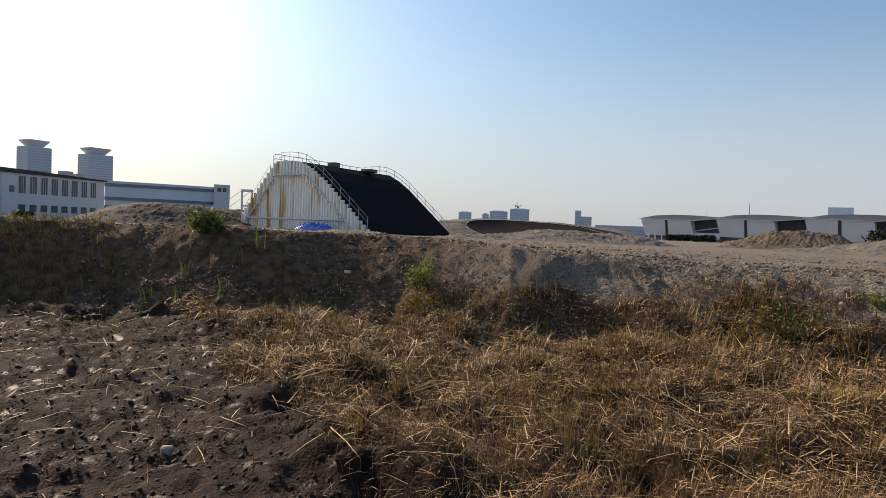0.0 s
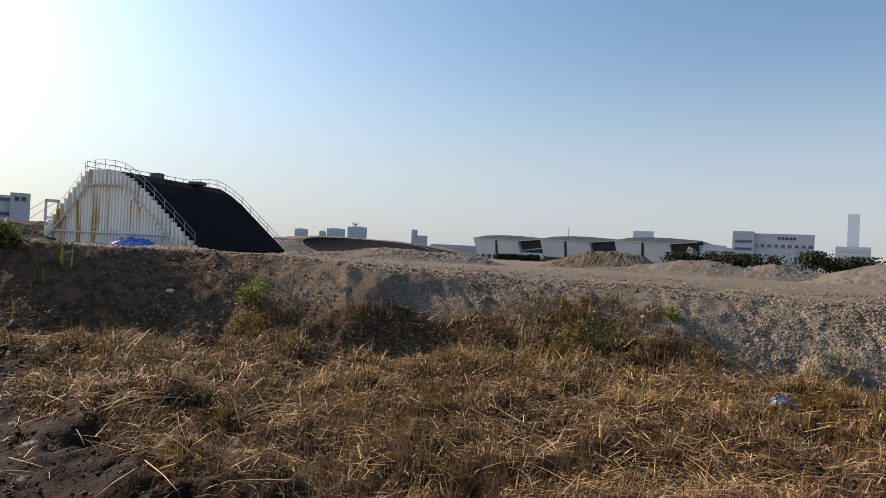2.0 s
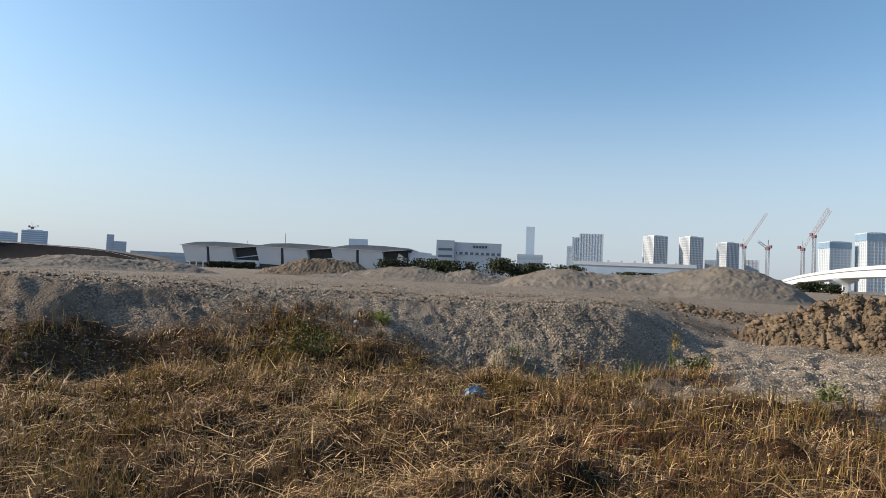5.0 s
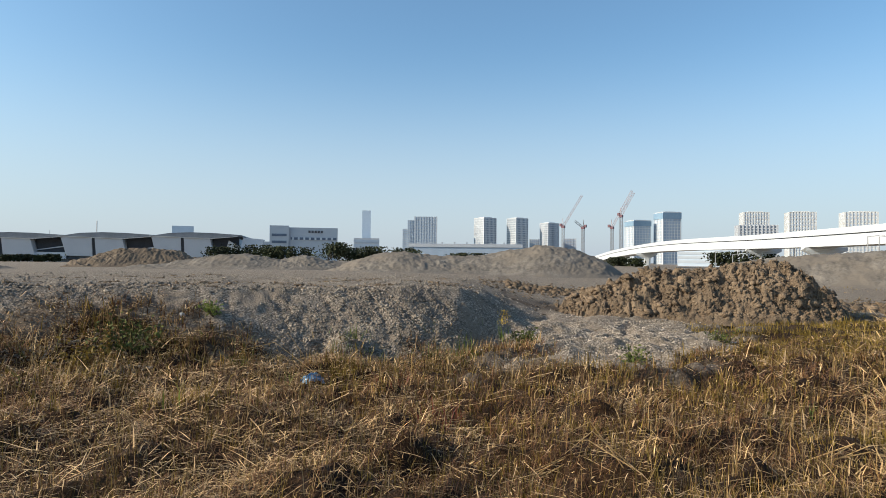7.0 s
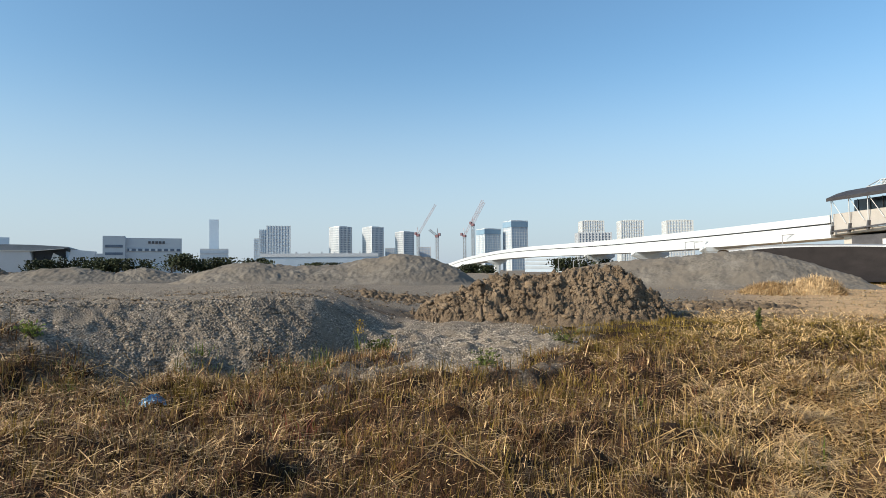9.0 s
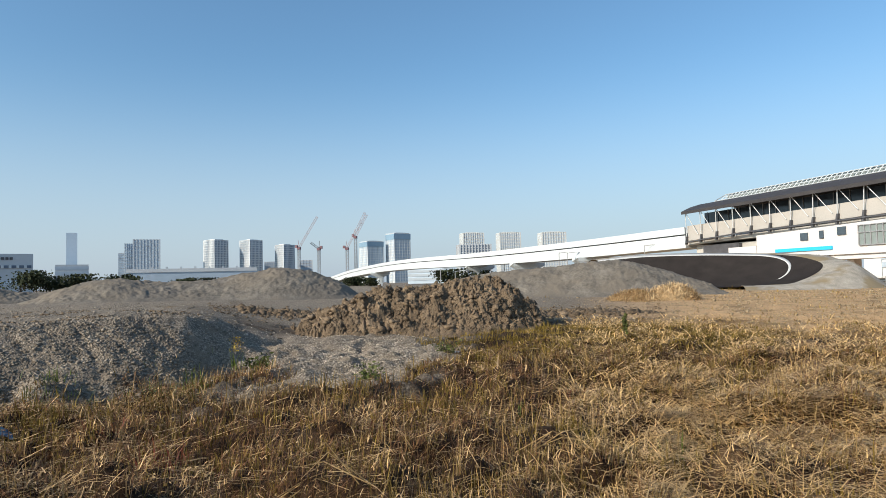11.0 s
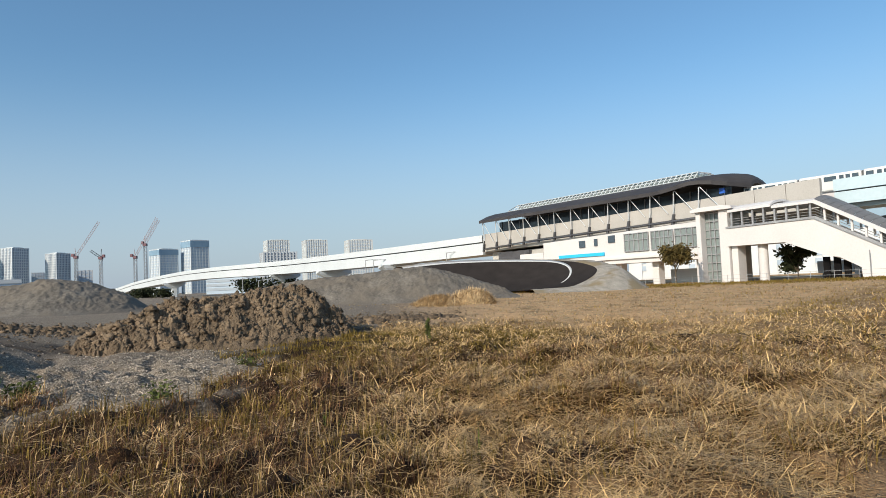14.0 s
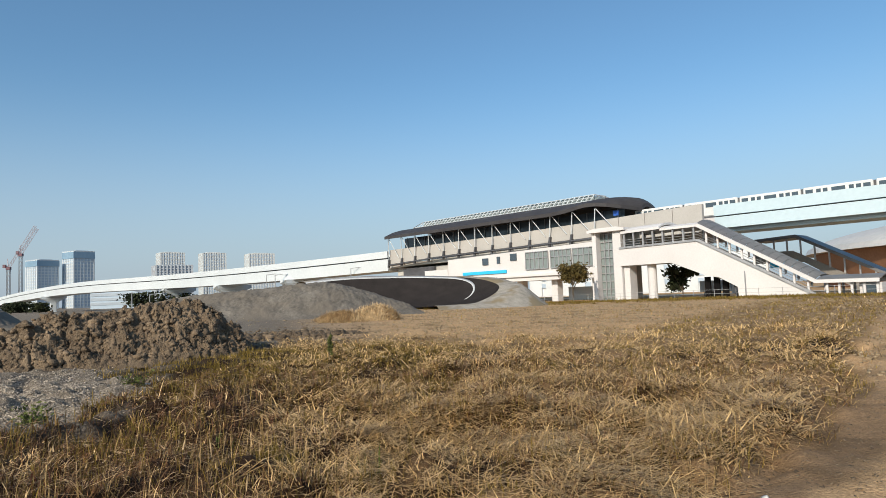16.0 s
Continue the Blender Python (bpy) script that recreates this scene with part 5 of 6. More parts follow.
# ---- cranes ----
def crane(az, d, base_el, mast_el, az_tip, tip_el, az_tail, material_, label):
    """Luffing crane: mast, jib, counter-jib and cab."""
    root = empty("tower_crane", Matrix.Translation(polar(az, d, 0)), label, "crane", "tower cranes")
    o = polar(az, d, 0)
    z1 = el(d, mast_el)
    jib = polar(az_tip, d, el(d, tip_el)) - o
    tail = polar(az_tail, d, z1 + 6) - o

    def lattice(nm, a, b, r, mat_):
        a, b = Vector(a), Vector(b)
        bm = B()
        q = (b - a).to_track_quat("Z", "Y")
        corners = [q @ Vector((sx * r, sy * r, 0)) for sx, sy in ((-1, -1), (1, -1), (1, 1), (-1, 1))]
        for c in corners:
            tube(bm, a + c, b + c, r * 0.22, 3)
        n = max(3, int((b - a).length / (r * 3.2)))
        for i in range(n):
            p, s = a.lerp(b, i / n), a.lerp(b, (i + 1) / n)
            for k in range(4):
                tube(bm, p + corners[k], s + corners[(k + 1) % 4], r * 0.13, 3)
        part(nm, bm, mat_, root)

    lattice("mast", (0, 0, 0), (0, 0, z1), 2.0, M_STEEL)
    lattice("jib", (0, 0, z1 + 3), jib, 1.6, material_)
    lattice("counter_jib", (0, 0, z1 + 2), tail, 1.4, M_RED)
    part("cab", box(B(), -3, 3, -3, 3, z1, z1 + 4.5, 0.3), M_RED, root)
    part("a_frame", tube(B(), (0, 0, z1 + 2), tail.lerp(Vector((0, 0, z1 + 22)), 0.7), 0.5, 4), material_, root)
    part("counterweight", box(B(), tail.x - 2, tail.x + 2, tail.y - 2, tail.y + 2, tail.z - 3, tail.z + 2), M_RED, root)


M_JIB = material("crane_white", (0.3, 0.25, 0.27), (0.46, 0.4, 0.42), 0.05, 0.6, 0, 0.5)
crane(64.3, 1200, 1.6, 3.0, 65.9, 5.85, 64.1, M_JIB, "red and white luffing tower crane with raised jib")
crane(66.0, 1200, 1.1, 2.9, 65.3, 3.6, 66.2, M_DARKSTEEL, "dark tower crane with cab on slim mast")
crane(68.45, 1200, 1.2, 2.9, 70.1, 6.2, 68.2, M_JIB, "red and white luffing tower crane beside the towers")
crane(69.2, 1200, 1.4, 3.9, 70.25, 6.0, 69.0, M_JIB, "red and white tower crane with tall mast")
crane(6.5, 1900, 1.8, 2.0, 6.9, 2.25, 6.3, M_STEEL, "small rooftop crane far off")


# ---- berms and heaps ----
E_ = lambda az, d, deg: (az, d, EYE + d * math.tan(radians(deg)))
banked_turn([E_(90.5, 70, 1.35), E_(92.3, 71, 1.55), E_(95, 72, 1.68), E_(98.9, 72, 1.64), E_(102.4, 71, 1.48), E_(105, 69, 1.28), E_(106.6, 67, 0.95), E_(107.5, 65, 0.45), E_(106.9, 63, -0.27), E_(104.9, 61.5, -1.05), E_(101.7, 61, -1.12)],
            [(92, 65, 0.35), (94, 65, 0.3), (96, 65, 0.3), (98, 65, 0.3), (100, 64, 0.3), (101, 63.5, 0.3), (101.5, 63, 0.3), (101.5, 62.5, 0.32), (101.3, 62, 0.34), (101, 61.5, 0.36), (100, 61.2, 0.38)],
            0.66, "banked dark asphalt turn with a curling white line", 2.4, 2.6)
banked_turn([E_(3.4, 86, -0.5), E_(2.1, 88, 0.1), E_(2.0, 89, 0.45), E_(2.4, 90, 0.74), E_(3.9, 91, 0.88), E_(5.8, 92, 0.9), E_(8.6, 92, 0.8), E_(11.2, 91, 0.66), E_(13.2, 90, 0.42), E_(15.2, 88, 0.1), E_(17.8, 86, -0.6)],
            [(5, 85, 0.8), (4.4, 85, 0.9), (4.2, 85.5, 0.9), (4.6, 86, 0.9), (5.2, 86, 0.9), (6.5, 86, 0.9), (8.6, 86, 0.9), (10.5, 86, 0.9), (12, 86, 0.9), (13, 86, 0.9), (14.5, 86, 0.7)],
            1.0, "far banked asphalt turn with pale rim", 3.4, 4.0, 0.003)
mound("gravel_mound", [(-4, 97, 0.4, 4), (-1.6, 98, 2.2, 6), (0.2, 98, 2.75, 6), (1.6, 98, 2.3, 5), (3, 98, 0.5, 4)], M_TRACK, "rounded gravel mound by the far berm", seed=9)
PILE = [(63.5, 20.2, 0.05, 1.3), (66, 20.4, 0.5, 1.9), (69.2, 20.6, 1.05, 2.3), (73, 20.8, 1.36, 2.5), (77.5, 21, 1.47, 2.6), (80.5, 21.2, 1.47, 2.6), (82.9, 21.2, 1.3, 2.3), (84.6, 21.2, 0.55, 1.8), (86.4, 21.2, 0.05, 1.2)]
pile_ob = mound("earth_heap", PILE, M_CLOD, "heap of freshly dug brown earth", "earth heap", 0.2, 11, 130, "", 0.8, 0.33, 340, False)


def base_rock():
    bm = B()
    bmesh.ops.create_icosphere(bm, subdivisions=1, radius=1.0)
    bm.verts.ensure_lookup_table()
    v = np.array([tuple(p.co) for p in bm.verts])
    f = np.array([[p.index for p in q.verts] for q in bm.faces])
    bm.free()
    return v, f


OCTA = (np.array([(1, 0, 0), (-1, 0, 0), (0, 1, 0), (0, -1, 0), (0, 0, 1), (0, 0, -1)], float),
        np.array([(0, 2, 4), (2, 1, 4), (1, 3, 4), (3, 0, 4), (2, 0, 5), (1, 2, 5), (3, 1, 5), (0, 3, 5)]))
ICO = base_rock()


def scatter(name, base, pos, size, material_, rng, flat=0.7):
    """Many broken pieces, each turned, squashed and dented by chance, in one mesh."""
    bv, bf = base
    n = len(pos)
    q = rng.normal(size=(n, 4))
    q /= np.linalg.norm(q, axis=1)[:, None]
    w, x, y, z = q.T
    R = np.stack([1 - 2 * (y * y + z * z), 2 * (x * y - z * w), 2 * (x * z + y * w), 2 * (x * y + z * w), 1 - 2 * (x * x + z * z), 2 * (y * z - x * w),
                  2 * (x * z - y * w), 2 * (y * z + x * w), 1 - 2 * (x * x + y * y)], -1).reshape(n, 3, 3)
    s = size[:, None] * rng.uniform(0.6, 1.25, (n, 3))
    v = bv[None] * rng.uniform(0.38, 1.4, (n, len(bv), 1)) * s[:, None, :]
    v = np.einsum("nij,nkj->nki", R, v)
    v[:, :, 2] *= flat
    v += pos[:, None, :]
    f = bf[None] + (np.arange(n) * len(bv))[:, None, None]
    return tri_mesh(name, v.reshape(-1, 3), f.reshape(-1, 3), material_)


def surface_points(ob, n, rng):
    """Points strewn over a mesh by area."""
    me_ = ob.data
    co = np.zeros(len(me_.vertices) * 3, np.float32)
    me_.vertices.foreach_get("co", co)
    co = co.reshape(-1, 3)
    t = np.zeros(len(me_.loops), np.int32)
    me_.loops.foreach_get("vertex_index", t)
    t = t.reshape(-1, 3)
    a, b, c_ = co[t[:, 0]], co[t[:, 1]], co[t[:, 2]]
    area = np.linalg.norm(np.cross(b - a, c_ - a), axis=1)
    pick = rng.choice(len(t), n, p=area / area.sum())
    u, v = rng.random((2, n))
    k = u + v > 1
    u[k], v[k] = 1 - u[k], 1 - v[k]
    return a[pick] + u[:, None] * (b - a)[pick] + v[:, None] * (c_ - a)[pick]


M_FIELD = material("field_crumb", (0.25, 0.18, 0.11), (0.42, 0.32, 0.2), 2.0, 0.95, 0.6, 30.0, vary=0.3)
rng = np.random.default_rng(7)
pts = surface_points(pile_ob, 20000, rng)
pts = pts[pts[:, 2] > 0.12]
big = surface_points(pile_ob, 1300, rng)
big = big[big[:, 2] > 0.2]
ob = new("earth_lump", scatter("earth_lump", ICO, big, 0.04 + 0.13 * rng.random(len(big)) ** 2.5, M_CLOD, rng, 0.75))
ob.parent = pile_ob
tagged(ob, "large tumbled earth lumps", kind="stuff")
ob = new("loose_earth", scatter("loose_earth", OCTA, pts, 0.012 + 0.06 * rng.random(len(pts)) ** 2.5, M_CLOD, rng, 0.8))
ob.parent = pile_ob
tagged(ob, "tumbled earth clods", kind="stuff")


def ground_points(az, d):
    x, y = d * np.sin(np.radians(az)), d * np.cos(np.radians(az))
    return np.stack([x, y, terrain(x, y)], -1)


# stones of the gravel bank, the yard and the spill
az = rng.uniform(-30, 61, 150000)
rb, rc, zc = bank(az)
d = rb + (rc - rb) * rng.uniform(-0.15, 1.25, len(az)) ** 1.0 + 0.5 * rng.normal(size=len(az)) * 0.5
keep = (fbm(d * np.sin(np.radians(az)) * 0.7, d * np.cos(np.radians(az)) * 0.7, 77, 4) > 0.36 + 0.28 * rng.random(len(az))) & (rng.random(len(az)) < step(2, 34, az) * 0.8 + 0.2)
az, d = az[keep], d[keep]
tagged(new("bank_gravel", scatter("bank_gravel", OCTA, ground_points(az, d), 0.008 + 0.036 * rng.random(len(az)) ** 2.6, M_STONE, rng)), "loose crushed grey stones on the bank", "gravel", kind="stuff")
az, d = rng.uniform(-34, 60, 24000), None
rb, rc, zc = bank(az)
d = rc + 20 * rng.random(len(az)) ** 1.5
tagged(new("plateau_gravel", scatter("plateau_gravel", OCTA, ground_points(az, d), 0.012 + 0.045 * rng.random(len(az)) ** 3, M_STONE, rng, 0.6)), "loose grey stones strewn on the gravel plateau", "gravel", kind="stuff")
# ridges of clods thrown up along the wheel ruts and beside the heap
az = rng.uniform(-12, 57, 9000)
rb, rc, zc = bank(az)
d = rc + rng.choice([0.5, 1.3, 2.6, 4.4, 7.0, 10.0], 9000) + 0.14 * rng.normal(size=9000) + 1.2 * (fbm(az * 0.12, az * 0 + 3.0, 81, 3) - 0.5)
keep = fbm(az * 0.5, d * 0.8, 83, 3) > 0.47
tagged(new("rut_clods", scatter("rut_clods", OCTA, ground_points(az[keep], d[keep]), 0.015 + 0.05 * rng.random(keep.sum()) ** 2.2, M_CLOD, rng, 0.7)), "dark clods thrown up along wheel ruts", "earth clods", kind="stuff")
az = np.concatenate([rng.uniform(59.5, 66.5, 700), rng.uniform(84.5, 95, 1000)])
d = 27 + 0.7 * rng.normal(size=1700)
tagged(new("yard_lumps", scatter("yard_lumps", ICO, ground_points(az, d), 0.05 + 0.16 * rng.random(1700) ** 2, M_CLOD, rng, 0.8)), "low ridge of tumbled earth lumps behind the heap", "earth clods", kind="stuff")
az, d = rng.normal(67.0, 5.5, 16000), rng.normal(14.8, 2.1, 16000)
keep = (d > 10.4) & (az > 56) & (az < 77.5)
az, d = az[keep], d[keep]
tagged(new("spilled_gravel", scatter("spilled_gravel", OCTA, ground_points(az, d), 0.008 + 0.028 * rng.random(len(az)) ** 2.5, M_STONE, rng)), "spill of pale crushed stone at the bank's end", "gravel", kind="stuff")
az, d = rng.uniform(57, 96, 5000), rng.normal(26, 3.0, 5000)
tagged(new("yard_clods", scatter("yard_clods", OCTA, ground_points(az, d), 0.02 + 0.1 * rng.random(5000) ** 3, M_CLOD, rng, 0.6)), "scattered earth clods across the yard", "earth clods", kind="stuff")
az, d = rng.uniform(-50, -8, 12000), rng.uniform(3.0, 12.0, 12000)
keep = zones(d * np.sin(np.radians(az)), d * np.cos(np.radians(az)))[1] > 0.4
az, d = az[keep], d[keep]
M_MUD = material("wet_mud", (0.012, 0.007, 0.0045), (0.045, 0.026, 0.017), 3.0, 0.75, 0.6, 25.0)
tagged(new("mud_clods", scatter("mud_clods", OCTA, ground_points(az, d), 0.005 + 0.03 * rng.random(len(az)) ** 4, M_MUD, rng, 0.8)), "churned dark mud lumps", "mud", kind="stuff")
az, d = rng.uniform(86, 140, 22000), 5.0 + 50 * rng.random(22000) ** 1.2
keep = (zones(d * np.sin(np.radians(az)), d * np.cos(np.radians(az)))[2] > 0.3) & (d > 12) & (rng.random(len(az)) < step(86, 104, az) + 0.03)
az, d = az[keep], d[keep]
tagged(new("field_clods", scatter("field_clods", OCTA, ground_points(az, d), 0.004 + 0.0014 * d + 0.07 * rng.random(len(az)) ** 5, M_FIELD, rng, 0.6)), "crumbs of pale earth on the bare field", "earth crumbs", kind="stuff")


az, d = rng.uniform(112, 140, 9000), rng.uniform(3.5, 13, 9000)
keep = zones(d * np.sin(np.radians(az)), d * np.cos(np.radians(az)))[2] > 0.4
az, d = az[keep], d[keep]
tagged(new("path_crumbs", scatter("path_crumbs", OCTA, ground_points(az, d), 0.004 + 0.024 * rng.random(len(az)) ** 4, M_CLOD, rng, 0.6)), "brown crumbs of soil on the dirt path", "earth crumbs", kind="stuff")


# ---- dry grass ----
M_PALESTRAW = material("bleached_straw", (0.27, 0.165, 0.064), (0.74, 0.5, 0.225), 3.0, 0.6, 0, 40.0, vary=0.7, thin=0.15)


M_GOLD = material("golden_grass", (0.1, 0.058, 0.021), (0.44, 0.285, 0.11), 2.0, 0.6, 0, 40.0, vary=0.8, thin=0.12)
M_HEAPSTRAW = material("heaped_straw", (0.26, 0.175, 0.09), (0.6, 0.43, 0.24), 3.0, 0.7, 0, 30.0, vary=0.7)


def blades(pos, length, lean, width, rng, bend=0.5, turn=None):
    """Bent tapering blades: a stem quad and a tip."""
    n = len(pos)
    th = 9.0 * fbm(pos[:, 0] * 0.55 + 40, pos[:, 1] * 0.55, 301, 2) + rng.normal(0, 0.75, n) + np.where(rng.random(n) < 0.35, rng.uniform(0, 6.28, n), 0)
    th = th if turn is None else turn
    way = np.stack([np.cos(th), np.sin(th)], -1)
    side = np.stack([-way[:, 1], way[:, 0], np.zeros(n)], -1) * width[:, None] * 0.5
    l1 = length * 0.55
    a1 = lean
    a2 = np.clip(lean + bend * rng.uniform(0.2, 1.4, n), 0, 1.75)
    mid = pos + np.stack([way[:, 0] * np.sin(a1) * l1, way[:, 1] * np.sin(a1) * l1, np.cos(a1) * l1], -1)
    tip = mid + np.stack([way[:, 0] * np.sin(a2) * (length - l1), way[:, 1] * np.sin(a2) * (length - l1), np.cos(a2) * (length - l1)], -1)
    v = np.stack([pos - side, pos + side, mid + side * 0.8, mid - side * 0.8, tip], 1)
    f = np.array([(0, 1, 2), (0, 2, 3), (3, 2, 4)])[None] + (np.arange(n) * 5)[:, None, None]
    return v.reshape(-1, 3), f.reshape(-1, 3)


def grass(name, n, az0, az1, d0, d1, power, length, lean, material_, label, rng, cover, seed, patch=0.45, bend=0.5, wide=0.0011, foot=False, tuft=0.0):
    az = rng.uniform(az0, az1, n)
    d = d0 + (d1 - d0) * rng.random(n) ** power
    turn, big = rng.uniform(0, 6.28, n), np.ones(n)
    if tuft:
        # blades spring from tufts and lean outwards
        c_ = rng.integers(0, max(1, n // 26), n)
        r_ = tuft * rng.uniform(0.4, 1.6, n // 26 + 1)[c_]
        az, d, big = az[c_], d[c_], rng.uniform(0.45, 1.35, n // 26 + 1)[c_]
        ox, oy = rng.normal(size=(2, n)) * r_
        x, y = d * np.sin(np.radians(az)) + ox, d * np.cos(np.radians(az)) + oy
        turn = np.arctan2(oy, ox) + rng.normal(0, 0.5, n)
        az, d = np.degrees(np.arctan2(x, y)), np.hypot(x, y)
    if foot:
        low = d < np.interp(az, AZ_T, BASE_T) + 1.1 * rng.random(n)
        az, d, turn, big = az[low], d[low], turn[low], big[low]
    if material_ is M_STRAW or material_ is M_GOLD:
        share = [0.85, 0.3, 0.25, 0.9] if material_ is M_STRAW else [0.9, 0.5, 0.45, 0.9]
        share = np.interp(az, [35, 58, 84, 102], share)
        some = rng.random(len(az)) < np.where(d < 7.6, np.maximum(share, np.interp(az, [40, 52, 74, 84], [0.75, 0.4, 0.45, 0.75])), share)
        az, d, turn, big = az[some], d[some], turn[some], big[some]
    n = len(az)
    x, y = d * np.sin(np.radians(az)), d * np.cos(np.radians(az))
    g, m_, dr, lo = zones(x, y)
    free = np.clip(1 - cover[0] * g - cover[1] * m_ - cover[2] * dr - 0.8 * cover[1] * lo, 0, 1)
    clump = fbm(x * 0.8, y * 0.8, seed, 4) + 0.35 * (fbm(x * 4, y * 4, seed + 3, 2) - 0.5)
    keep = (rng.random(n) < free) & (clump > patch + 0.12 * rng.normal(size=n))
    x, y, d, turn, big = x[keep], y[keep], d[keep], turn[keep], big[keep]
    p = np.stack([x, y, terrain(x, y) - 0.01], -1)
    k = len(p)
    ln = length[0] + (length[1] - length[0]) * rng.random(k) ** 1.8
    ln = ln * big
    a = np.abs(rng.normal(lean[0], lean[1], k))
    w = np.maximum(0.004, d * wide) * rng.uniform(0.6, 1.3, k)
    flat = a > 1.0
    p[:, 2] += np.where(flat, rng.uniform(0.01, 0.16, k), 0)
    v, f = blades(p, ln, np.clip(a, 0, 1.62), w, rng, bend, turn if tuft else None)
    return tagged(new(name, tri_mesh(name, v, f, material_)), label, "dry grass", kind="stuff")


grass("rust_mat", 150000, -40, 134, 3.0, 15, 0.75, (0.04, 0.2), (1.15, 0.4), M_RUST, "matted red-brown dead grass", rng, (1, 0.97, 0.97), 221, 0.42, 0.5, 0.0013)
grass("rusty_grass", 130000, -34, 130, 3.0, 13.5, 0.8, (0.06, 0.26), (0.6, 0.4), M_RUST, "upright red-brown dead stems", rng, (1, 0.98, 0.97), 225, 0.46, 0.6, 0.0012, tuft=0.1)
grass("gold_grass", 130000, -34, 132, 3.0, 14, 0.8, (0.05, 0.22), (0.75, 0.45), M_GOLD, "golden brown dead grass", rng, (1, 0.97, 0.97), 217, 0.49, 0.6, 0.0012, tuft=0.1)
grass("tall_stems", 16000, 0, 128, 3.2, 12.5, 0.8, (0.14, 0.42), (0.25, 0.2), M_GOLD, "tall golden stems standing in the grass", rng, (1, 0.98, 0.97), 219, 0.46, 0.3, 0.001)
grass("tall_shoots", 9000, 0, 100, 3.2, 11.5, 0.8, (0.12, 0.36), (0.2, 0.18), M_OLIVE, "tall yellow-green shoots", rng, (1, 0.98, 0.97), 233, 0.47, 0.3, 0.001)
grass("straw_stubble", 50000, -42, 132, 3.0, 14, 0.75, (0.05, 0.16), (0.4, 0.35), M_STRAW, "pale dry reed stubble", rng, (1, 0.97, 0.97), 201, 0.52, 0.3, 0.0013, tuft=0.1)
grass("lying_straw", 24000, -42, 134, 3.0, 16, 0.7, (0.1, 0.6), (1.5, 0.12), M_STRAW, "long flattened pale reed straw", rng, (1, 0.95, 0.95), 211, 0.48, 0.1, 0.0017)
grass("tangled_straw", 50000, -38, 132, 3.0, 14, 0.7, (0.08, 0.4), (1.25, 0.3), M_STRAW, "tangled pale straw bunches", rng, (1, 0.96, 0.97), 215, 0.49, 0.6, 0.0015, tuft=0.2)
grass("thatch_straw", 60000, -40, 132, 3.0, 14, 0.75, (0.03, 0.13), (1.25, 0.35), M_STRAW, "short broken straw pieces", rng, (1, 0.97, 0.97), 229, 0.52, 0.4, 0.0014)
grass("olive_grass", 80000, -30, 128, 3.2, 14, 0.8, (0.06, 0.28), (0.3, 0.25), M_OLIVE, "yellow-green grass shoots", rng, (1, 0.98, 0.97), 231, 0.5, 0.5, 0.0012, tuft=0.1)
grass("field_grass", 60000, 74, 140, 12, 75, 1.5, (0.04, 0.2), (0.4, 0.3), M_OLIVE, "short olive field grass", rng, (0.9, 1, 0.85), 241, 0.47, 0.5, 0.0008, tuft=0.25)
grass("yard_edge_grass", 40000, 74, 104, 11, 21, 0.8, (0.05, 0.2), (0.4, 0.3), M_OLIVE, "low olive grass beside the earth heap", rng, (1, 1, 0.9), 245, 0.36, 0.5, 0.0008, tuft=0.2)
grass("yard_edge_gold", 40000, 74, 110, 10, 24, 0.8, (0.05, 0.2), (0.7, 0.4), M_GOLD, "low golden grass beside the earth heap", rng, (1, 1, 0.9), 246, 0.4, 0.5, 0.0008, tuft=0.2)
grass("strip_grass", 40000, 90, 140, 60, 83, 0.7, (0.12, 0.34), (0.4, 0.3), M_OLIVE, "strip of olive grass before the station", rng, (0, 0, 0), 243, 0.45, 0.5, 0.0008, tuft=0.35)
grass("field_straw", 40000, 74, 140, 10, 60, 1.5, (0.05, 0.26), (1.1, 0.45), M_STRAW, "short dry field straw", rng, (0.9, 1, 0.93), 251, 0.47, 0.4, 0.0008, tuft=0.2)
grass("bank_weeds", 12000, -42, 58, 10.2, 13.2, 1.3, (0.08, 0.3), (0.4, 0.3), M_WEED, "sparse green weeds on the bank foot", rng, (0.6, 0.9, 0.9), 261, 0.5, 0.5, 0.0009, True, 0.1)
grass("bank_straw", 20000, -10, 58, 9.5, 12.6, 1.3, (0.08, 0.32), (0.8, 0.4), M_GOLD, "dead straw along the bank foot", rng, (0.5, 0.7, 0.9), 271, 0.46, 0.5, 0.0009, True, 0.14)
grass("rear_grass", 30000, 140, 318, 0.4, 9, 0.6, (0.04, 0.2), (0.9, 0.45), M_RUST, "brown matted grass behind the path", rng, (1, 0.97, 0.9), 305, 0.42, 0.5, 0.0011, tuft=0.12)
grass("inner_grass", 16000, -10, 118, 0.8, 3.2, 0.6, (0.05, 0.22), (1.1, 0.4), M_GOLD, "dry grass beside the path", rng, (1, 0.97, 0.95), 307, 0.4, 0.4, 0.0015, tuft=0.12)
grass("crest_weeds", 1600, -37, -27, 13.0, 15.5, 1.0, (0.06, 0.24), (0.5, 0.3), M_OLIVE, "yellowing weeds on the bank's crest", rng, (0, 0, 0), 281, 0.45, 0.5, 0.0012)
grass("pale_straw", 90000, 88, 134, 3.4, 26, 0.85, (0.05, 0.34), (1.25, 0.3), M_PALESTRAW, "bleached flattened straw over the field", rng, (0.9, 1, 0.96), 291, 0.44, 0.4, 0.0014, tuft=0.25)
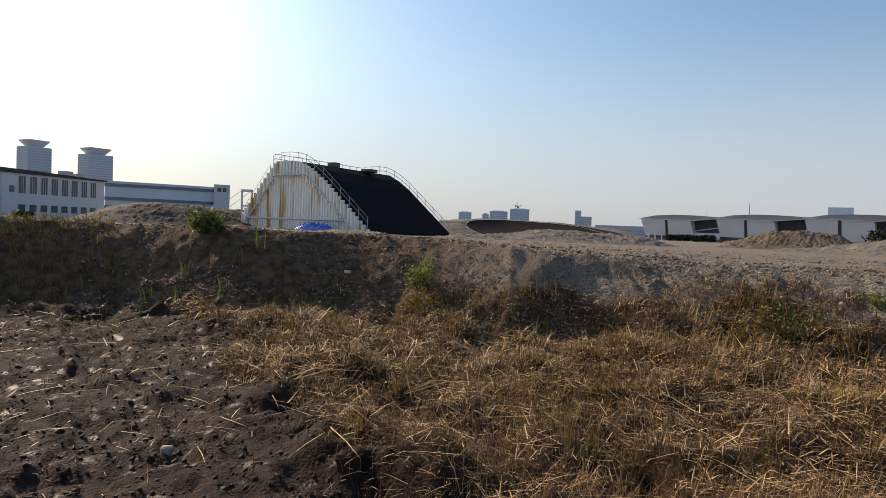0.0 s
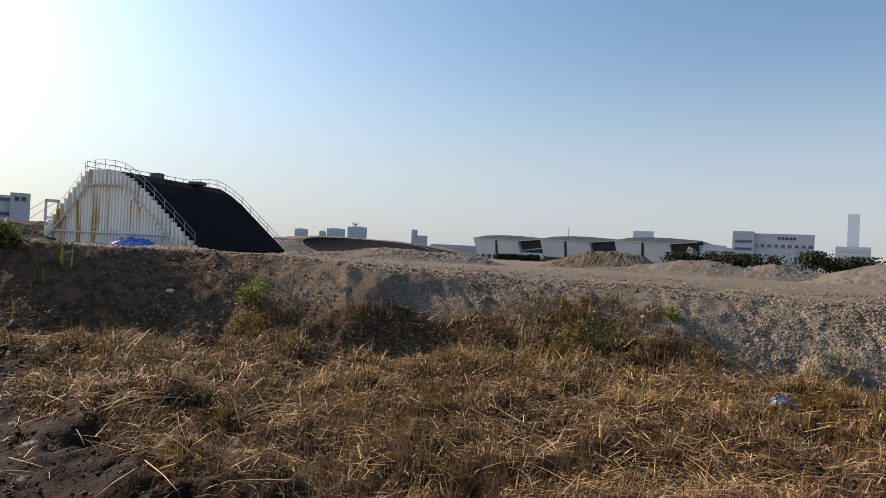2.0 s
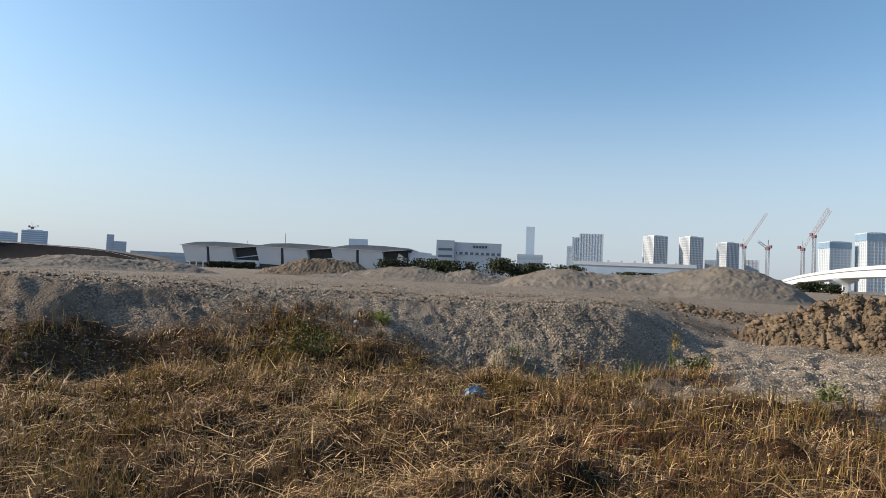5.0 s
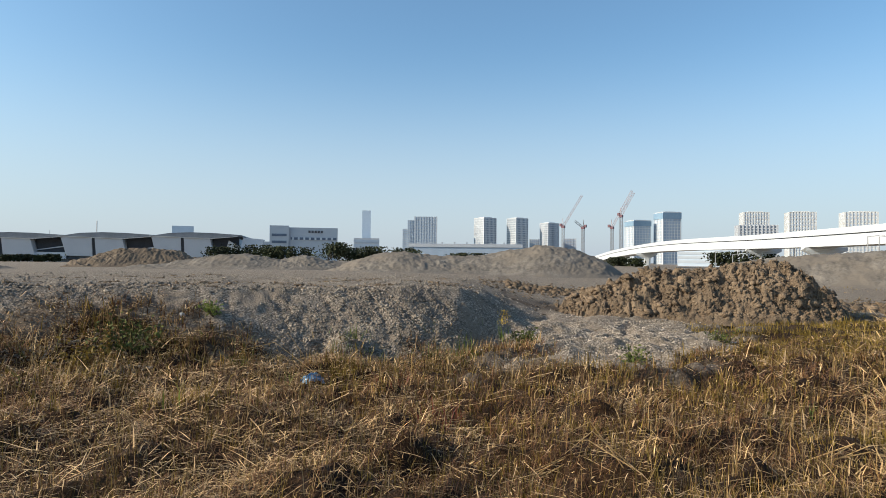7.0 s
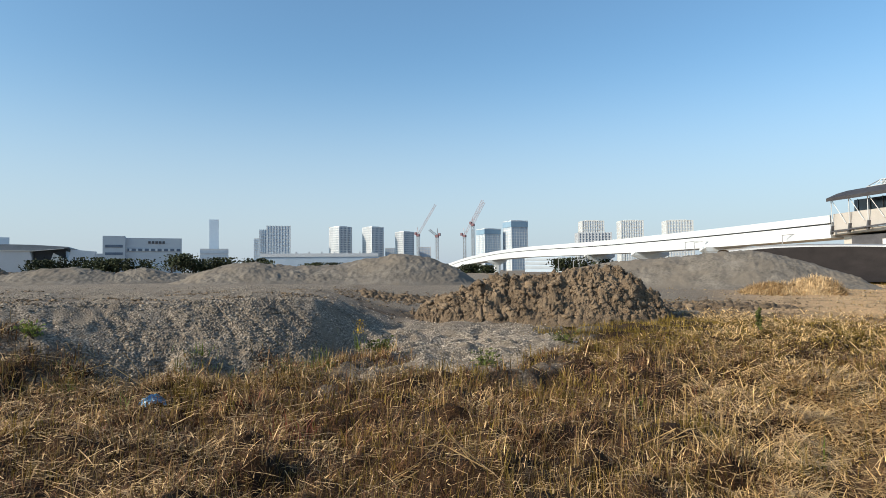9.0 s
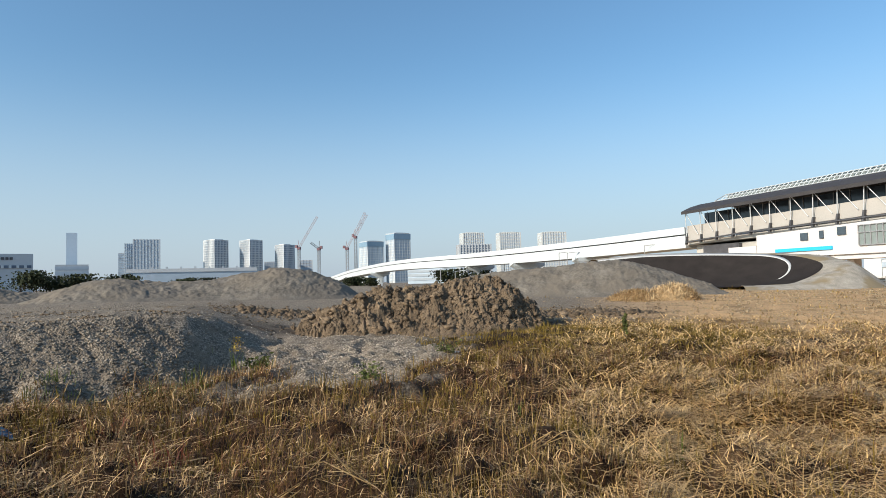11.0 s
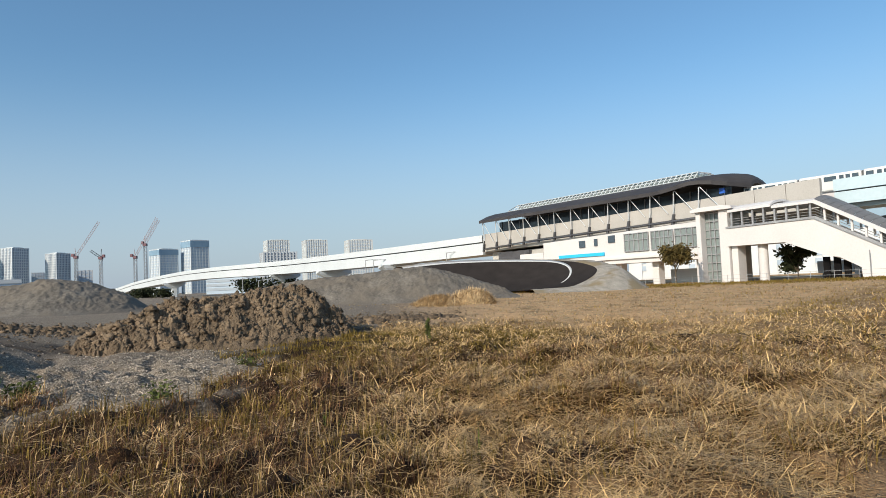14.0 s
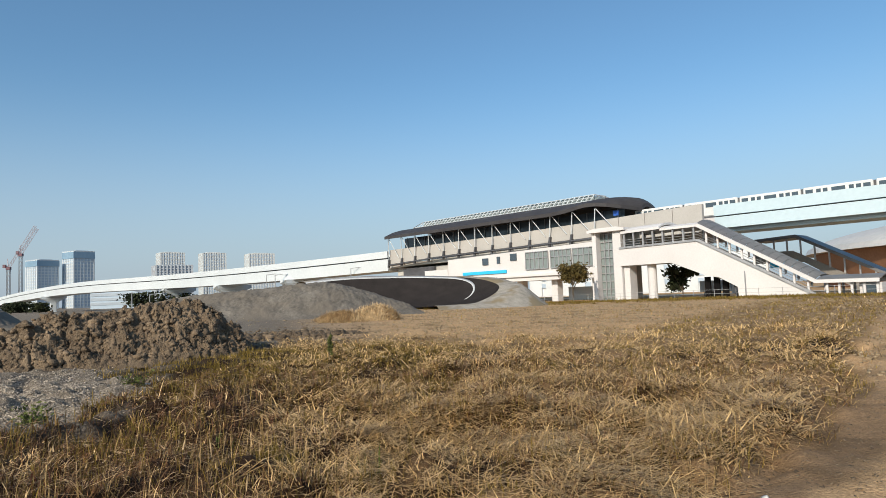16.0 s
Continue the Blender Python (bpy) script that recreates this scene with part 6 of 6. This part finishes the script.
grass("flattened_straw", 40000, 94, 131, 3.4, 11, 0.8, (0.1, 0.45), (1.45, 0.15), M_PALESTRAW, "pale flattened straw in swathes", rng, (1, 1, 0.97), 299, 0.5, 0.15, 0.0018)
grass("leaf_scraps", 22000, 0, 132, 3.0, 13, 0.7, (0.03, 0.08), (1.35, 0.25), M_PALESTRAW, "bleached leaf scraps among the straw", rng, (1, 0.97, 0.97), 295, 0.5, 0.3, 0.0022)
grass("verge_gold", 50000, 108, 139, 6, 50, 1.2, (0.06, 0.24), (0.7, 0.35), M_GOLD, "golden dry grass along the dirt path", rng, (1, 1, 0.8), 298, 0.4, 0.5, 0.0009, tuft=0.25)
grass("verge_grass", 40000, 108, 139, 7, 60, 1.2, (0.06, 0.22), (0.55, 0.35), M_OLIVE, "strip of olive grass along the dirt path", rng, (1, 1, 1), 297, 0.36, 0.5, 0.0008, tuft=0.2)
straw_ob = mound("straw_heap", [(91.3, 38, 0.3, 1), (93.4, 38.4, 0.75, 1.5), (94.6, 38.6, 0.6, 1.4), (96.9, 39, 1.2, 1.5), (98.6, 39, 0.45, 1.2)], M_HEAPSTRAW, "heap of cut yellow straw", "straw heap", 0.12, 15, 30, "", 1.0, 0.1, 90)
sp = surface_points(straw_ob, 7000, rng).astype(float)
v, f = blades(sp, rng.uniform(0.1, 0.45, 7000), np.abs(rng.normal(1.0, 0.4, 7000)), np.full(7000, 0.025), rng)
ob = new("straw_cover", tri_mesh("straw_cover", v, f, M_HEAPSTRAW))
ob.parent = straw_ob
tagged(ob, kind="stuff")


# ---- single plants and litter ----
def weed(az, d, h, n, spread, material_, label, lean=0.25, wid=0.016, name="weed"):
    r = np.random.default_rng(int(az * 100) % 9999 + n)
    p = polar(az, d)
    z = float(terrain(np.array([p.x]), np.array([p.y]))[0])
    th, rr = r.uniform(0, 6.28, n), spread * np.sqrt(r.random(n))
    pos = np.stack([rr * np.cos(th), rr * np.sin(th), np.full(n, -0.04)], -1)
    v, f = blades(pos, h * r.uniform(0.5, 1.0, n), np.abs(r.normal(lean, 0.2, n)), np.full(n, wid), r, 0.5)
    root = empty(name, Matrix.Translation((p.x, p.y, z)), label, "weed", "green weeds")
    for k in range(n):
        ob = new("blade", tri_mesh("blade", v[k * 5:k * 5 + 5], f[:3], material_))
        ob.parent = root
    return root


for az, d, h, n in ((-15.9, 12.9, 0.75, 14), (-17.5, 12.6, 0.5, 10), (-21.5, 12.6, 0.5, 12), (-22.6, 12.2, 0.55, 12), (-24.5, 12.4, 0.4, 10), (-19, 12.0, 0.5, 12), (-11.6, 11.6, 0.45, 9), (-20.4, 11.8, 0.4, 8),
                    (8.0, 10.2, 0.55, 4), (14.3, 10.6, 0.55, 4), (7.9, 8.2, 0.4, 4), (1.5, 11.8, 0.35, 12), (-1.5, 12.4, 0.5, 14), (20.5, 9.2, 0.4, 5), (31.4, 7.2, 0.5, 5), (41, 8.4, 0.4, 5),
                    (56.0, 11.8, 0.5, 16), (33, 11.0, 0.3, 10), (46.5, 11.6, 0.35, 10), (84, 8.0, 0.35, 6), (96, 6.4, 0.35, 7)):
    weed(az, d, h, n, 0.14, M_WEED, "tuft of upright bright green blades")


M_REDWEED = material("red_stem", (0.12, 0.03, 0.018), (0.32, 0.09, 0.05), 5.0, 0.6, 0, 30.0, vary=0.5, thin=0.3)
for az, d, h, n in ((53.4, 6.5, 0.42, 26), (54.6, 6.9, 0.34, 18), (49.5, 8.0, 0.3, 16), (71.0, 7.4, 0.3, 16), (38.0, 7.2, 0.3, 14), (88.0, 9.0, 0.26, 14)):
    weed(az, d, h, n, 0.2, M_REDWEED, "reddish dying weed stems in the dry grass", 0.45, 0.012, "red_weed")


def shrub(az, d, r, h, n, material_, label, leaf=0.05, name="shrub", cat="shrub", group="", zoff=0.0):
    """Stems with many small leaves."""
    rr = np.random.default_rng(int(abs(az) * 37 + n))
    p = polar(az, d)
    z = float(terrain(np.array([p.x]), np.array([p.y]))[0]) + zoff
    root = empty(name, Matrix.Translation((p.x, p.y, z)), label, cat, group)
    stems = B()
    tips = []
    for k in range(9):
        a, s = rr.uniform(0, 6.28), rr.uniform(0.3, 0.95) * r
        tip = Vector((math.cos(a) * s, math.sin(a) * s, h * rr.uniform(0.5, 0.95)))
        tube(stems, (0, 0, -0.08), tip, 0.012 + 0.006 * h, 5, 0.004)
        tips.append(tip)
    part("stem", stems, M_BARK, root)
    base = np.array([tips[i] for i in rr.integers(0, 9, n)]) * rr.uniform(0.45, 1.05, (n, 1)) + rr.normal(size=(n, 3)) * r * 0.22
    base[:, 2] = np.maximum(base[:, 2], 0.02)
    q1, q2 = rr.normal(size=(n, 3)), rr.normal(size=(n, 3))
    q1 /= np.linalg.norm(q1, axis=1)[:, None]
    q2 -= (q1 * q2).sum(1)[:, None] * q1
    q2 /= np.linalg.norm(q2, axis=1)[:, None]
    s = leaf * rr.uniform(0.6, 1.3, (n, 1))
    v = np.stack([base - q1 * s, base + q2 * s * 0.45, base + q1 * s, base - q2 * s * 0.45], 1).reshape(-1, 3)
    f = (np.array([(0, 1, 2), (0, 2, 3)])[None] + (np.arange(n) * 4)[:, None, None]).reshape(-1, 3)
    lo = new("foliage", tri_mesh("foliage", v, f, material_))
    lo.parent = root
    return root


shrub(-20.1, 13.4, 0.36, 0.42, 700, M_WEED, "leafy green bush on the bank's crest", 0.06)
shrub(28.0, 10.7, 0.65, 0.26, 520, M_LEAF, "low spreading green weed bush on the bank foot", 0.035)
shrub(25.2, 10.3, 0.6, 0.28, 500, M_OLIVE, "low olive weed patch on the bank foot", 0.035)
shrub(60.7, 12.5, 0.28, 0.26, 350, M_LEAF, "small green weed by the gravel spill", 0.04)
shrub(92.6, 16.5, 0.08, 0.62, 260, M_LEAF, "slender dark green weed standing in the grass", 0.04)
shrub(70.5, 11.2, 0.4, 0.16, 250, M_LEAF, "low green weed at the gravel edge", 0.035)
shrub(77.2, 14.0, 0.3, 0.2, 200, M_LEAF, "low green weed beside the pale stone", 0.035)
shrub(-1.9, 11.9, 0.35, 0.4, 420, M_WEED, "yellow-green weed clump on the bank slope", 0.04)
shrub(-1.0, 11.2, 0.5, 0.25, 420, M_OLIVE, "yellowing weeds at the bank foot", 0.04)
shrub(34.5, 11.6, 0.25, 0.2, 200, M_WEED, "small yellow-green weed on the gravel", 0.035)
M_YELLOW = material("yellow_flower", (0.42, 0.27, 0.02), (0.55, 0.38, 0.04), 5.0, 0.7, 0, 30.0)
fl = weed(59.3, 13.0, 0.5, 14, 0.1, M_WEED, "tall goldenrod with yellow flower heads", 0.12, 0.014, "goldenrod")
fb = np.random.default_rng(5)
fv, ff = blades(np.stack([fb.normal(0, 0.05, 120), fb.normal(0, 0.05, 120), fb.uniform(0.3, 0.58, 120)], -1), fb.uniform(0.02, 0.05, 120), fb.uniform(0, 1.3, 120), np.full(120, 0.014), fb)
fo = new("flower_head", tri_mesh("flower_head", fv, ff, M_YELLOW))
fo.parent = fl
tagged(fo, "yellow flower plumes", kind="stuff")


def litter():
    p = polar(42.65, 8.75)
    z = float(terrain(np.array([p.x]), np.array([p.y]))[0])
    bm = B()
    g = [[None] * 9 for _ in range(12)]
    for i in range(12):
        for j in range(9):
            u, v_ = i / 11 - 0.5, j / 8 - 0.5
            g[i][j] = bm.verts.new((u * 0.27 + 0.05 * noise.noise((u * 6, v_ * 6, 1)), v_ * 0.17 + 0.04 * noise.noise((u * 6, v_ * 6, 4)), 0.15 + 0.09 * noise.noise((u * 7, v_ * 7, 7)) - 0.5 * (u * u)))
    for i in range(11):
        for j in range(8):
            bm.faces.new((g[i][j], g[i + 1][j], g[i + 1][j + 1], g[i][j + 1]))
    ob = part("plastic_bag", bm, M_BAG)
    ob.matrix_world = Matrix.Translation((p.x, p.y, z - 0.01)) @ Matrix.Rotation(radians(-35), 4, "Z") @ Matrix.Diagonal((1.1, 0.8, 0.7, 1)) @ Matrix.Rotation(radians(35), 4, "X")
    tagged(ob, "crumpled light blue plastic bag caught in dry grass", "litter")
    for az_, d_, s_, mt, lab in ((78.0, 14.2, 0.12, M_PALE, "pale angular stone in the grass"), (-5.7, 5.4, 0.05, M_PALE, "small pale stone on straw"), (-7.8, 5.5, 0.07, M_STONE, "grey stone on the straw"),
                                 (31.9, 11.6, 0.06, M_PALE, "white pebble on the bank"), (84.9, 14.3, 0.13, M_STONE, "grey stone lying in dry grass"), (85.6, 14.2, 0.1, M_STONE, "grey stone lying in dry grass"), (113.5, 12.7, 0.14, M_DARKDIRT, "dark clod standing in the straw"), (-22.7, 4.9, 0.06, M_STONE, "grey stone in the mud"),
                                 (128, 5.4, 0.035, M_PALE, "pale stone on the dirt path"), (131, 5.0, 0.03, M_PALE, "pale stone on the dirt path"), (-8.4, 12.6, 0.09, M_PALE, "pale stone low on the bank")):
        q_ = polar(az_, d_)
        zz = float(terrain(np.array([q_.x]), np.array([q_.y]))[0])
        r_ = np.random.default_rng(int(d_ * 100))
        me_ = scatter("stone", ICO, np.array([[0, 0, 0.0]]), np.array([s_]), mt, r_, 0.75)
        o_ = new("stone", me_)
        o_.location = (q_.x, q_.y, zz + s_ * 0.3)
        tagged(o_, lab, "stone", "loose stones")


M_BAG = material("blue_bag", (0.04, 0.17, 0.34), (0.12, 0.33, 0.52), 6.0, 0.35, 0.2, 40.0)
M_PALE = material("pale_stone", (0.42, 0.4, 0.37), (0.6, 0.58, 0.54), 8.0, 0.85, 0.4, 60.0)
litter()


# ---- trees ----
def tree(az, d, h, crown_r, material_, label, name="tree", n=900, leaf=0.35, trunk=0.35, group="", base=None, squash=0.75):
    r = np.random.default_rng(int(abs(az) * 53 + d))
    p = polar(az, d)
    z = height(p.x, p.y) if base is None else base
    root = empty(name, Matrix.Translation((p.x, p.y, z)), label, "tree", group)
    bm = B()
    tube(bm, (0, 0, -0.2), (0.05 * h * r.normal() * 0.3, 0, h * trunk * 1.5), 0.035 * h * 0.6, 7, 0.018 * h * 0.6)
    ends = []
    for k in range(9):
        a, s = r.uniform(0, 6.28), crown_r * r.uniform(0.35, 0.85)
        e = Vector((math.cos(a) * s, math.sin(a) * s, h * r.uniform(trunk + 0.1, 0.92)))
        tube(bm, (0, 0, h * trunk * r.uniform(0.7, 1.4)), e, 0.012 * h, 5, 0.004 * h)
        ends.append(e)
    part("trunk", bm, M_BARK, root)
    ce = np.array([tuple(e) for e in ends])
    c_ = ce[r.integers(0, 9, n)] + r.normal(size=(n, 3)) * crown_r * np.array([0.27, 0.27, 0.27 * squash])
    c_[:, 2] = np.clip(c_[:, 2], h * trunk * 0.75, h * 1.03)
    q1 = r.normal(size=(n, 3))
    q1 /= np.linalg.norm(q1, axis=1)[:, None]
    q2 = r.normal(size=(n, 3))
    q2 -= (q1 * q2).sum(1)[:, None] * q1
    q2 /= np.linalg.norm(q2, axis=1)[:, None]
    s = leaf * r.uniform(0.5, 1.3, (n, 1))
    v = np.stack([c_ - q1 * s, c_ + q2 * s * 0.6, c_ + q1 * s, c_ - q2 * s * 0.6], 1).reshape(-1, 3)
    f = (np.array([(0, 1, 2), (0, 2, 3)])[None] + (np.arange(n) * 4)[:, None, None]).reshape(-1, 3)
    o_ = new("crown", tri_mesh("crown", v, f, material_))
    o_.parent = root


M_AUTUMN = material("autumn_leaf", (0.05, 0.04, 0.012), (0.13, 0.09, 0.026), 1.0, 0.7, 0, 8.0, vary=0.5)
tree(113.9, 92, 6.0, 1.75, M_AUTUMN, "small round-headed tree with yellowing leaves before the station", n=3000, leaf=0.2, trunk=0.4, base=-0.5)
tree(122.9, 96, 4.9, 1.9, M_PINE, "dark spreading tree beneath the footbridge", n=1500, leaf=0.32, trunk=0.3, base=-0.5)
for az, d, h, cr in ((19.5, 290, 2.4, 2.4), (20.5, 290, 2.6, 2.6), (21.6, 290, 2.4, 2.4), (22.6, 290, 2.8, 2.6), (34.4, 260, 6, 4.5), (35.3, 260, 7.2, 5), (36.3, 260, 7, 5), (37.4, 260, 6.2, 5), (38.6, 255, 7, 5), (39.6, 255, 6.4, 5), (41.0, 250, 6.3, 4.8),
                     (43.6, 240, 7.8, 5), (44.6, 240, 8.0, 5.4), (45.5, 240, 7.6, 5), (46.6, 240, 6.0, 4.6), (47.4, 240, 6.6, 4.6), (50.0, 260, 6.8, 4.5), (51.0, 260, 6.2, 4.5), (54.6, 300, 5.2, 4.6), (55.8, 300, 5.6, 4.6), (57.0, 300, 5.4, 4.6),
                     (68.6, 300, 4.2, 4.0), (69.6, 300, 4.4, 4.0), (70.4, 300, 3.6, 4.0), (77.3, 230, 5.2, 4.5), (78.4, 230, 5.6, 4.5), (80.5, 235, 5.0, 4.0), (82.8, 240, 4.0, 3.6), (-28.6, 205, 2.0, 1.4), (-33.3, 180, 1.4, 1.6)):
    tree(az, d, h, cr, M_PINE, "dark evergreen tree in the far belt", n=760, leaf=0.5, trunk=0.22, group="far tree belt")


# ---- street furniture by the station ----
def lamp(az, d, top):
    p = polar(az, d)
    z = height(p.x, p.y)
    root = empty("street_lamp", Matrix.Translation((p.x, p.y, z)) @ Matrix.Rotation(radians(-az), 4, "Z"), "slim grey street lamp by the viaduct", "street lamp", "street lamps")
    part("pole", tube(B(), (0, 0, -0.1), (0, 0, top), 0.14, 6, 0.09), M_STEEL, root)
    part("arm", tube(B(), (0, 0, top - 0.1), (2.2, 0, top + 0.15), 0.08, 5), M_STEEL, root)
    part("lamp_head", box(B(), 1.9, 3.1, -0.2, 0.2, top + 0.05, top + 0.22, 0.04), M_WHITE, root)


for az, d, top in ((87.2, 165, 8.2), (87.9, 168, 8.2), (94.4, 150, 8.6), (76.7, 180, 5.2), (78.0, 190, 4.6), (82.4, 220, 8.0)):
    lamp(az, d, top)


def fence():
    root = empty("mesh_fence", ST @ Matrix.Translation((0, 74, 0)), "low wire fence along the edge of the field", "fence")
    zf = lambda x: height(*local(x, 74)[:2])
    xs_ = np.arange(-64, 6, 2.5)
    for x in xs_:
        part("post", tube(B(), (x, 0, zf(x) - 0.1), (x, 0, zf(x) + 1.0), 0.035, 4), M_STEEL, root)
    for hh in (0.5, 0.95):
        bm = B()
        for a, b in zip(xs_[:-1], xs_[1:]):
            tube(bm, (a, 0, zf(a) + hh), (b, 0, zf(b) + hh), 0.02, 3)
        part("rail", bm, M_STEEL, root)


fence()


def truck():
    p = local(-40.5, 92)
    z = height(p.x, p.y)
    root = empty("parked_truck", Matrix.Translation((p.x, p.y, z)) @ ST, "pale parked lorry seen under the footbridge", "lorry")
    cab = part("cab", prism(B(), [(1.2, 0.5), (3.0, 0.5), (3.0, 1.4), (2.7, 2.3), (1.2, 2.3)], -1, 1), M_TRAIN, root)
    part("windscreen", prism(B(), [(1.6, 1.4), (2.75, 1.4), (2.6, 2.1), (1.6, 2.1)], -1.06, -1.02), M_GLASS, cab)
    part("cargo_box", box(B(), -3.4, 1.1, -1.05, 1.05, 0.8, 2.4, 0.05), M_TOWERGREY, root)
    for x in (-2.4, 2.1):
        for y in (-1.0, 0.75):
            bm = tube(B(), (x, y, 0.45), (x, y + 0.25, 0.45), 0.45, 14)
            part("wheel", bm, M_DARKSTEEL, root)


truck()


# ---- long broken reeds lying on the grass ----
def reed(az, d, length, turn, rise, n, label):
    p = polar(az, d)
    z = float(terrain(np.array([p.x]), np.array([p.y]))[0])
    r_ = np.random.default_rng(int(abs(az) * 10))
    root = empty("broken_reed", Matrix.Translation((p.x, p.y, z + 0.03)), label, "reed", "broken reeds")
    for k in range(n):
        a = radians(turn + r_.normal() * 9)
        ln = length * r_.uniform(0.5, 1.0)
        e1 = Vector((math.cos(a) * ln * 0.55, math.sin(a) * ln * 0.55, rise * r_.uniform(0.6, 1.2)))
        e2 = e1 + Vector((math.cos(a + 0.2) * ln * 0.45, math.sin(a + 0.2) * ln * 0.45, -rise * r_.uniform(0.0, 0.8)))
        s0 = Vector((r_.normal() * 0.05, r_.normal() * 0.05, 0.0))
        bm = tube(B(), s0, e1, 0.005, 5, 0.0045)
        tube(bm, e1, e2, 0.0045, 5, 0.002)
        part("stalk", bm, M_PALESTRAW, root)


for az_, d_, ln_, tn_, ri_, n_, lb_ in ((43.2, 9.2, 1.3, 150, 0.55, 3, "bent pale reed stalks leaning over the bag"), (62.5, 5.2, 1.1, -20, 0.12, 6, "bundle of pale reed stalks lying flat"), (70, 5.1, 0.8, 120, 0.3, 3, "pale broken reed stalks"),
                                       (84, 6.0, 0.9, -60, 0.15, 4, "scattered pale reed stalks"), (112, 6.6, 1.2, -70, 0.12, 5, "long pale reed stalks lying flat"), (118, 9.0, 1.2, -60, 0.15, 4, "long pale reed stalks lying flat"),
                                       (-3, 6.2, 0.9, 30, 0.1, 4, "pale reed stalks on dark thatch"), (-13, 6.4, 0.8, 10, 0.12, 4, "pale reed stalks at the mud's edge"), (20, 6.0, 0.8, 60, 0.15, 4, "scattered pale reed stalks"), (30, 7.0, 0.8, 140, 0.2, 3, "pale broken reed stalks")):
    reed(az_, d_, ln_, tn_, ri_, n_, lb_)

# low white kerb by the far mound
kerb_at = polar(17.6, 96)
ob = part("white_kerb", box(B(), -1.8, 1.8, -0.25, 0.25, 0, 0.28, 0.05), M_PAINT)
ob.matrix_world = Matrix.Translation((kerb_at.x, kerb_at.y, height(kerb_at.x, kerb_at.y) - 0.03)) @ Matrix.Rotation(radians(-40), 4, "Z")
tagged(ob, "low white concrete kerb beside the track", "kerb")
